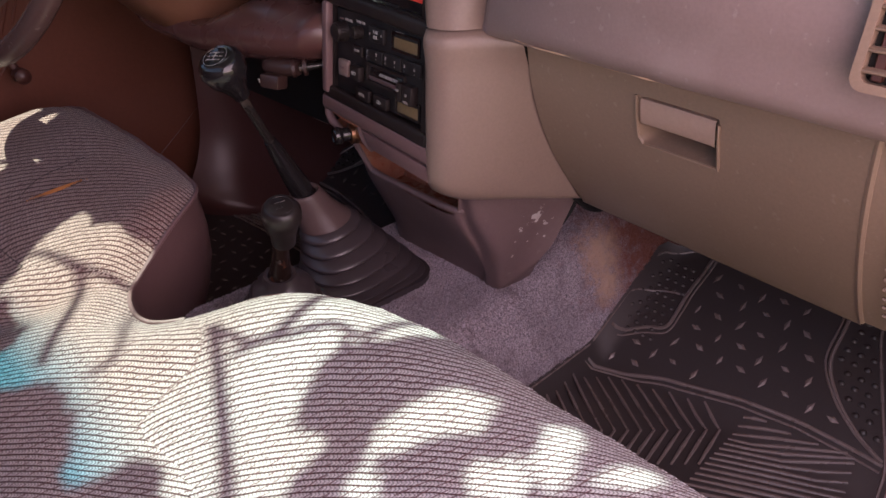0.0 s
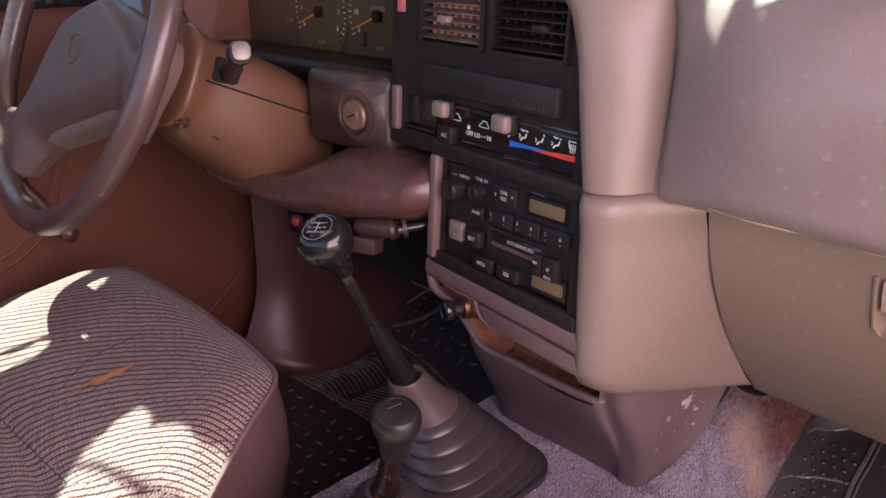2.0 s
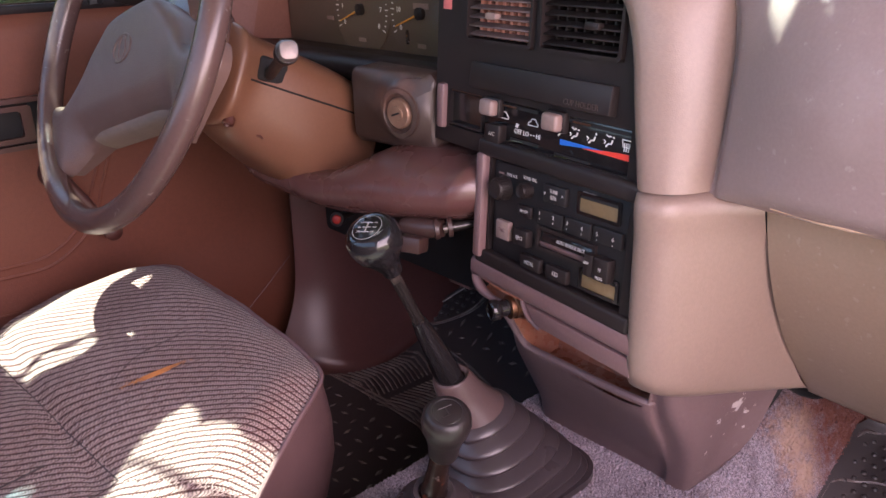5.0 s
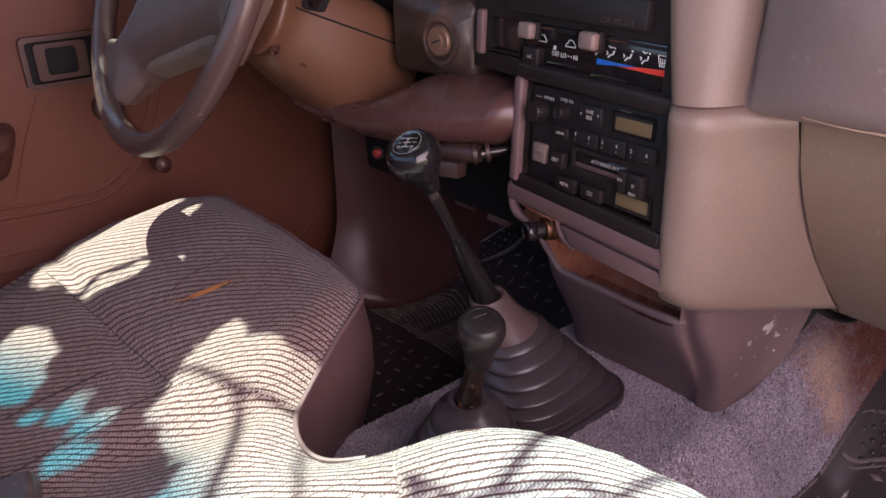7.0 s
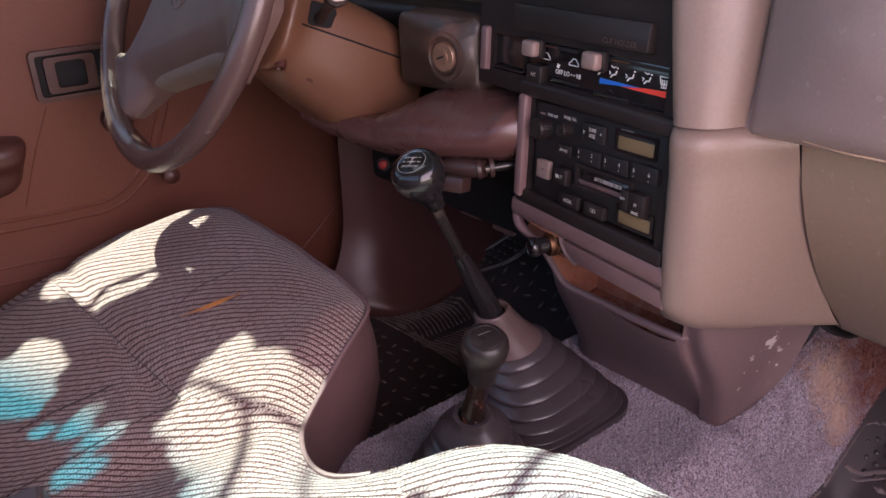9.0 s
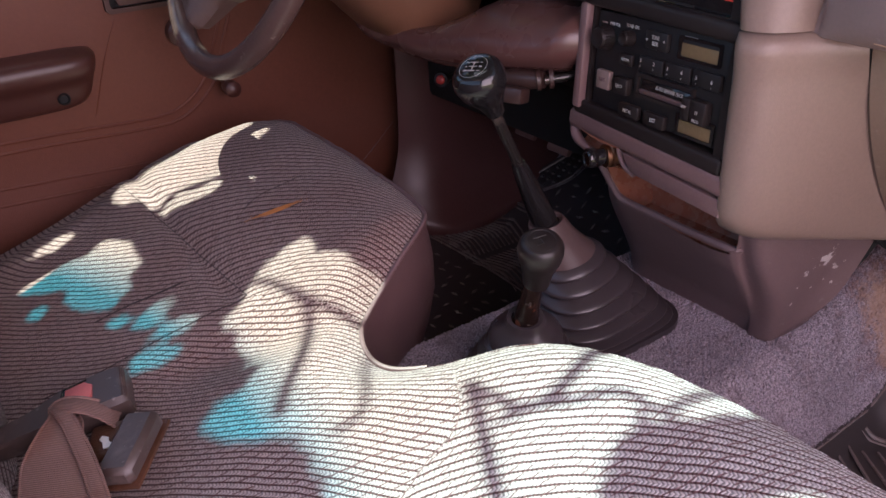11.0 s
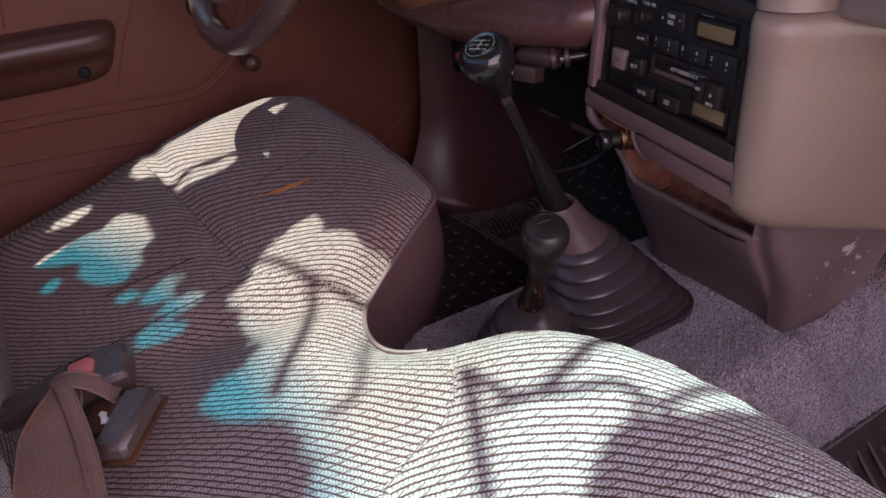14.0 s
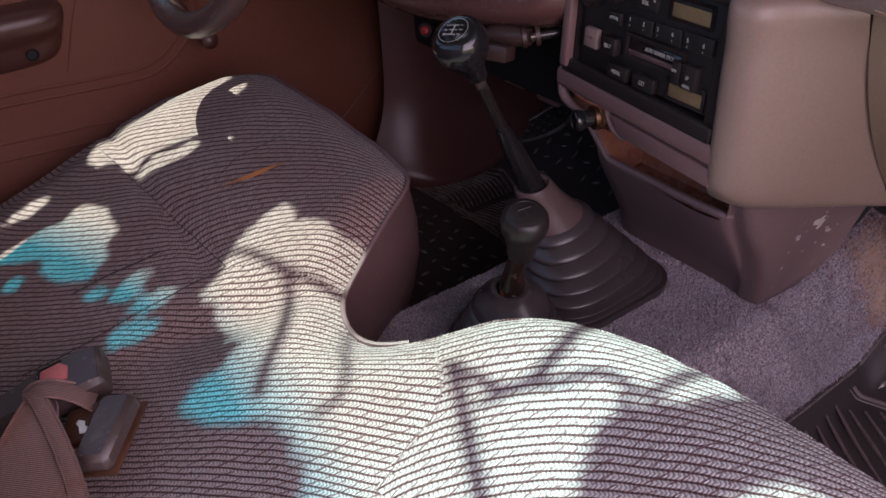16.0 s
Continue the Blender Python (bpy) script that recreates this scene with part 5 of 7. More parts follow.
words("lettering", "PROG", at_radio(0.0590, -0.1030, 0.0063), 0.0036, INK, radio, squeeze=0.8)
for a, b, w, h in ((0.0455, -0.0515, 0.041, 0.0135), (0.0513, -0.1125, 0.037, 0.0135)):
    bm = bmesh.new()
    ring_plate(bm, at_radio(a, b, -0.003), round_rect(w + 0.006, h + 0.005, 0.002), round_rect(w, h, 0.0015), 0.0018)
    fr = part("display_frame", bm, GLOSS, radio)
    bm = bmesh.new()
    rbox(bm, at_radio(a, b - 0.0015, -0.0030), w, h - 0.003, 0.0015, 0.0004)
    part("display", bm, TAN, radio, "blank tan display")
    bm = bmesh.new()
    rbox(bm, at_radio(a - w * 0.27, b + h * 0.60, -0.0022), w * 0.34, 0.0026, 0.0012, 0.0)
    part("brand_bar", bm, INK, radio)
    bm = bmesh.new()
    rbox(bm, at_radio(a + w * 0.22, b + h * 0.58, -0.0022), w * 0.42, 0.0013, 0.0012, 0.0)
    part("print_bar", bm, GREYKNOB, radio)
words("lettering", "PWR VOL", at_radio(-0.0610, -0.0470, -0.0028), 0.0042, INK, radio, squeeze=0.8)
bm = bmesh.new()
rbox(bm, at_radio(-0.0755, -0.0470, -0.0026), 0.007, 0.0014, 0.0006, 0.0)
part("print_bar", bm, GREYKNOB, radio)
words("lettering", "TONE   BAL", at_radio(-0.0372, -0.0452, -0.0028), 0.0042, INK, radio, squeeze=0.8)
bm = bmesh.new()
for s in (0, 90):
    rbox(bm, at_radio(-0.0372, -0.0452, -0.0026) @ pose(0, 0, 0, 0, 0, s), 0.0034, 0.0006, 0.0006, 0.0)
part("symbol", bm, INK, radio)

# ---- cigar lighter ----
lighter = thing("cigar_lighter", (0.515, 0.652, 0.682), "black cigar lighter plug in a brass-ringed socket", "lighter")
LM = Matrix.Translation(on_panel(-0.0500, -0.1675, -0.004).translation) @ (_out + Vector((0.0, 0.25, -0.10))).to_track_quat("Z", "Y").to_matrix().to_4x4()
bm = bmesh.new()
lathe(bm, LM, [(0.0100, -0.03), (0.0100, -0.004), (0.0118, -0.003), (0.0118, 0.000), (0.0104, 0.001), (0.0104, 0.003), (0.0112, 0.0035), (0.0112, 0.0055), (0.0085, 0.006)], 24)
part("socket", bm, BRASS, lighter, "brass ring")
bm = bmesh.new()
lathe(bm, LM, [(0.0075, 0.0), (0.0075, 0.014), (0.0092, 0.0155), (0.0100, 0.019), (0.0095, 0.0225), (0.0080, 0.0238), (0.0070, 0.0228), (0.001, 0.0225)], 24)
part("plug", bm, GLOSS, lighter)

# ---- instrument cluster ----
cluster = thing("instrument_cluster", (0.63, 0.95, 0.92), "dim instrument cluster with white-numbered dials and yellow needles", "instrument cluster")
FACE_X = 0.63
bm = bmesh.new()
loft(bm, [[(0.552, 0.778, 0.875), (0.552, 0.778, 0.985)], [(0.62, 0.79, 0.88), (0.62, 0.79, 0.985)]], thick=0.003)
part("side_wall", bm, BLACK, cluster)
bm = bmesh.new()
loft(bm, smooth_rows([[(x, y, z) for x, z in ((0.555, 0.850), (0.548, 0.862), (0.550, 0.873), (0.565, 0.877), (0.635, 0.872))] for y in (0.775, 0.95, 1.20)], 3, 1), thick=0.003)
part("lower_bezel", bm, BLACK, cluster)
bm = bmesh.new()
rbox(bm, pose(FACE_X + 0.006, 0.98, 0.935), 0.008, 0.42, 0.15, 0.001)
part("dial_face", bm, DIALFACE, cluster)
bm = bmesh.new()
rbox(bm, on_panel(-0.1655, 0.060, -0.012), 0.022, 0.075, 0.018, 0.002)
post = part("warning_post", bm, BLACK, cluster)
bm = bmesh.new()
rbox(bm, on_panel(-0.1655, 0.058, -0.002), 0.017, 0.043, 0.003, 0.001)
part("warning_blank", bm, GLOSS, post)
bm = bmesh.new()
rbox(bm, on_panel(-0.1655, 0.098, -0.001), 0.014, 0.026, 0.003, 0.001)
part("warning_lamp", bm, BUTTONRED, post)
DIAL = Matrix.Translation((FACE_X, 0, 0)) @ Matrix(((0, 0, -1, 0), (-1, 0, 0, 0), (0, 1, 0, 0), (0, 0, 0, 1)))


def dial(name, cy, cz, r, marks, a0, a1, needle, label):
    d = part(name, lathe(bmesh.new(), DIAL @ pose(-cy, cz, 0), [(r * 1.12, 0), (r * 1.12, 0.0008), (0.001, 0.0009)], 40), DIALFACE, cluster, label)
    n = len(marks)
    for k, txt in enumerate(marks):
        a = radians(a0 + (a1 - a0) * k / (n - 1))
        words("numeral", txt, DIAL @ pose(-cy + 0.78 * r * math.cos(a), cz + 0.78 * r * math.sin(a), 0.0012), 0.0085, WHITE, d)
    bm = bmesh.new()
    for k in range(4 * (n - 1) + 1):
        a = radians(a0 + (a1 - a0) * k / (4 * (n - 1)))
        rbox(bm, DIAL @ pose(-cy + r * math.cos(a), cz + r * math.sin(a), 0.0012, 0, 0, math.degrees(a)), 0.006 if k % 4 == 0 else 0.003, 0.0012, 0.0004, 0.0)
    part("scale_marks", bm, WHITE, d)
    a = radians(needle)
    bm = bmesh.new()
    tube(bm, [DIAL @ Vector((-cy - 0.006 * math.cos(a), cz - 0.006 * math.sin(a), 0.004)), DIAL @ Vector((-cy + 0.9 * r * math.cos(a), cz + 0.9 * r * math.sin(a), 0.004))], [0.0014, 0.0007], 6)
    part("needle", bm, ORANGE, d, "yellow needle")
    bm = bmesh.new()
    lathe(bm, DIAL @ pose(-cy, cz, 0), [(0.007, 0.001), (0.007, 0.006), (0.001, 0.007)], 20)
    part("hub", bm, BLACK, d)


dial("rev_counter", 1.018, 0.918, 0.050, [str(k) for k in range(0, 9)], 205, -28, 200, "rev counter dial")
dial("speedometer", 0.905, 0.918, 0.052, ["0", "10", "20", "30", "40", "50", "60", "70", "80"], 205, -25, 200, "speedometer dial")
bm = bmesh.new()
rbox(bm, DIAL @ pose(-0.905, 0.926, 0.0015), 0.026, 0.006, 0.0008, 0.0)
part("odometer", bm, GREYKNOB, cluster)
for y, z in ((1.085, 0.945), (1.085, 0.905), (1.018, 0.882), (0.905, 0.882), (0.862, 0.905), (0.862, 0.935)):
    bm = bmesh.new()
    rbox(bm, DIAL @ pose(-y, z, 0.0015), 0.014, 0.0045, 0.0008, 0.0)
    part("print_bar", bm, GREYKNOB, cluster)
bm = bmesh.new()
tube(bm, [(0.60, 0.895, 0.890), (0.628, 0.930, 0.897)], 0.0022, 8)
part("trip_stem", bm, GLOSS, cluster)
bm = bmesh.new()
rows = [[(0.575, y, 0.878), (0.607, y, 0.985)] for y in (0.785, 1.20)]
loft(bm, rows)
part("lens", bm, LENS, cluster, smooth=0)
bm = bmesh.new()
loft(bm, [[(0.47, 1.195, 0.865), (0.66, 1.195, 0.865)], [(0.49, 1.195, 1.02), (0.66, 1.195, 1.02)]], thick=0.01)
part("outer_wall", bm, HOOD, cluster)
# door-side air vent beyond the wheel
side = thing("air_vent", (0.52, 1.225, 0.96), "black side air vent at the end of the dashboard", "air vent")
bm = bmesh.new()
rbox(bm, pose(0.525, 1.225, 0.955), 0.03, 0.055, 0.085, 0.004)
part("housing", bm, BLACK, side)
for k in range(7):
    bm = bmesh.new()
    rbox(bm, pose(0.507, 1.225, 0.922 + 0.011 * k, 0, 20), 0.012, 0.046, 0.002, 0.0005, 1)
    part("slat", bm, GLOSS, side)
bm = bmesh.new()
loft(bm, smooth_rows([[(x, y, z) for x, z in ((0.54, 0.99), (0.535, 0.90), (0.54, 0.82), (0.57, 0.775))] for y in (1.19, 1.255)], 2, 1), thick=0.01)
part("end_trim", bm, KNEE, dash)

# ---- steering column and wheel ----
TILT_W = radians(23.8)
WC = Vector((0.322, 0.985, 0.913))
WN = Vector((-math.cos(TILT_W), 0, math.sin(TILT_W)))
WU = Vector((math.sin(TILT_W), 0, math.cos(TILT_W)))
WR = Vector((0, -1, 0))
WM = Matrix.Translation(WC) @ Matrix((WR, WU, WN)).transposed().to_4x4()

column = thing("steering_column", WM @ Vector((0, 0, -0.2)), "tan-brown plastic steering column shroud with stalks", "steering column")


def shroud_ring(d, w, top, bottom, n=28):
    pts = []
    for i in range(n):
        a = 2 * math.pi * i / n
        c, s = math.cos(a), math.sin(a)
        e = 0.62
        x = w * math.copysign(abs(c) ** e, c)
        y = (top if s > 0 else bottom) * math.copysign(abs(s) ** e, s)
        pts.append(WM @ Vector((x, y, -d)))
    return pts


bm = bmesh.new()
rows = [shroud_ring(d, w, t, b) for d, w, t, b in ((0.084, 0.050, 0.038, 0.040), (0.088, 0.066, 0.050, 0.054), (0.094, 0.069, 0.052, 0.057), (0.104, 0.067, 0.048, 0.056), (0.12, 0.066, 0.046, 0.068), (0.17, 0.074, 0.044, 0.088), (0.215, 0.078, 0.040, 0.100), (0.27, 0.076, 0.030, 0.100))]
rows = [r + r[:1] for r in rows]
loft(bm, smooth_rows([[tuple(p) for p in r] for r in rows], 1, 3))
part("shroud", bm, COLUMN, column, "tan-brown shroud halves", smooth=50)
bm = bmesh.new()
tube(bm, [WM @ Vector((w + 0.0002, 0.0, -d)) for d, w in ((0.104, 0.067), (0.12, 0.066), (0.17, 0.074), (0.215, 0.080), (0.26, 0.080))], 0.0011, 6)
part("shroud_joint", bm, DARK, column)
for s in ((0.055, -0.052, -0.135), (0.056, -0.046, -0.098)):
    bm = bmesh.new()
    lathe(bm, WM @ Matrix.Translation(s) @ pose(0, 0, 0, 60, 60), [(0.006, -0.004), (0.006, 0.003), (0.004, 0.004), (0.003, 0.001), (0.0005, 0.001)], 14)
    part("screw", bm, KNEE, column)
# stalk that points at the passenger side, with a chromed end
bm = bmesh.new()
rbox(bm, WM @ pose(0.0625, 0.014, -0.126, 0, 90), 0.034, 0.026, 0.012, 0.006, 3)
part("stalk_slot", bm, DARK, column)
bm = bmesh.new()
tube(bm, [WM @ Vector((0.055, 0.008, -0.128)), WM @ Vector((0.09, 0.014, -0.112)), WM @ Vector((0.13, 0.020, -0.092)), WM @ Vector((0.160, 0.025, -0.078))], [0.006, 0.0055, 0.0055, 0.0075], 12)
stalk = part("stalk", bm, BLACK, column, "black wiper stalk")
E0 = WM @ Vector((0.168, 0.026, -0.074))
EM = Matrix.Translation(E0) @ (WM.to_3x3() @ Vector((1, 0.15, 0.45))).to_track_quat("Z", "Y").to_matrix().to_4x4()
bm = bmesh.new()
lathe(bm, EM, [(0.007, -0.018), (0.0098, -0.012), (0.0110, 0.0), (0.0102, 0.003), (0.0005, 0.0035)], 22)
part("stalk_end", bm, BLACK, stalk)
bm = bmesh.new()
rows = [[tuple(EM @ Vector((x, y, z))) for x, y in round_rect(w, w, r, 4)] for w, r, z in ((0.0182, 0.006, 0.002), (0.0182, 0.006, 0.008), (0.015, 0.005, 0.0112), (0.008, 0.003, 0.012))]
loft(bm, [r + r[:1] for r in rows])
bmesh.ops.remove_doubles(bm, verts=bm.verts, dist=0.00005)
bmesh.ops.holes_fill(bm, edges=[e for e in bm.edges if e.is_boundary], sides=0)
part("stalk_cap", bm, CAP, stalk, "dull metal-look cap", smooth=30)

# ignition lock housing
lock = thing("ignition_lock", (0.535, 0.85, 0.83), "worn black ignition housing with a metal key cylinder", "ignition lock")
LK = Matrix.Translation((0.520, 0.812, 0.836)) @ pose(0, 0, 0, 0, 0, 8) @ Matrix(((0, 0, -1, 0), (-1, 0, 0, 0), (0, 1, 0, 0), (0, 0, 0, 1)))
bm = bmesh.new()
rows = [[(LK @ Vector((x, y, z))) for x, y in round_rect(w, h, 0.012, 6)] for w, h, z in ((0.118, 0.080, -0.055), (0.116, 0.078, -0.012), (0.108, 0.070, -0.008))]
rows = [[tuple(p + LK.to_3x3() @ Vector((-0.022, 0.0, 0))) for p in r] for r in rows]
rows += [[tuple(LK @ Vector((r * math.cos(2 * math.pi * (i + 3) / 28), r * math.sin(2 * math.pi * (i + 3) / 28), z))) for i in range(28)] for r, z in ((0.033, -0.006), (0.0275, 0.001), (0.0245, 0.0015))]
rows = [r + r[:1] for r in rows]
loft(bm, rows)
part("housing", bm, IGN, lock, "rubbed dark housing", smooth=50)
bm = bmesh.new()
lathe(bm, LK, [(0.025, 0.0), (0.0242, 0.004), (0.020, 0.005), (0.018, 0.001), (0.0005, 0.001)], 32)
part("bezel", bm, IGN, lock)
bm = bmesh.new()
lathe(bm, LK, [(0.0152, 0.0), (0.0152, 0.004), (0.0138, 0.006), (0.0075, 0.006), (0.007, 0.0075), (0.0005, 0.008)], 32)
cyl = part("key_cylinder", bm, KEYCYL, lock, "worn metal key cylinder")
bm = bmesh.new()
rbox(bm, LK @ pose(0, 0, 0.009, 0, 0, 20), 0.010, 0.0018, 0.001, 0.0)
part("key_slot", bm, DARK, cyl)

WS = Matrix.Translation((0.331, 1.008, 0.911)) @ WM.to_3x3().to_4x4() @ Matrix.Scale(1.03, 4)
wheel = thing("steering_wheel", WS.translation, "worn grey-brown two-spoke steering wheel with a padded hub", "steering wheel")
R1 = 0.175
bm = bmesh.new()
tube(bm, [WS @ Vector((R1 * math.cos(2 * math.pi * i / 96), R1 * math.sin(2 * math.pi * i / 96), 0)) for i in range(96)], 0.0130, 16, closed=True)
part("rim", bm, WHEEL, wheel, "polished grip rim", smooth=80)
# hub pad, turned a little with the wheel: one moulded shape with two arms that reach the rim
WP = WS @ Matrix.Rotation(radians(18), 4, "Z")
right_half = [(0.0, 0.037), (0.040, 0.035), (0.062, 0.022), (0.084, 0.005), (0.107, -0.020), (0.123, -0.035), (0.140, -0.040), (0.166, -0.034), (0.172, -0.060), (0.152, -0.086), (0.122, -0.116), (0.109, -0.110), (0.098, -0.095), (0.086, -0.084), (0.060, -0.0805), (0.030, -0.080), (0.0, -0.080)]
outl = right_half + [(-x, y) for x, y in right_half[-2:0:-1]]
outl = [tuple(v) for v in np.array(smooth_rows([[(x, y, 0) for x, y in outl + outl[:1]]], 2, 1)[0])[:-1, :2]]
outl = [tuple(v) for v in np.array(smooth_rows([[(x, y, 0) for x, y in outl + outl[:1]]], 3, 1)[0])[:-1, :2]]
ring = np.array(outl)
along = np.roll(ring, -2, 0) - np.roll(ring, 2, 0)
inward = np.stack([along[:, 1], -along[:, 0]], 1) / np.linalg.norm(along, axis=1)[:, None]
bm = bmesh.new()
rows = []
for inset, z in ((0.004, -0.046), (0.001, -0.030), (0.0, -0.014), (0.001, -0.009), (0.0035, -0.0045), (0.0075, -0.0018), (0.012, -0.001)):
    rows.append([bm.verts.new((x + inset * nx, y + inset * ny, z)) for (x, y), (nx, ny) in zip(ring, inward)])
for a, b in zip(rows, rows[1:]):
    for i in range(len(a)):
        bm.faces.new((a[i], a[(i + 1) % len(a)], b[(i + 1) % len(a)], b[i]))
bm.faces.new(rows[-1])
bm.faces.new(rows[0][::-1])
for axis, cuts in (((0, 1, 0), (-0.080, -0.074, -0.068, -0.062, -0.056, -0.050, -0.03, 0.0)), ((1, 0, 0), (-0.125, -0.115, -0.106, -0.097, -0.088, -0.04, 0.04, 0.088, 0.097, 0.106, 0.115, 0.125))):
    for cut in cuts:
        bmesh.ops.bisect_plane(bm, geom=bm.verts[:] + bm.edges[:] + bm.faces[:], plane_co=[cut * v for v in axis], plane_no=axis)
for v in bm.verts:
    arm = step(0.088, 0.125, abs(v.co.x))
    v.co.z += 0.024 * arm if v.co.z < -0.02 else 0.003 * arm - 0.012 * step(-0.050, -0.080, v.co.y) * (1 - arm)
    v.co = WP @ v.co
bmesh.ops.triangulate(bm, faces=[f for f in bm.faces if len(f.verts) > 4])
horn = part("horn_pad", bm, HORN, wheel, "soft grey-brown horn pad", smooth=38)
bm = bmesh.new()
EP = WP @ pose(0.0, -0.008, 0.0)
tube(bm, [EP @ Vector((0.0185 * math.cos(i * 0.2244), 0.0135 * math.sin(i * 0.2244), -0.0008)) for i in range(28)], 0.0013, 6, closed=True)
tube(bm, [EP @ Vector((0.007 * math.cos(i * 0.4488), 0.0125 * math.sin(i * 0.4488), -0.0008)) for i in range(14)], 0.0009, 5, closed=True)
part("emblem", bm, HORN, horn, "embossed oval emblem")
bm = bmesh.new()
lathe(bm, WS, [(0.050, -0.088), (0.064, -0.086), (0.069, -0.080), (0.070, -0.064), (0.072, -0.048), (0.066, -0.034), (0.050, -0.030)], 40)
part("hub_shell", bm, WHEEL, wheel, "brown moulded hub shell", smooth=50)
bm = bmesh.new()
loft(bm, smooth_rows([[tuple(WP @ Vector((x, y - 0.0030, z - 0.0008))) for y, z in ((-0.0700, -0.0135), (-0.0775, -0.0170), (-0.0805, -0.0260), (-0.0805, -0.044))] for x in (-0.088, -0.06, 0.0, 0.06, 0.088)], 2, 3), thick=0.001)
part("pad_edge", bm, DUSTYEDGE, wheel, "dusty paler lower edge of the pad")

# ---- hand brake pull ----
brake = thing("hand_brake", (0.50, 0.745, 0.735), "umbrella-type hand brake pull with a worn plastic grip", "hand brake")
bm = bmesh.new()
tube(bm, [(0.488, 0.778, 0.735), (0.490, 0.770, 0.7355), (0.497, 0.748, 0.737), (0.503, 0.735, 0.738)], [0.007, 0.0098, 0.0098, 0.008], 16)
part("grip", bm, GRIP, brake)
bm = bmesh.new()
tube(bm, [(0.503, 0.735, 0.738), (0.53, 0.715, 0.742), (0.58, 0.69, 0.75)], [0.0050, 0.0045, 0.0045], 12)
part("rod", bm, STEEL, brake)
for w in (0.0, 0.35):
    bm = bmesh.new()
    lathe(bm, Matrix.Translation((0.500 + 0.03 * w, 0.741 - 0.02 * w, 0.7375 + 0.004 * w)) @ Vector((0.027, -0.020, 0.004)).to_track_quat("Z", "Y").to_matrix().to_4x4(), [(0.006, -0.003), (0.0105, -0.002), (0.0105, 0.002), (0.006, 0.003)], 16)
    part("collar", bm, GRIP, brake)
bm = bmesh.new()
rbox(bm, pose(0.482, 0.756, 0.723, 0, 10, 20), 0.020, 0.026, 0.016, 0.003)
btn = part("release_button", bm, GRIP, brake)
words("lettering", "TURN", Matrix.Translation((0.4715, 0.760, 0.7235)) @ pose(0, 0, 0, 90, 0, -70), 0.006, WHITE, btn)

# small pull with a red end under the column
pull_knob = thing("bonnet_release", (0.575, 1.02, 0.66), "small dark pull knob with a red end", "pull knob")
PK = Matrix.Translation((0.559, 1.002, 0.668)) @ Vector((-0.75, -0.6, 0.2)).to_track_quat("Z", "Y").to_matrix().to_4x4()
bm = bmesh.new()
lathe(bm, PK, [(0.004, -0.075), (0.004, -0.018), (0.0085, -0.014), (0.0098, -0.004), (0.0090, 0.0), (0.0006, 0.0004)], 20)
part("stem", bm, BLACK, pull_knob)
bm = bmesh.new()
lathe(bm, PK, [(0.0062, 0.0), (0.0058, 0.0022), (0.0045, 0.0034), (0.0005, 0.0038)], 16)
part("red_end", bm, DULLRED, pull_knob, "red end piece")

# ---- driver's footwell ----
rows = [
    [(0.612, 1.205, 0.80), (0.66, 1.195, 0.80), (0.75, 1.19, 0.80), (1.0, 1.18, 0.80)],
    [(0.610, 1.203, 0.66), (0.66, 1.190, 0.66), (0.75, 1.185, 0.66), (1.0, 1.17, 0.66)],
    [(0.610, 1.205, 0.56), (0.65, 1.188, 0.56), (0.74, 1.180, 0.56), (1.0, 1.16, 0.56)],
    [(0.606, 1.205, 0.50), (0.65, 1.182, 0.49), (0.74, 1.172, 0.48), (1.0, 1.15, 0.50)],
    [(0.592, 1.202, 0.455), (0.64, 1.168, 0.440), (0.73, 1.155, 0.425), (1.0, 1.13, 0.48)],
    [(0.572, 1.196, 0.420), (0.63, 1.146, 0.400), (0.72, 1.130, 0.390), (1.0, 1.11, 0.46)],
    [(0.562, 1.192, 0.396), (0.62, 1.132, 0.374), (0.715, 1.112, 0.366), (1.0, 1.10, 0.45)],
    [(0.566, 1.200, 0.360), (0.62, 1.150, 0.350), (0.715, 1.13, 0.345), (1.0, 1.12, 0.42)],
]
bm = bmesh.new()
loft(bm, smooth_rows(rows, 4, 4), thick=0.004)
structure("kick_panel_driver", bm, KICK, "maroon-brown kick panel beside the driver's footwell", "panel", 60)
rel = thing("bonnet_release", (0.69, 1.195, 0.585), "small red-tipped release knob on the kick panel", "release knob")
bm = bmesh.new()
lathe(bm, Matrix.Translation((0.690, 1.195, 0.585)) @ pose(0, 0, 0, 75, 0, -35), [(0.009, -0.012), (0.010, 0.0), (0.012, 0.006), (0.010, 0.014), (0.001, 0.016)], 16)
part("knob", bm, GLOSS, rel)
bm = bmesh.new()
rbox(bm, pose(0.678, 1.178, 0.590, 0, 20, -40), 0.006, 0.008, 0.018, 0.002)
part("lens", bm, AMBER, rel, "red reflector")


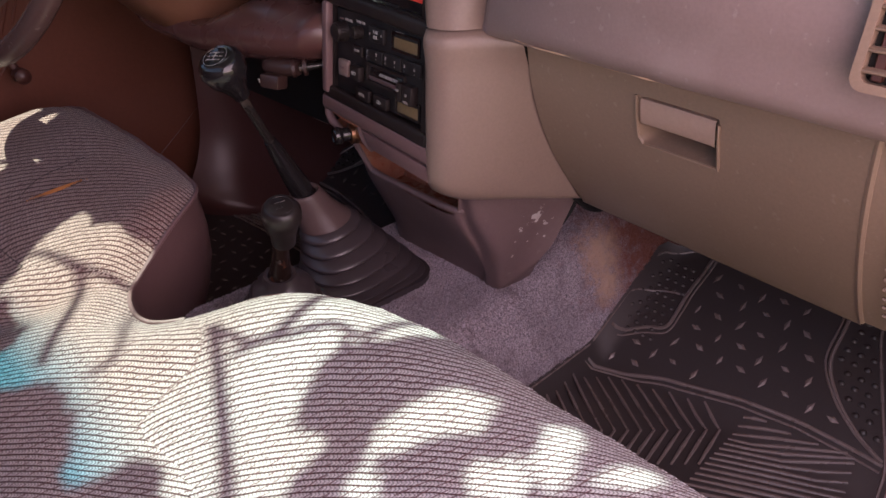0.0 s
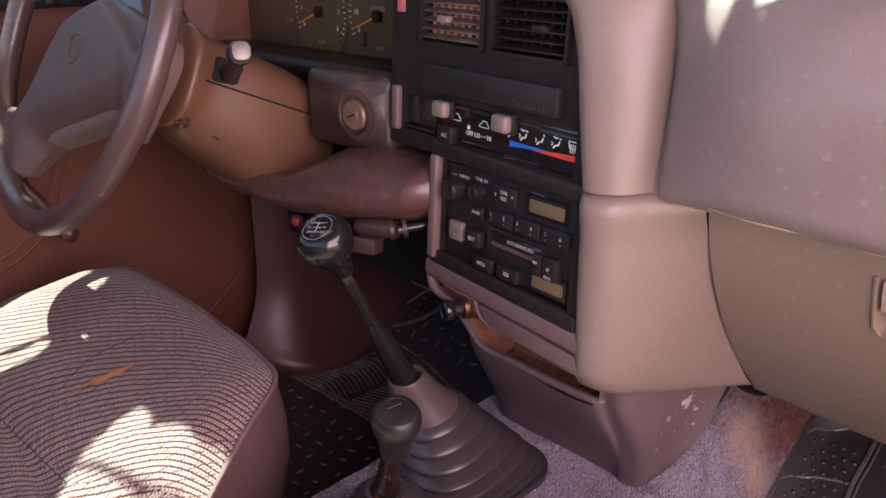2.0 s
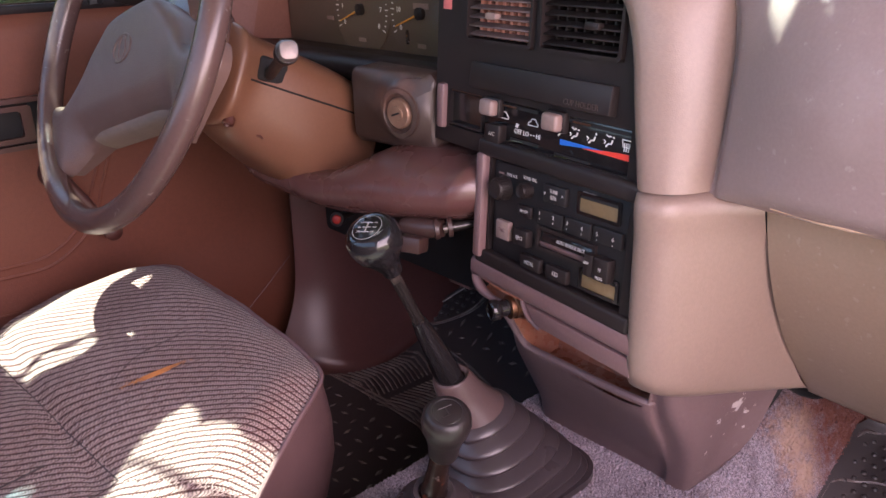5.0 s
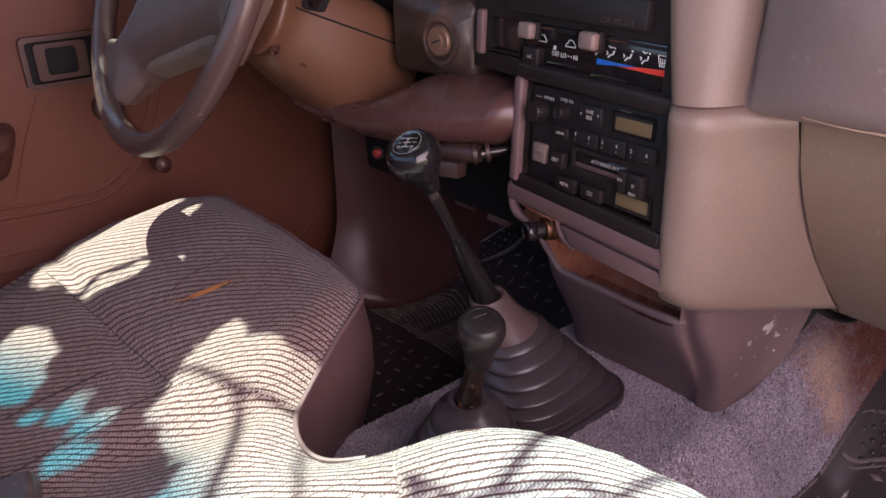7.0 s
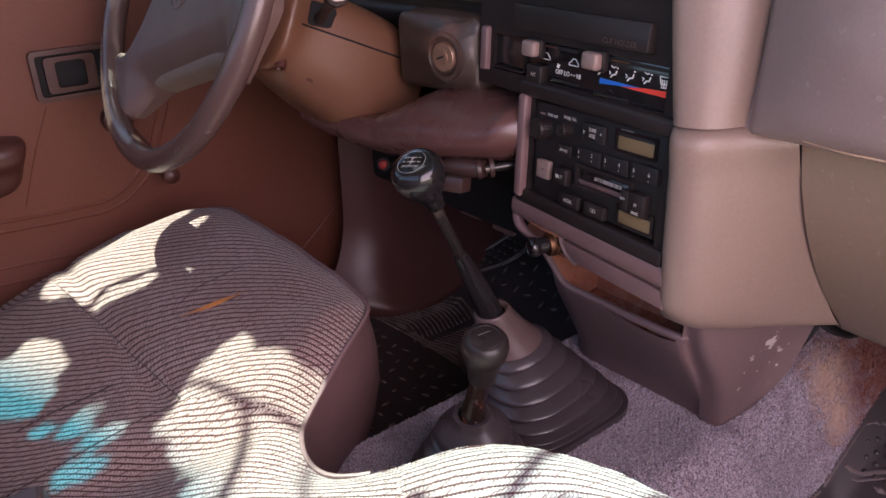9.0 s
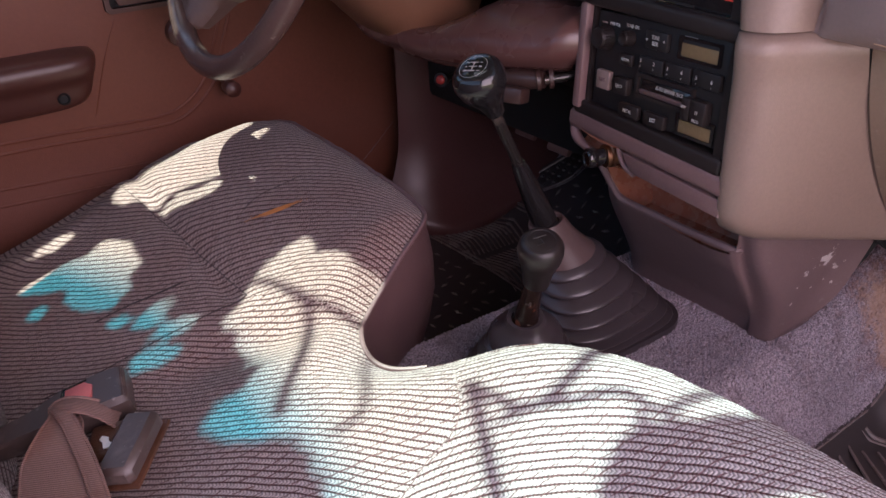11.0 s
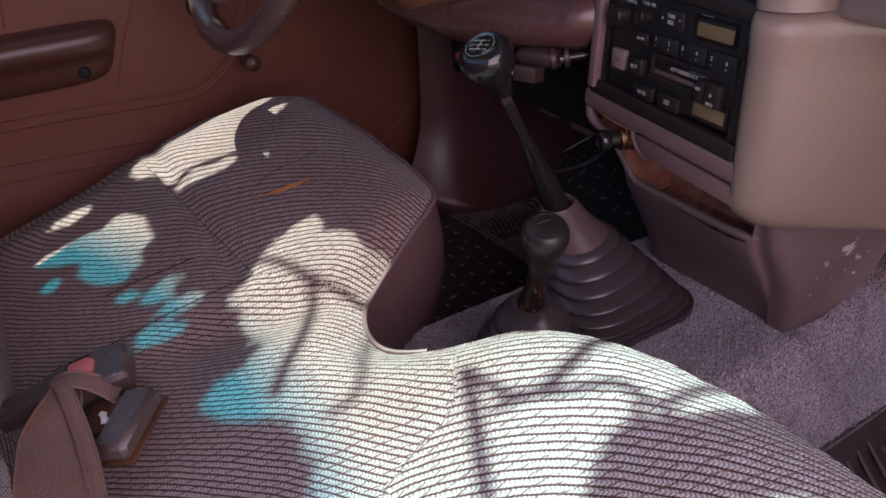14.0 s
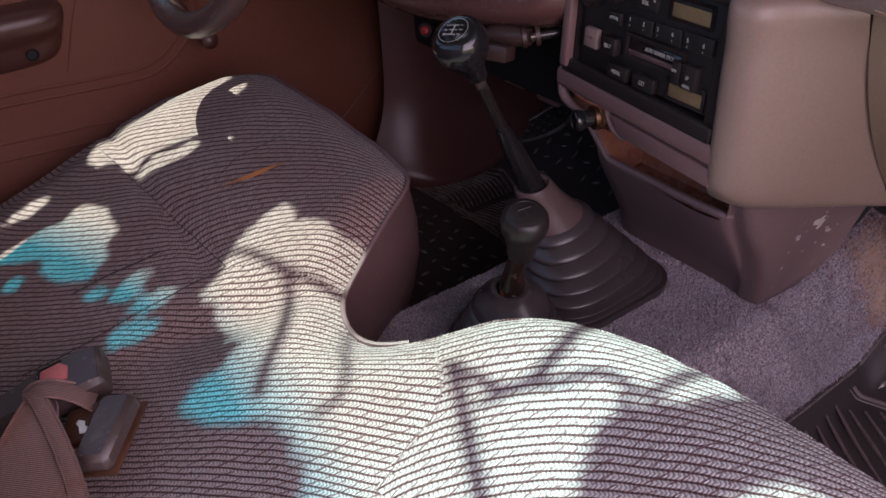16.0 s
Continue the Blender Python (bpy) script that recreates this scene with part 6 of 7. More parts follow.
def pedal(x, y, z):
    p = thing("pedal", (x + 0.05, y, z + 0.10), "foot pedal with a worn ribbed rubber pad", "pedal", "pedals")
    M = pose(x, y, z + 0.014, 0, -68, 0)
    bm = bmesh.new()
    rbox(bm, M, 0.058, 0.048, 0.010, 0.004)
    padp = part("rubber_pad", bm, PEDAL, p)
    for k in range(5):
        bm = bmesh.new()
        rbox(bm, M @ pose(0.000 + 0.006 * k, 0, 0.006), 0.003, 0.042, 0.004, 0.001)
        part("rib", bm, PEDAL, padp)
    bm = bmesh.new()
    tube(bm, [(x + 0.008, y, z + 0.024), (x + 0.05, y, z + 0.12), (x + 0.06, y, z + 0.30)], 0.008, 8)
    part("arm", bm, RUST, p)


pedal(0.775, 0.995, 0.525)
pedal(0.790, 1.090, 0.520)
# solid near-black block in place of the shaded space under the dashboard
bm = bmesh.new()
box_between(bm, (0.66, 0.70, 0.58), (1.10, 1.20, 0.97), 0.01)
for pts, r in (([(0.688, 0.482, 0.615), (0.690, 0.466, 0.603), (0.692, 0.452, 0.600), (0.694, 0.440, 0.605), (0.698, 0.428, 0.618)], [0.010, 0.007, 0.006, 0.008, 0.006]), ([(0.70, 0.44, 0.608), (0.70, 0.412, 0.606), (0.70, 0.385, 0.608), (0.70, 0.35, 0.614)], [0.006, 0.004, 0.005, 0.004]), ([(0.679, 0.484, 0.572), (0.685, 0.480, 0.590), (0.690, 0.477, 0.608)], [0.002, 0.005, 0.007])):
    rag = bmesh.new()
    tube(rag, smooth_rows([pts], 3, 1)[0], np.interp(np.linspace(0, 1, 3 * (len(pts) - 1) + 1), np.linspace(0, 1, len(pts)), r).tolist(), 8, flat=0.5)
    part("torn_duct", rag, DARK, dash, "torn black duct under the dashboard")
structure("under_dash", bm, DARK, "solid near-black block for the shaded space under the dashboard", "cavity")
# solid near-black blocks fill the shaded space behind the dashboard
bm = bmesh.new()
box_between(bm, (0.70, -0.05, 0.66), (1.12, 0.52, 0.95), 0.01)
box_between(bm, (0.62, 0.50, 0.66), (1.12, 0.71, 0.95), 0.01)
structure("behind_dash", bm, DARK, "solid near-black blocks for the shaded space behind the dashboard", "cavity")


# ---- driver's door ----
door = thing("driver_door", (0.2, 1.26, 0.40), "closed door with reddish-brown vinyl panel, armrest and glass", "door")
DY = 1.25


def door_panel_y(x, z):
    return DY - 0.004 * math.exp(-((z - 0.76) / 0.10) ** 2) + 0.0015 * noise.noise(Vector((x * 6, z * 6, 0))) - 0.012 * step(0.60, 0.48, z)


bm = bmesh.new()
rows = [[(x, door_panel_y(x, z), z) for x in np.linspace(-0.34, 0.641, 60)] for z in np.linspace(0.37, 0.905, 40)]
rows.append([(x, DY + 0.004, 0.918) for x in np.linspace(-0.34, 0.641, 60)])
rows.append([(x, DY + 0.018, 0.926) for x in np.linspace(-0.34, 0.641, 60)])
loft(bm, rows, thick=0.02)
inner = part("inner_panel", bm, DOOR, door, "reddish-brown embossed vinyl panel", smooth=50)


def welt(pts, r=0.0024):
    bm = bmesh.new()
    tube(bm, smooth_rows([[(x, door_panel_y(x, z) - 0.0004, z) for x, z in pts]], 6, 1)[0], r, 6)
    return part("welt", bm, DOOR, inner)


for o in (0.0, 0.013):
    welt([(-0.30, 0.640 - o), (-0.07, 0.638 - o), (0.10, 0.634 - o), (0.22, 0.627 - o), (0.28 + o * 0.4, 0.630 - o), (0.325 + o, 0.662 - o * 0.5), (0.348 + o, 0.71), (0.366 + o, 0.755), (0.385 + o, 0.82), (0.395 + o, 0.89)])
welt([(-0.30, 0.590), (-0.065, 0.584), (0.108, 0.573), (0.30, 0.560)], 0.0018)
welt([(-0.30, 0.566), (-0.058, 0.561), (0.108, 0.552), (0.30, 0.540)], 0.0018)
welt([(-0.30, 0.800), (0.03, 0.802), (0.078, 0.806)], 0.0014)
welt([(0.078, 0.90), (0.077, 0.81), (0.068, 0.745)], 0.0012)
welt([(0.226, 0.764), (0.20, 0.71), (0.175, 0.645)], 0.0009)
bm = bmesh.new()
tube(bm, [(x, door_panel_y(x, z) - 0.0003, z) for x, z in ((0.47, 0.414), (0.502, 0.438), (0.534, 0.4636), (0.580, 0.499), (0.622, 0.5316))], [0.0003, 0.0004, 0.0006, 0.0005, 0.0003], 6)
part("scratch", bm, LEDGE, inner, "long pale scratch across the lower panel")
# armrest
bm = bmesh.new()
rows = []
for x, s in ((-0.110, 0.2), (-0.109, 0.62), (-0.102, 0.85), (-0.088, 0.96), (-0.05, 1.0), (0.06, 1.0), (0.14, 1.0), (0.168, 0.96), (0.183, 0.85), (0.190, 0.62), (0.191, 0.2)):
    zc = 0.699 + 0.02 * (1 - s)
    rows.append([(x - 0.25 * max(0, 0.735 - (zc + s * dz)) * (x > 0.1), DY + 0.002 - s * dy, zc + s * dz) for dy, dz in ((0.0, 0.040), (0.020, 0.041), (0.042, 0.037), (0.050, 0.026), (0.048, 0.012), (0.036, -0.002), (0.030, -0.020), (0.022, -0.032), (0.0, -0.036))])
loft(bm, smooth_rows(rows, 3, 3))
arm = part("armrest", bm, KNEE, door, "dark brown moulded armrest", smooth=60)
for x in (-0.045, 0.139):
    bm = bmesh.new()
    lathe(bm, Matrix.Translation((x, 1.2165, 0.684)) @ pose(0, 0, 0, 75), [(0.0075, -0.004), (0.0075, 0.001), (0.0060, 0.002), (0.005, -0.002), (0.0005, -0.002)], 18)
    part("screw_hole", bm, DARK, arm)
# inside release
bm = bmesh.new()
HM = Matrix.Translation((0.272, 1.243, 0.802)) @ Matrix(((1, 0, 0, 0), (0, 0, -1, 0), (0, 1, 0, 0), (0, 0, 0, 1)))
ring_plate(bm, HM @ pose(0, 0, -0.002), round_rect(0.110, 0.062, 0.007), round_rect(0.098, 0.050, 0.005), 0.009)
esc = part("release_bezel", bm, KNEE, door, "maroon-brown bezel")
bm = bmesh.new()
rbox(bm, HM @ pose(0, 0, -0.004), 0.10, 0.052, 0.004, 0.001)
part("release_cup", bm, DARK, esc)
bm = bmesh.new()
ring_plate(bm, HM @ pose(-0.010, 0, 0.0), round_rect(0.060, 0.044, 0.005), round_rect(0.036, 0.032, 0.005), 0.007)
part("release_lever", bm, KNEE, esc, "maroon pull lever")
# window crank
bm = bmesh.new()
lathe(bm, Matrix.Translation((0.305, 1.240, 0.735)) @ pose(0, 0, 0, 90), [(0.020, -0.004), (0.019, 0.008), (0.012, 0.012), (0.0005, 0.013)], 22)
crank = part("window_crank", bm, KNEE, door, "brown window winder")
bm = bmesh.new()
tube(bm, [(0.305, 1.228, 0.735), (0.326, 1.222, 0.70), (0.345, 1.215, 0.665)], [0.008, 0.007, 0.006], 10)
part("crank_arm", bm, KNEE, crank)
bm = bmesh.new()
lathe(bm, Matrix.Translation((0.347, 1.218, 0.657)) @ pose(0, 0, 0, 90), [(0.009, 0.0), (0.011, 0.012), (0.011, 0.024), (0.006, 0.028), (0.0005, 0.029)], 18)
part("crank_knob", bm, KNEE, crank)
# window frame and glass
bm = bmesh.new()
rbox(bm, pose(0.14, 1.272, 0.930), 0.96, 0.012, 0.012, 0.003)
part("weatherstrip", bm, BLACK, door)
bm = bmesh.new()
tube(bm, [(x, 1.264, 0.938) for x in np.linspace(-0.34, 0.395, 12)], 0.0025, 6)
part("bright_strip", bm, CHROME, door, "bright strip along the glass")
bm = bmesh.new()
tube(bm, [(0.400, 1.270, 0.93), (0.393, 1.285, 1.06), (0.375, 1.39, 1.40)], 0.011, 8)
part("window_post", bm, BLACK, door)
bm = bmesh.new()
tube(bm, smooth_rows([[(0.400, 1.375, 1.32), (0.412, 1.272, 0.985), (0.420, 1.270, 0.952), (0.445, 1.270, 0.934), (0.55, 1.270, 0.930), (0.66, 1.270, 0.950), (0.72, 1.272, 0.98)]], 5, 1)[0], 0.010, 8)
part("vent_window_seal", bm, BLACK, door)
bm = bmesh.new()
loft(bm, [[(-0.30, 1.272, 0.93), (0.40, 1.272, 0.93)], [(-0.28, 1.40, 1.42), (0.37, 1.40, 1.42)]])
part("glass", bm, SMOKED, door, "clear door glass", smooth=0)
bm = bmesh.new()
loft(bm, [[(0.41, 1.272, 0.94), (0.72, 1.272, 0.94)], [(0.38, 1.40, 1.42), (0.42, 1.40, 1.42)]])
part("vent_glass", bm, GLASS, door, smooth=0)

DOOR_OUT = 1.03
door.location = Vector((0.03, 0.20, 0.985)).lerp(door.location, DOOR_OUT)
door.scale = (DOOR_OUT, DOOR_OUT, DOOR_OUT)

# ---- gear lever and transfer lever ----
def corrugated(bm, pts, n_seg=56, ribs=6, amp=0.004, square=0.0, lean=0.35):
    """A rubber boot: stations (centre, long radius, short radius), with folds lapped like shingles."""
    rows = []
    total = len(pts) - 1
    steps = ribs * 12
    for k in range(steps + 1):
        t = k / steps * total
        i = min(int(t), total - 1)
        f = t - i
        (c0, a0, b0), (c1, a1, b1) = pts[i], pts[i + 1]
        c = Vector(c0).lerp(Vector(c1), f)
        ph = (ribs * k / steps) % 1.0 if k < steps else 1.0
        w = amp * (1.0 - abs(math.sin(math.pi * min(1.0, 0.01 + 0.98 * ph) ** 1.7)) ** 0.65)
        a, b = a0 + (a1 - a0) * f - w, b0 + (b1 - b0) * f - w
        tilt = lean * (1 - k / steps)
        row = []
        for j in range(n_seg):
            q = 2 * math.pi * j / n_seg
            e = 1.0 - 0.45 * k / steps * square
            x, y = a * math.copysign(abs(math.cos(q)) ** e, math.cos(q)), b * math.copysign(abs(math.sin(q)) ** e, math.sin(q))
            row.append(tuple(c + Vector((x, y, tilt * x * 0.6))))
        rows.append(row + row[:1])
    return loft(bm, rows)


gear = thing("gear_lever", (0.505, 0.655, 0.50), "gear lever with glossy black knob and ribbed rubber boot", "gear lever")
K, C = Vector((0.375, 0.669, 0.777)), Vector((0.457, 0.678, 0.617))
axis = (K - C).normalized()
KM = Matrix.Translation(K) @ (axis + Vector((-0.12, -0.05, 0.12))).to_track_quat("Z", "Y").to_matrix().to_4x4() @ Matrix.Scale(0.93, 4)
bm = bmesh.new()
lathe(bm, KM, [(0.0065, -0.038), (0.0090, -0.037), (0.0100, -0.030), (0.0150, -0.018), (0.0220, -0.006), (0.0243, 0.005), (0.0226, 0.0125), (0.0185, 0.0175), (0.0150, 0.0190), (0.0005, 0.0196)], 36)
kn = part("knob", bm, GLOSS, gear, "glossy black knob with shift pattern", smooth=60)
SH = KM @ pose(0, 0, 0.0193, 0, 0, -75) @ Matrix.Scale(0.84, 4)
bm = bmesh.new()
tube(bm, [SH @ Vector((0.0155 * math.cos(i * 0.2244), 0.0155 * math.sin(i * 0.2244), -0.0006)) for i in range(28)], 0.0004, 5, closed=True)
for x in (-0.006, 0.0, 0.006):
    tube(bm, [SH @ Vector((x, -0.0045, 0.0003)), SH @ Vector((x, 0.0045, 0.0003))], 0.0005, 5)
tube(bm, [SH @ Vector((-0.006, 0.0, 0.0003)), SH @ Vector((0.006, 0.0, 0.0003))], 0.0005, 5)
part("shift_pattern", bm, PRINT, kn, "white shift pattern")
for txt, x, y in (("1", -0.006, 0.0078), ("2", -0.006, -0.0078), ("3", 0.0, 0.0085), ("4", 0.0, -0.0085), ("5", 0.006, 0.0078), ("R", 0.006, -0.0078)):
    words("lettering", txt, SH @ pose(x, y, 0.0003), 0.0052, PRINT, kn)
bm = bmesh.new()
tube(bm, [K - axis * 0.034, K - axis * 0.08, C + axis * 0.075], [0.0050, 0.0050, 0.0054], 14)
part("rod", bm, STEEL, gear, "dark steel rod")
bm = bmesh.new()
tube(bm, [C + axis * 0.085, C + axis * 0.070, C + axis * 0.045, C + axis * 0.02, C - axis * 0.02], [0.0065, 0.0085, 0.0105, 0.0125, 0.0130], 18)
part("sleeve", bm, GLOSS, gear, "black sleeve")
bm = bmesh.new()
rows = []
for c, a, b in (((0.4585, 0.678, 0.618), 0.0120, 0.0120), ((0.4580, 0.678, 0.621), 0.0160, 0.0155), ((0.4595, 0.678, 0.616), 0.0190, 0.0180), ((0.468, 0.675, 0.598), 0.0235, 0.0215), ((0.478, 0.671, 0.580), 0.031, 0.028)):
    rows.append([tuple(Vector(c) + Vector((a * math.cos(q), b * math.sin(q), 0.35 * a * math.cos(q) * 0.6))) for q in np.linspace(0, 2 * math.pi, 41)])
loft(bm, smooth_rows(rows, 1, 3))
part("boot_collar", bm, COLLAR, gear, "brownish rubber collar", smooth=50)
bm = bmesh.new()
corrugated(bm, [((0.478, 0.671, 0.583), 0.0315, 0.0285), ((0.489, 0.665, 0.556), 0.044, 0.038), ((0.500, 0.660, 0.530), 0.058, 0.049), ((0.509, 0.656, 0.508), 0.071, 0.057), ((0.512, 0.654, 0.497), 0.077, 0.060)], ribs=7, amp=0.0085, square=1.0, lean=0.45)
part("boot", bm, BELLOWS, gear, "ribbed dark rubber boot", smooth=80)
bm = bmesh.new()
prism(bm, Matrix.Translation((0.513, 0.654, 0.488)), round_rect(0.158, 0.124, 0.040, 10), 0.010, 0.003)
part("boot_flange", bm, BELLOWS, gear)

xfer = thing("transfer_lever", (0.40, 0.615, 0.50), "short transfer lever with leathery knob, rusty stem and rubber boot", "gear lever")
XK, XB = Vector((0.369, 0.586, 0.654)), Vector((0.374, 0.609, 0.576))
ax2 = (XK - XB).normalized()
XM = Matrix.Translation(XK) @ (ax2 + Vector((-0.10, -0.03, 0.05))).to_track_quat("Z", "Y").to_matrix().to_4x4() @ Matrix.Scale(0.93, 4)
bm = bmesh.new()
lathe(bm, XM, [(0.008, -0.040), (0.0125, -0.038), (0.0135, -0.026), (0.0165, -0.012), (0.0195, -0.004), (0.0208, 0.004), (0.0200, 0.011), (0.0170, 0.016), (0.0145, 0.0175), (0.0005, 0.018)], 32)
xk = part("knob", bm, KNOB, xfer, "dull black knob", smooth=60)
bm = bmesh.new()
S2 = XM @ pose(0, 0, 0.0182, 0, 0, -75)
tube(bm, [S2 @ Vector((0.0125 * math.cos(i * 0.2244), 0.0125 * math.sin(i * 0.2244), -0.0008)) for i in range(28)], 0.0004, 5, closed=True)
for a, b in (((-0.004, -0.006), (-0.004, 0.006)), ((-0.004, 0.0), (0.004, 0.0)), ((0.004, 0.0), (0.004, -0.006))):
    tube(bm, [S2 @ Vector((*a, 0.0)), S2 @ Vector((*b, 0.0))], 0.0005, 5)
part("shift_pattern", bm, KNOB, xk)
bm = bmesh.new()
tube(bm, [XK - ax2 * 0.036, XK - ax2 * 0.055, XB + ax2 * 0.004, XB - ax2 * 0.02], [0.0080, 0.0088, 0.0112, 0.0115], 16)
part("stem", bm, STEM, xfer, "rusty steel stem")
bm = bmesh.new()
lathe(bm, Matrix.Translation((0.375, 0.611, 0.571)) @ pose(0, 0, 0, 8, -8), [(0.0125, 0.0), (0.0125, 0.006), (0.0165, 0.007), (0.018, 0.003), (0.020, -0.002), (0.029, -0.008), (0.034, -0.015), (0.034, -0.022)], 36)
part("boot_top", bm, BELLOWS, xfer, smooth=50)
bm = bmesh.new()
corrugated(bm, [((0.377, 0.614, 0.556), 0.033, 0.032), ((0.378, 0.617, 0.540), 0.043, 0.041), ((0.378, 0.620, 0.520), 0.054, 0.051), ((0.379, 0.622, 0.496), 0.064, 0.060)], ribs=5, amp=0.009, lean=0.1)
part("boot", bm, BELLOWS, xfer, "ribbed rubber boot", smooth=80)


# ---- rubber floor mats ----
def floor_mat(tunnel, side, x0, x1, label, middle_bars=False):
    """tunnel: y of the tunnel-side edge; side: -1 where the mat spreads to the passenger's door, 1 to the driver's."""
    mt = thing("floor_mat", ((x0 + x1) / 2, tunnel + side * 0.19, 0.36), label, "floor mat", "rubber floor mats")

    def at(p, x, h=0.0):
        """p metres from the tunnel edge, x forwards."""
        y = tunnel + side * p
        return Vector((x, y, floor_height(x, min(max(y, 0.0), 0.455) if side < 0 else max(y, 0.79)) + 0.009 + h))

    def inner(x):
        return -0.004 + 0.09 * min(1.0, max(0.0, (x - 0.862) / 0.07)) ** 2.4

    def outer(x):
        return float(np.interp(x, (0.42, 0.60, 0.72, 0.776, 0.813, 0.848, 0.89, 1.02), (0.390, 0.384, 0.373, 0.361, 0.339, 0.319, 0.296, 0.25)))

    def border(p):
        return float(np.interp(p, (0.0, 0.018, 0.098, 0.195, 0.259, 0.317, 0.36), (0.710, 0.720, 0.750, 0.770, 0.777, 0.777, 0.775)))

    def ridge(pts, r, name="ridge", n=4):
        b = bmesh.new()
        line = [at(p, x, h) for p, x, h in smooth_rows([[(p, x, 0.0012) for p, x in pts]], n, 1)[0]]
        tube(b, line, np.interp(np.linspace(0, 1, len(line)), np.linspace(0, 1, len(r)), r).tolist() if isinstance(r, list) else r, 6)
        return part(name, b, RELIEF, mt)

    bm = bmesh.new()
    rows = []
    for x in np.linspace(x0, x1, 61):
        a, b = inner(x), outer(x)
        rows.append([tuple(at(a + (b - a) * u, x, 0.008 * step(0.05, 0.0, u) + 0.003 * step(0.98, 1.0, u))) for u in np.linspace(0, 1, 31)])
    loft(bm, rows)
    for rim_ in (rows[0], rows[-1], [r[0] for r in rows], [r[-1] for r in rows]):
        loft(bm, [rim_, [(x, y, z - 0.012) for x, y, z in rim_]])
    bmesh.ops.remove_doubles(bm, verts=bm.verts, dist=0.0001)
    part("sheet", bm, RUBBER, mt, smooth=60)
    # raised border lines, in pairs
    xs = np.linspace(x0 + 0.005, x1 - 0.005, 30)
    ridge([(inner(x) + 0.007, x) for x in xs], 0.0022)
    ridge([(outer(x) - 0.006, x) for x in xs], 0.0020)
    ps = np.linspace(0.012, 0.352, 16)
    ridge([(p, border(p)) for p in ps], 0.0026)
    ridge([(p, border(p) - 0.007) for p in ps], 0.0014)
    ridge([(0.066, 0.93), (0.066, 0.887), (0.065, 0.854), (0.067, 0.830), (0.066, 0.806), (0.042, 0.795), (0.008, 0.770)], 0.0026)
    ridge([(0.072, 0.93), (0.072, 0.887), (0.071, 0.854), (0.073, 0.828), (0.071, 0.801), (0.046, 0.789), (0.018, 0.770)], 0.0014)
    ridge([(0.004, 0.815), (0.016, 0.835), (0.034, 0.846), (0.062, 0.852)], 0.0018)
    wing = ((0.244, 0.93), (0.250, 0.89), (0.256, 0.847), (0.284, 0.814), (0.319, 0.791), (0.350, 0.778))
    ridge(wing, 0.0024)
    ridge([(p - 0.006, x + 0.001) for p, x in wing], 0.0014)
    if middle_bars:
        for x in (0.612, 0.620):
            ridge([(p, x + 0.010 * math.sin(9 * p)) for p in np.linspace(0.01, 0.36, 12)], 0.0020)
        for k in range(15):
            xa = 0.632 + 0.0085 * k
            for q in (0.045, 0.165, 0.285):
                ridge([(q - 0.052, xa - 0.018), (q, xa), (q + 0.052, xa - 0.018)], [0.0012, 0.0022, 0.0012], "chevron_bar", 2)
    # chevron bars: long arms up to the border, short ones back from the bend
    for k in range(-20, 11) if not middle_bars else ():
        pa, xa = 0.086 + 0.0107 * k, 0.620 + 0.011 * k
        if pa < 0.02:
            continue
        pe, xe = pa - 0.082, xa + 0.051
        f = 1.0
        while f > 0.1 and (pa + (pe - pa) * f < 0.014 or xa + (xe - xa) * f > border(max(0.0, pa + (pe - pa) * f)) - 0.012):
            f -= 0.05
        if xa > x0 + 0.01:
            ridge([(pa + (pe - pa) * f, xa + (xe - xa) * f), (pa - 0.002, xa + 0.001)], [0.0015, 0.0024, 0.0015], "chevron_bar", 2)
        if xa - 0.075 > x0:
            ridge([(pa, xa), (pa + 0.010, xa - 0.065)], [0.0015, 0.0024, 0.0015], "chevron_bar", 2)
    for k in range(26) if not middle_bars else ():
        xa = 0.755 - 0.0105 * k
        pe = min(0.231 + 0.029 * k, 0.318 + 0.002 * k)
        xe = xa + (0.30 + 0.045 * min(k, 5)) * (pe - 0.207)
        if xa > x0 + 0.01:
            ridge([(0.207, xa), ((0.207 + pe) / 2, (xa + xe) / 2 + 0.001), (pe, xe)], [0.0015, 0.0024, 0.0015], "bar", 2)
    rng = np.random.default_rng(5 if side < 0 else 6)
    # diamond treads
    for j in range(-14 if middle_bars else 0, 9):
        for i in range(11):
            p, x = 0.030 + 0.029 * i + (0.0145 if j % 2 else 0) + rng.normal(0, 0.002), 0.750 + 0.0235 * j + rng.normal(0, 0.002)
            if (middle_bars and 0.595 < x < 0.775) or x < x0 + 0.02 or (not middle_bars and x < border(p) + 0.012) or p > float(np.interp(x, (0.78, 0.814, 0.847, 0.89, 1.0), (0.335, 0.270, 0.242, 0.236, 0.23))) or (x > 0.785 and p < 0.084) or x > x1 - 0.02:
                continue
            big = 0.0078 if (i + j) % 3 else 0.0064
            b = bmesh.new()
            c = at(p, x, 0.001)
            a = (0.25 if (i + j) % 2 else 1.75) + rng.normal(0, 0.10)
            fx, fy = (at(p, x + 0.01) - at(p, x)) * 100, (at(p - 0.01, x) - at(p, x)) * 100
            ex, ey = math.cos(a) * fy + math.sin(a) * fx, -math.sin(a) * fy + math.cos(a) * fx
            q = [b.verts.new(c + big * ex), b.verts.new(c + 0.42 * big * ey), b.verts.new(c - big * ex), b.verts.new(c - 0.42 * big * ey)]
            tp = b.verts.new(c + Vector((0, 0, 0.0016)))
            for m in range(4):
                b.faces.new((q[m], q[(m + 1) % 4], tp))
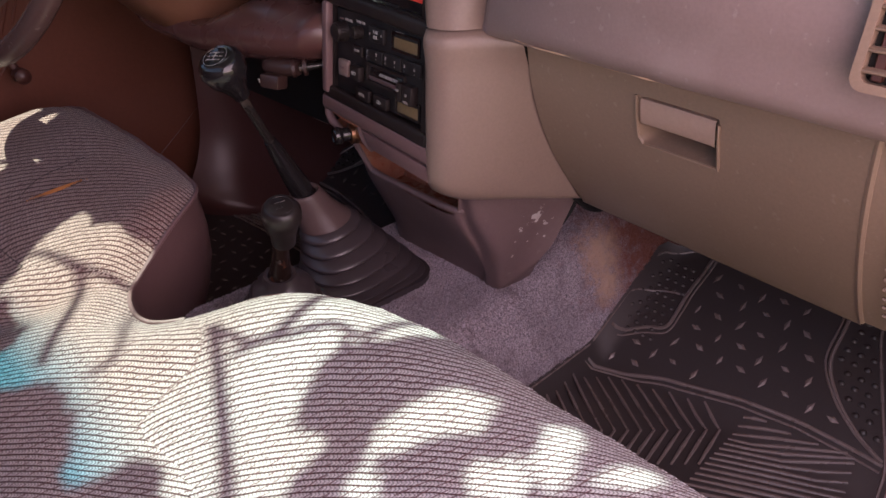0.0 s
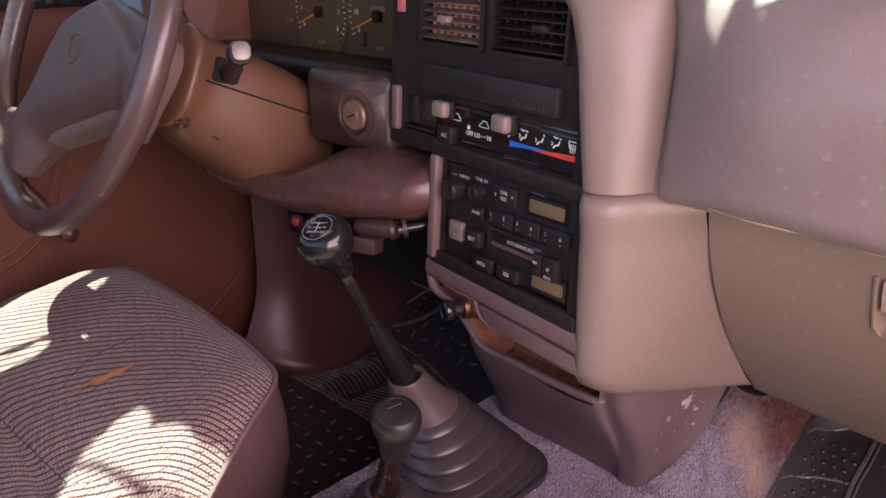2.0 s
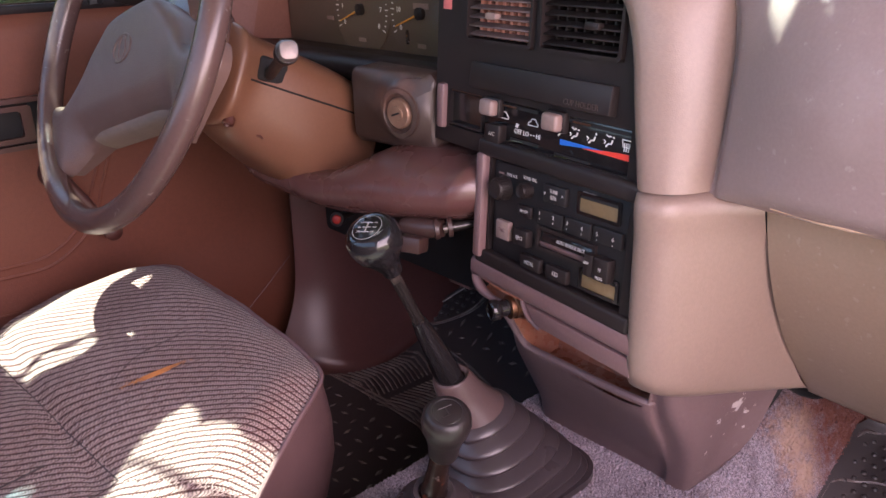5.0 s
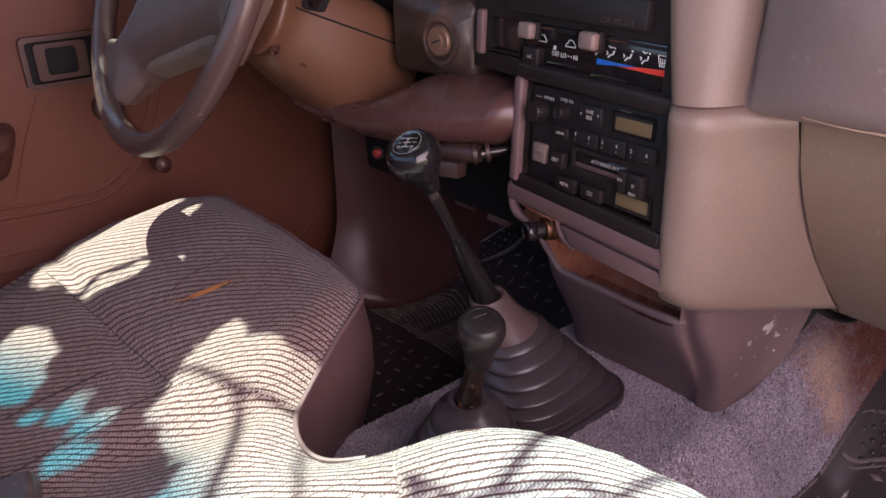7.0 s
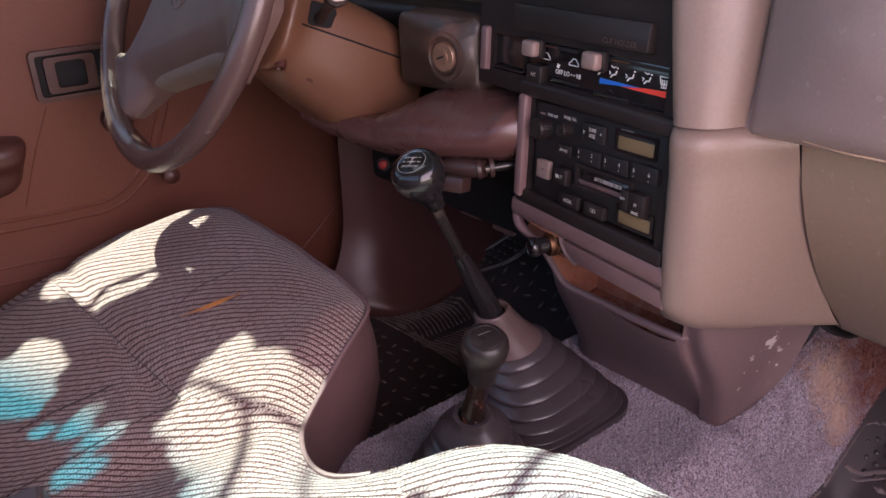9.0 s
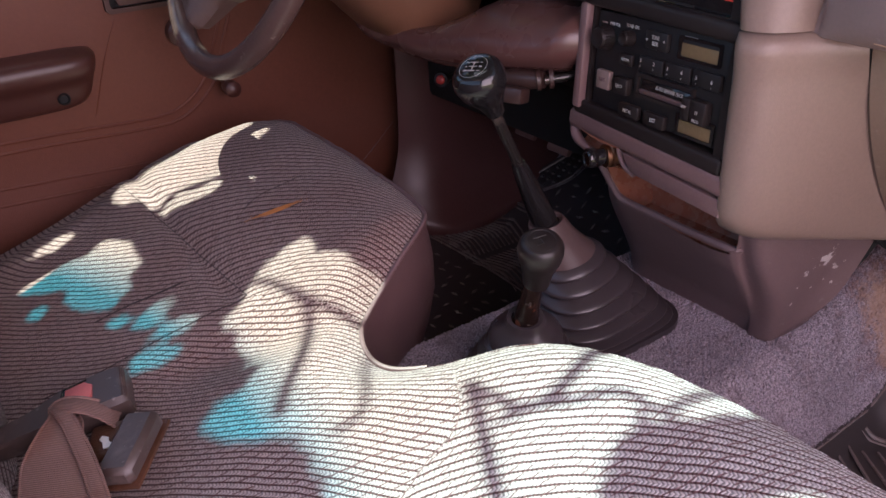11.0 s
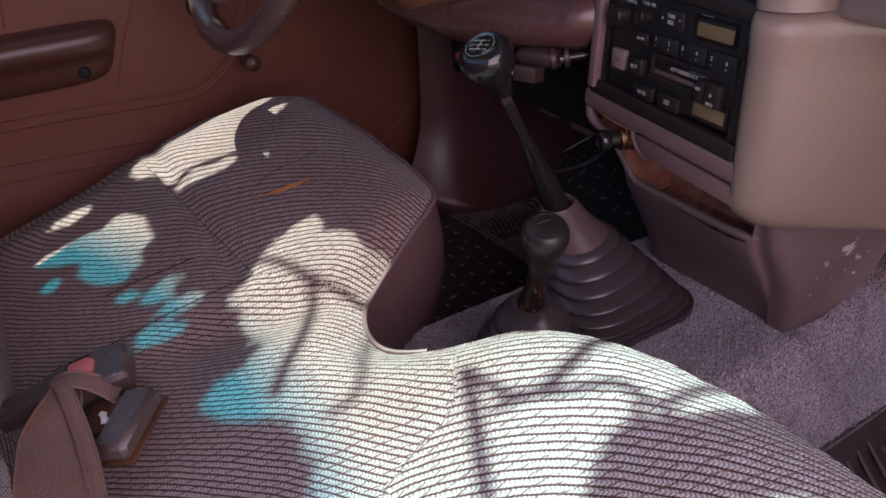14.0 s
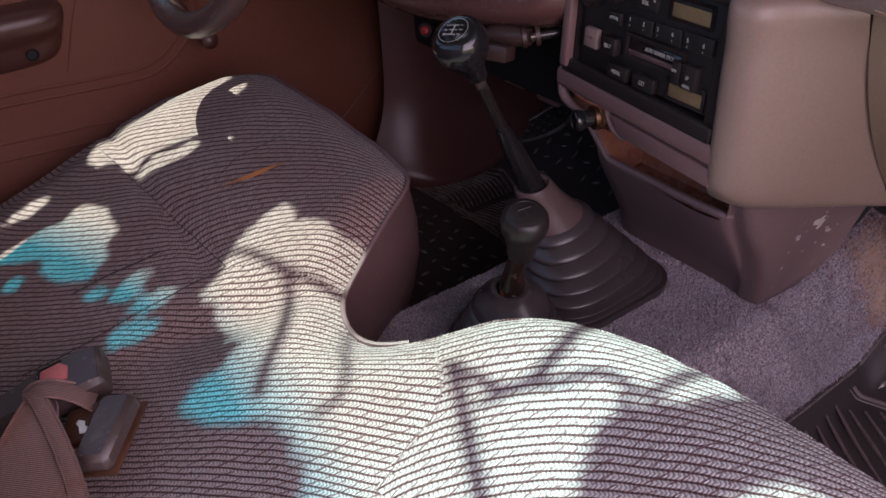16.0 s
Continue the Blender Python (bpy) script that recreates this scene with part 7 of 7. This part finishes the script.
            part("tread", b, RELIEF, mt, smooth=0)
    # studs on the two wings
    def stud(p, x, r):
        b = bmesh.new()
        lathe(b, Matrix.Translation(at(p, x, 0.0)), [(r, 0.0), (0.88 * r, 0.5 * r), (0.55 * r, 0.8 * r), (0.06 * r, 0.88 * r)], 8)
        part("stud", b, RUBBER, mt)

    for j in range(10):
        for i in range(6):
            p, x = 0.012 + 0.0115 * i + (0.0057 if j % 2 else 0.0), 0.786 + 0.0110 * j
            if inner(x) + 0.013 < p < 0.059 and x > 0.782 + 0.35 * (0.06 - p) * 0.3 and x < 0.90:
                stud(p, x, 0.0034)
    for j in range(11):
        for i in range(6):
            x = 0.797 + 0.0120 * j
            lo = float(np.interp(x, [w[1] for w in wing][::-1], [w[0] for w in wing][::-1]))
            p = outer(x) - 0.013 - 0.0150 * i - (0.0075 if j % 2 else 0.0)
            if p > lo + 0.008:
                stud(p, x, 0.0042)
    return mt


floor_mat(0.462, -1, 0.42, 1.02, "black moulded rubber mat with chevron bars and studs")
floor_mat(0.80, 1, 0.34, 1.00, "black moulded rubber mat in the driver's footwell", True)

# ---- seat belt buckles ----
bk = thing("seat_belt_buckle", (0.01, 0.745, 0.56), "dark plastic seat belt buckle with a faded red button", "seat belt", "seat belts")
d = Vector((0.105, -0.020, 0.020)).normalized()
BM_ = Matrix.Translation((0.034, 0.727, 0.580)) @ Matrix((d, Vector((0, 0, 1)).cross(d).normalized(), d.cross(Vector((0, 0, 1)).cross(d).normalized()))).transposed().to_4x4()
bm = bmesh.new()
rows = []
for x, w, h0, h1 in ((-0.098, 0.010, -0.008, 0.000), (-0.07, 0.013, -0.010, 0.005), (-0.045, 0.016, -0.011, 0.007), (-0.025, 0.022, -0.012, 0.009), (0.0, 0.0240, -0.012, 0.010), (0.020, 0.0240, -0.012, 0.009), (0.026, 0.0215, -0.010, 0.006)):
    rows.append([tuple(BM_ @ Vector((x, w * cx, (h1 if cz > 0 else h0) * abs(cz)))) for cx, cz in ((-1, -0.5), (-0.85, -1), (0.85, -1), (1, -0.5), (1, 0.5), (0.85, 1), (-0.85, 1), (-1, 0.5), (-1, -0.5))])
loft(bm, smooth_rows(rows, 1, 3))
bmesh.ops.remove_doubles(bm, verts=bm.verts, dist=0.00005)
bmesh.ops.holes_fill(bm, edges=[e for e in bm.edges if e.is_boundary], sides=0)
part("body", bm, BUCKLE, bk, smooth=35)
bm = bmesh.new()
prism(bm, BM_ @ pose(-0.010, 0.003, 0.0075), [(-0.010, -0.004), (-0.004, -0.0115), (0.011, -0.0105), (0.012, 0.004), (0.006, 0.0115), (-0.009, 0.0105)], 0.0042, 0.001)
part("release_button", bm, BUTTONRED, bk, "faded red release button")
bm = bmesh.new()
tube(bm, [tuple(BM_ @ Vector((-0.010 + 1.22 * x, 0.003 + 1.2 * y, 0.0088))) for x, y in ((0.006, 0.0125), (-0.009, 0.0115), (-0.0115, -0.004), (-0.005, -0.0135), (0.006, -0.0132))], 0.0018, 8)
part("button_rim", bm, GLOSS, bk, "dark rim round the button")
bm = bmesh.new()
tube(bm, [tuple(BM_ @ Vector((0.0225, y, 0.0072))) for y in (-0.019, -0.010, 0.0, 0.010, 0.019)], 0.0015, 8)
part("shell_ridge", bm, BUCKLE, bk)

b2 = thing("seat_belt_buckle", (0.02, 0.67, 0.56), "rust-edged belt buckle block lying with folded brown webbing", "seat belt", "seat belts")
e1 = Vector((0.62, 0.78, 0.10)).normalized()
e2 = Vector((0.78, -0.62, 0.16))
e2 = (e2 - e1 * e1.dot(e2)).normalized()
PM = Matrix.Translation((0.041, 0.655, 0.581)) @ Matrix((e1, -e2, (-e2).cross(e1) * -1)).transposed().to_4x4()
bm = bmesh.new()
rbox(bm, PM, 0.060, 0.028, 0.017, 0.0042, 1)
part("block", bm, BUCKLE, b2, "scratched dark block")
bm = bmesh.new()
rbox(bm, PM @ pose(0, -0.001, -0.008), 0.063, 0.031, 0.003, 0.001)
part("plate", bm, RUST, b2, "rusty edge plate")
bm = bmesh.new()
rbox(bm, PM @ pose(0.008, 0.024, -0.001, 0, 0, 12), 0.036, 0.026, 0.007, 0.003, 3)
part("latch", bm, RUST, b2, "rusty latch piece")
bm = bmesh.new()
prism(bm, PM @ pose(0.004, 0.0195, 0.0030, 0, 0, 40), [(-0.009, -0.002), (-0.004, -0.0035), (-0.001, -0.0015), (0.004, -0.003), (0.009, 0.0005), (0.0065, 0.0035), (0.001, 0.002), (-0.005, 0.0038)], 0.0010, 0.0003)
part("tag", bm, WHITE, b2, "torn pale tag")


def webbing(name, pts, wide, width, label):
    """A flat strap: middle line points, with the direction of its width at each."""
    bm = bmesh.new()
    mid = smooth_rows([pts], 6, 1)[0]
    span = np.interp(np.linspace(0, 1, len(mid)), np.linspace(0, 1, len(pts)), width) if isinstance(width, tuple) else [width] * len(mid)
    width = max(width) if isinstance(width, tuple) else width
    wd = smooth_rows([wide], 6, 1)[0]
    rows = []
    for s in np.linspace(-0.5, 0.5, 9):
        rows.append([tuple(np.array(p) + np.array(w) / np.linalg.norm(w) * (0.5 * width - k * (0.5 - s)) + np.array((0, 0, 0.0015 * math.cos(3 * s)))) for p, w, k in zip(mid, wd, span)])
    loft(bm, rows, thick=0.0016)
    strap = part(name, bm, BELT, b2, label)
    for edge in (rows[0], rows[-1]):
        bm = bmesh.new()
        tube(bm, edge, 0.0013, 6)
        part("selvedge", bm, BELT, strap)
    return strap


webbing("webbing", [(0.0012, 0.722, 0.584), (0.0005, 0.717, 0.593), (-0.003, 0.703, 0.599), (-0.008, 0.682, 0.598), (-0.0125, 0.655, 0.593), (-0.0155, 0.607, 0.590), (-0.020, 0.55, 0.580), (-0.030, 0.50, 0.566)],
        [(0.12, 0.8, -0.55), (0.15, 0.8, -0.5), (0.55, 0.40, -0.35), (0.82, -0.25, -0.10), (0.85, -0.50, 0.0), (0.85, -0.53, 0.03), (0.86, -0.5, 0.05), (0.9, -0.4, 0.05)], (0.022, 0.020, 0.020, 0.030, 0.042, 0.050, 0.050, 0.050), "brown folded belt webbing")
webbing("webbing", [(0.000, 0.716, 0.592), (0.009, 0.712, 0.597), (0.020, 0.706, 0.597), (0.032, 0.699, 0.591), (0.043, 0.692, 0.580)],
        [(0.1, 0.9, -0.3), (0.1, 1.0, -0.15), (0.2, 1.0, -0.1), (0.3, 0.95, -0.1), (0.4, 0.9, -0.1)], 0.022, "brown folded belt webbing")
webbing("webbing", [(0.006, 0.712, 0.5965), (0.009, 0.694, 0.5995), (0.0105, 0.672, 0.5985), (0.0115, 0.640, 0.5955), (0.0105, 0.605, 0.592), (0.007, 0.565, 0.5845)],
        [(0.9, 0.3, -0.3), (0.95, 0.0, -0.25), (0.97, -0.15, -0.2), (0.97, -0.2, -0.15), (0.95, -0.3, -0.1), (0.9, -0.4, -0.1)], 0.010, "brown folded belt webbing")


# ---- trees outside ----
# Unseen crown added over the cab; its gaps are cut to shape the sun on the seat.
KX, KY = SUN.x / SUN.z, SUN.y / SUN.z
REF = 0.60


def down(p):
    """Where the sun through p would fall at seat height."""
    return p[0] - KX * (p[2] - REF), p[1] - KY * (p[2] - REF)


# openings left in the added foliage to shape the sunlit patches at seat height: those in the low, near twigs are sharp,
# those in the high ones soft
GAP_FAR = [(0.157, 1.151), (0.179, 1.205), (0.206, 1.207), (0.232, 1.204), (0.274, 1.193), (0.331, 1.146), (0.348, 1.102), (0.347, 1.084), (0.338, 1.080), (0.325, 1.076), (0.303, 1.036), (0.296, 1.039), (0.286, 1.063), (0.281, 1.085), (0.276, 1.105), (0.271, 1.113), (0.257, 1.109), (0.257, 1.095), (0.269, 1.073), (0.279, 1.047), (0.288, 1.024), (0.277, 1.031), (0.258, 1.042), (0.231, 1.056), (0.209, 1.063), (0.193, 1.065), (0.179, 1.056), (0.177, 1.066), (0.181, 1.091), (0.174, 1.095), (0.156, 1.102), (0.152, 1.126)]
GAP_BLUE = [(0.011, 1.032), (0.030, 1.038), (0.058, 1.031), (0.072, 1.031), (0.084, 1.020), (0.107, 1.039), (0.119, 1.029), (0.126, 0.998), (0.128, 0.969), (0.126, 0.951), (0.110, 0.935), (0.098, 0.916), (0.090, 0.911), (0.074, 0.912), (0.056, 0.934), (0.050, 0.952), (0.056, 0.966), (0.054, 0.989), (0.032, 1.006)]
GAP_SMALL = [
    [(0.181, 1.034), (0.211, 1.022), (0.237, 1.016), (0.250, 1.018), (0.244, 1.026), (0.214, 1.032), (0.192, 1.038)], [(0.273, 1.004), (0.278, 0.999), (0.278, 0.977), (0.273, 0.976), (0.271, 0.990)],
    [(0.339, 0.847), (0.344, 0.841), (0.345, 0.819), (0.342, 0.785), (0.345, 0.765), (0.336, 0.770), (0.336, 0.796), (0.337, 0.822)], [(0.038, 1.100), (0.063, 1.103), (0.087, 1.103), (0.081, 1.092), (0.053, 1.091)],
    [(0.011, 0.978), (0.019, 0.982), (0.030, 0.972), (0.025, 0.961), (0.019, 0.960)], [(0.068, 0.885), (0.090, 0.868), (0.084, 0.859), (0.071, 0.872)],
    [(0.088, 0.847), (0.100, 0.861), (0.120, 0.865), (0.140, 0.855), (0.128, 0.848), (0.110, 0.836), (0.097, 0.836)],
]
GAP_LOW = [[(0.100, 0.816), (0.114, 0.819), (0.131, 0.816), (0.140, 0.805), (0.125, 0.799), (0.111, 0.799), (0.101, 0.808)], [(0.052, 0.809), (0.066, 0.799), (0.084, 0.798), (0.112, 0.784), (0.107, 0.778), (0.090, 0.780), (0.069, 0.788), (0.055, 0.797)]]
GAP_MAIN = [(0.302, 0.700), (0.273, 0.737), (0.274, 0.742), (0.277, 0.756), (0.274, 0.775), (0.261, 0.782), (0.252, 0.788), (0.266, 0.808), (0.272, 0.818), (0.251, 0.826), (0.237, 0.823), (0.214, 0.810), (0.201, 0.807), (0.189, 0.795), (0.169, 0.784), (0.153, 0.781), (0.158, 0.771), (0.165, 0.764), (0.160, 0.752), (0.156, 0.736), (0.163, 0.696), (0.144, 0.679), (0.129, 0.676), (0.119, 0.675), (0.098, 0.671), (0.094, 0.657), (0.102, 0.635), (0.115, 0.621), (0.125, 0.608)]
GAP_MAIN += [(0.146, 0.592), (0.147, 0.573), (0.144, 0.545), (0.133, 0.529), (0.126, 0.510), (0.111, 0.507), (0.096, 0.503), (0.083, 0.505), (0.093, 0.493), (0.116, 0.488), (0.137, 0.483), (0.152, 0.476), (0.162, 0.460), (0.165, 0.447), (0.154, 0.433), (0.145, 0.424), (0.200, 0.350), (0.218, 0.361), (0.237, 0.358), (0.248, 0.362), (0.240, 0.376), (0.232, 0.392), (0.242, 0.399), (0.259, 0.411), (0.275, 0.417), (0.296, 0.425), (0.314, 0.431), (0.336, 0.422), (0.344, 0.395), (0.390, 0.388), (0.406, 0.420), (0.390, 0.500), (0.349, 0.548), (0.292, 0.620)]
GAP_NEAR = [
    [(0.262, 0.327), (0.277, 0.334), (0.292, 0.332), (0.311, 0.328), (0.332, 0.319), (0.352, 0.302), (0.355, 0.290), (0.337, 0.278), (0.322, 0.280), (0.306, 0.293), (0.288, 0.304), (0.272, 0.311), (0.261, 0.322)],
    [(0.325, 0.224), (0.340, 0.234), (0.362, 0.244), (0.394, 0.253), (0.393, 0.243), (0.345, 0.209), (0.327, 0.202), (0.317, 0.206), (0.316, 0.214)],
    [(0.267, 0.262), (0.279, 0.263), (0.299, 0.255), (0.316, 0.243), (0.316, 0.228), (0.306, 0.219), (0.300, 0.221)],
    [(0.343, 0.189), (0.367, 0.184), (0.385, 0.178), (0.380, 0.168), (0.365, 0.165), (0.334, 0.183)], [(0.225, 0.318), (0.238, 0.322), (0.252, 0.302), (0.246, 0.290)],
]
GAP_DASH = [
    [(0.530, 0.346), (0.552, 0.350), (0.672, 0.353), (0.672, 0.334), (0.552, 0.330), (0.531, 0.336)],
    [(0.546, 0.296), (0.544, 0.281), (0.548, 0.246), (0.557, 0.196), (0.567, 0.136), (0.692, 0.136), (0.692, 0.301)], [(0.532, 0.314), (0.552, 0.316), (0.552, 0.304), (0.534, 0.304)],
]
CELL = 0.002
_gx, _gy = np.meshgrid(-0.3 + CELL * np.arange(700), -0.4 + CELL * np.arange(1000), indexing="ij")


def widened(poly, k):
    cx, cy = sum(p[0] for p in poly) / len(poly), sum(p[1] for p in poly) / len(poly)
    return [(cx + k * (x - cx), cy + k * (y - cy)) for x, y in poly]


def filled(polys):
    """Cells of the plan that lie inside any of the outlines."""
    out = np.zeros(_gx.shape, bool)
    for poly in polys:
        inside = np.zeros(_gx.shape, bool)
        for (x1, y1), (x2, y2) in zip(poly, poly[1:] + poly[:1]):
            if y1 != y2:
                inside ^= ((y1 > _gy) != (y2 > _gy)) & (_gx < (x2 - x1) * (_gy - y1) / (y2 - y1) + x1)
        out |= inside
    return out


def grown(mask, cells):
    for _ in range(cells):
        m = mask.copy()
        for axis in (0, 1):
            m |= np.roll(mask, 1, axis) | np.roll(mask, -1, axis)
        mask = m
    return mask


SHARP = grown(filled([GAP_FAR] + GAP_SMALL[:4]), 2) | filled([GAP_BLUE] + GAP_SMALL[4:] + GAP_LOW + GAP_DASH)
# gaps closed over the wheel, so added leaves keep sun off hub and rim
_rim = [filled([[down(WS @ Vector((r * math.cos(k * 0.0873), r * math.sin(k * 0.0873), 0))) for k in range(72)]]) for r in (R1 + 0.014, R1 - 0.014)]
SHARP &= ~(grown(filled([[down(WP @ Vector((x, y, 0))) for x, y in outl]]), 3) | (_rim[0] & ~_rim[1]))
SOFT = filled([GAP_MAIN] + [widened(p, 0.93) for p in GAP_NEAR])
LOW_OPEN = SHARP | SOFT | (grown(SOFT, 5) & (_gy < 0.70))
HIGH_OPEN = SOFT | (_gy > 0.71) | grown(SHARP, 12)


def in_gap(x, y, mask):
    i, j = int((x + 0.3) / CELL + 0.5), int((y + 0.4) / CELL + 0.5)
    return 0 <= i < 700 and 0 <= j < 1000 and bool(mask[i, j])


def crown(name, seed, n, place, size, open_mask, mat=LEAF):
    r = np.random.default_rng(seed)
    vs_, fs_ = [], []
    tries = 0
    while len(fs_) < 2 * n and tries < n * 6:
        tries += 1
        p = Vector(place(r))
        s = size * r.uniform(0.6, 1.2)
        d1 = Vector(r.normal(0, 1, 3))
        d1.z *= 0.4
        d1.normalize()
        d2 = d1.cross(Vector((r.normal(0, 0.4), r.normal(0, 0.4), 1))).normalized()
        pts = [p - d1 * s, p + d2 * s * 0.42 - d1 * 0.1 * s, p + d1 * s, p - d2 * s * 0.42 - d1 * 0.1 * s]
        if open_mask is not None:
            q = [down(v) for v in pts + [(pts[0] + p) / 2, (pts[1] + p) / 2, (pts[2] + p) / 2, (pts[3] + p) / 2, (pts[0] + pts[1]) / 2, (pts[1] + pts[2]) / 2, (pts[2] + pts[3]) / 2, (pts[3] + pts[0]) / 2, p]]
            if any(in_gap(*v, open_mask) for v in q):
                continue
        k = len(vs_)
        vs_ += [tuple(v) for v in pts]
        fs_ += [(k, k + 1, k + 2), (k, k + 2, k + 3)]
    m = bpy.data.meshes.new(name)
    m.from_pydata(vs_, [], fs_)
    m.materials.append(mat)
    return m


tree = thing("tree", (3.4, 1.9, -0.38), "unseen leafy tree added over the cab to shape sun and shade", "tree")
bm = bmesh.new()
tube(bm, [(3.4, 1.9, -0.4), (3.35, 1.85, 0.8), (3.2, 1.7, 1.9), (2.9, 1.5, 2.8)], [0.22, 0.17, 0.15, 0.11], 12)
part("trunk", bm, BARK, tree)
LOW, HIGH = 0.90, 1.40


def lifted(x, y, h=HIGH):
    return Vector((x + KX * h, y + KY * h, REF + h))


# limbs: points, then the radius at both ends; thin ones are laid to cast dark lines on the seat
limbs = [([(2.9, 1.5, 2.8), (2.2, 1.2, 2.7), (1.3, 1.1, 2.5), lifted(0.47, 0.58), lifted(0.41, 0.54)], 0.045, 0.012),
         ([lifted(0.41, 0.54), lifted(0.336, 0.491), lifted(0.294, 0.479), lifted(0.271, 0.488), lifted(0.263, 0.51), lifted(0.257, 0.535)], 0.007, 0.005),
         ([lifted(0.263, 0.535), lifted(0.256, 0.529), lifted(0.246, 0.507), lifted(0.222, 0.464), lifted(0.201, 0.426), lifted(0.176, 0.384), lifted(0.14, 0.33)], 0.0055, 0.0075),
         ([lifted(0.42, 0.43), lifted(0.336, 0.411), lifted(0.326, 0.443), lifted(0.296, 0.466), lifted(0.278, 0.482), lifted(0.25, 0.492)], 0.006, 0.004),
         ([lifted(0.190, 0.815), lifted(0.207, 0.797), lifted(0.218, 0.765), lifted(0.222, 0.74), lifted(0.211, 0.718), lifted(0.183, 0.669), lifted(0.158, 0.645), lifted(0.139, 0.621)], 0.0045, 0.006),
         ([lifted(0.30, 0.66), lifted(0.262, 0.690), lifted(0.251, 0.700), lifted(0.242, 0.717), lifted(0.232, 0.731), lifted(0.218, 0.765)], 0.006, 0.0045),
         ([lifted(0.33, 0.70), lifted(0.239, 0.66), lifted(0.199, 0.587), lifted(0.181, 0.57), lifted(0.160, 0.572)], 0.003, 0.0035),
         ([(2.9, 1.5, 2.8), (2.6, 1.9, 3.4), (1.9, 2.2, 3.9)], 0.045, 0.008), ([(3.2, 1.7, 1.9), (3.9, 1.2, 3.0), (4.3, 0.8, 3.7)], 0.045, 0.008)]
for pts, ra, rb in limbs:
    bm = bmesh.new()
    line = smooth_rows([[tuple(p) for p in pts]], 4, 1)[0]
    tube(bm, line, np.linspace(ra, rb, len(line)).tolist(), 7)
    part("limb", bm, BARK, tree)


def low_twigs(r):
    return lifted(r.uniform(-0.12, 0.68), r.uniform(-0.30, 1.40), LOW + r.normal(0, 0.025))


def high_twigs(r):
    return lifted(r.uniform(-0.12, 0.68), r.uniform(-0.30, 0.76), HIGH + r.normal(0, 0.06))


def wide(r):
    a, b = r.normal(0, 1, 2)
    return (2.3 + 1.0 * a, 1.0 + 1.3 * b, 3.6 + 0.45 * r.normal())


for m in (crown("foliage", 4, 6000, low_twigs, 0.040, LOW_OPEN), crown("foliage", 5, 20000, low_twigs, 0.020, LOW_OPEN), crown("foliage", 7, 34000, low_twigs, 0.010, LOW_OPEN),
          crown("foliage", 14, 5000, high_twigs, 0.040, HIGH_OPEN), crown("foliage", 15, 26000, high_twigs, 0.015, HIGH_OPEN), crown("foliage", 6, 9000, wide, 0.07, LOW_OPEN & HIGH_OPEN | SHARP)):
    o = new("foliage", m)
    o.parent = tree
    o.matrix_parent_inverse = Matrix.Translation(tree.location).inverted()

# hedge beyond the driver's window
hedge = thing("hedge", (2.5, 7.0, -0.38), "sunlit green and yellow shrubs beyond the yard", "hedge", kind="stuff")


def shrubs(r):
    return (r.uniform(-6, 12), 7.0 + r.normal(0, 0.5), r.uniform(-0.35, 3.2))


# dark backing added inside the hedge to close off sky between leaves
bm = bmesh.new()
loft(bm, smooth_rows([[(x, 8.2 + 0.5 * noise.noise(Vector((x, z, 3.0))), z) for x in np.linspace(-9, 16, 60)] for z in (-0.4, 0.6, 1.6, 2.6, 3.4)], 2, 1), thick=0.3)
part("thicket", bm, LEAF, hedge)
o = new("foliage", crown("foliage", 9, 45000, shrubs, 0.10, None, HEDGE))
o.parent = hedge
o.matrix_parent_inverse = Matrix.Translation(hedge.location).inverted()
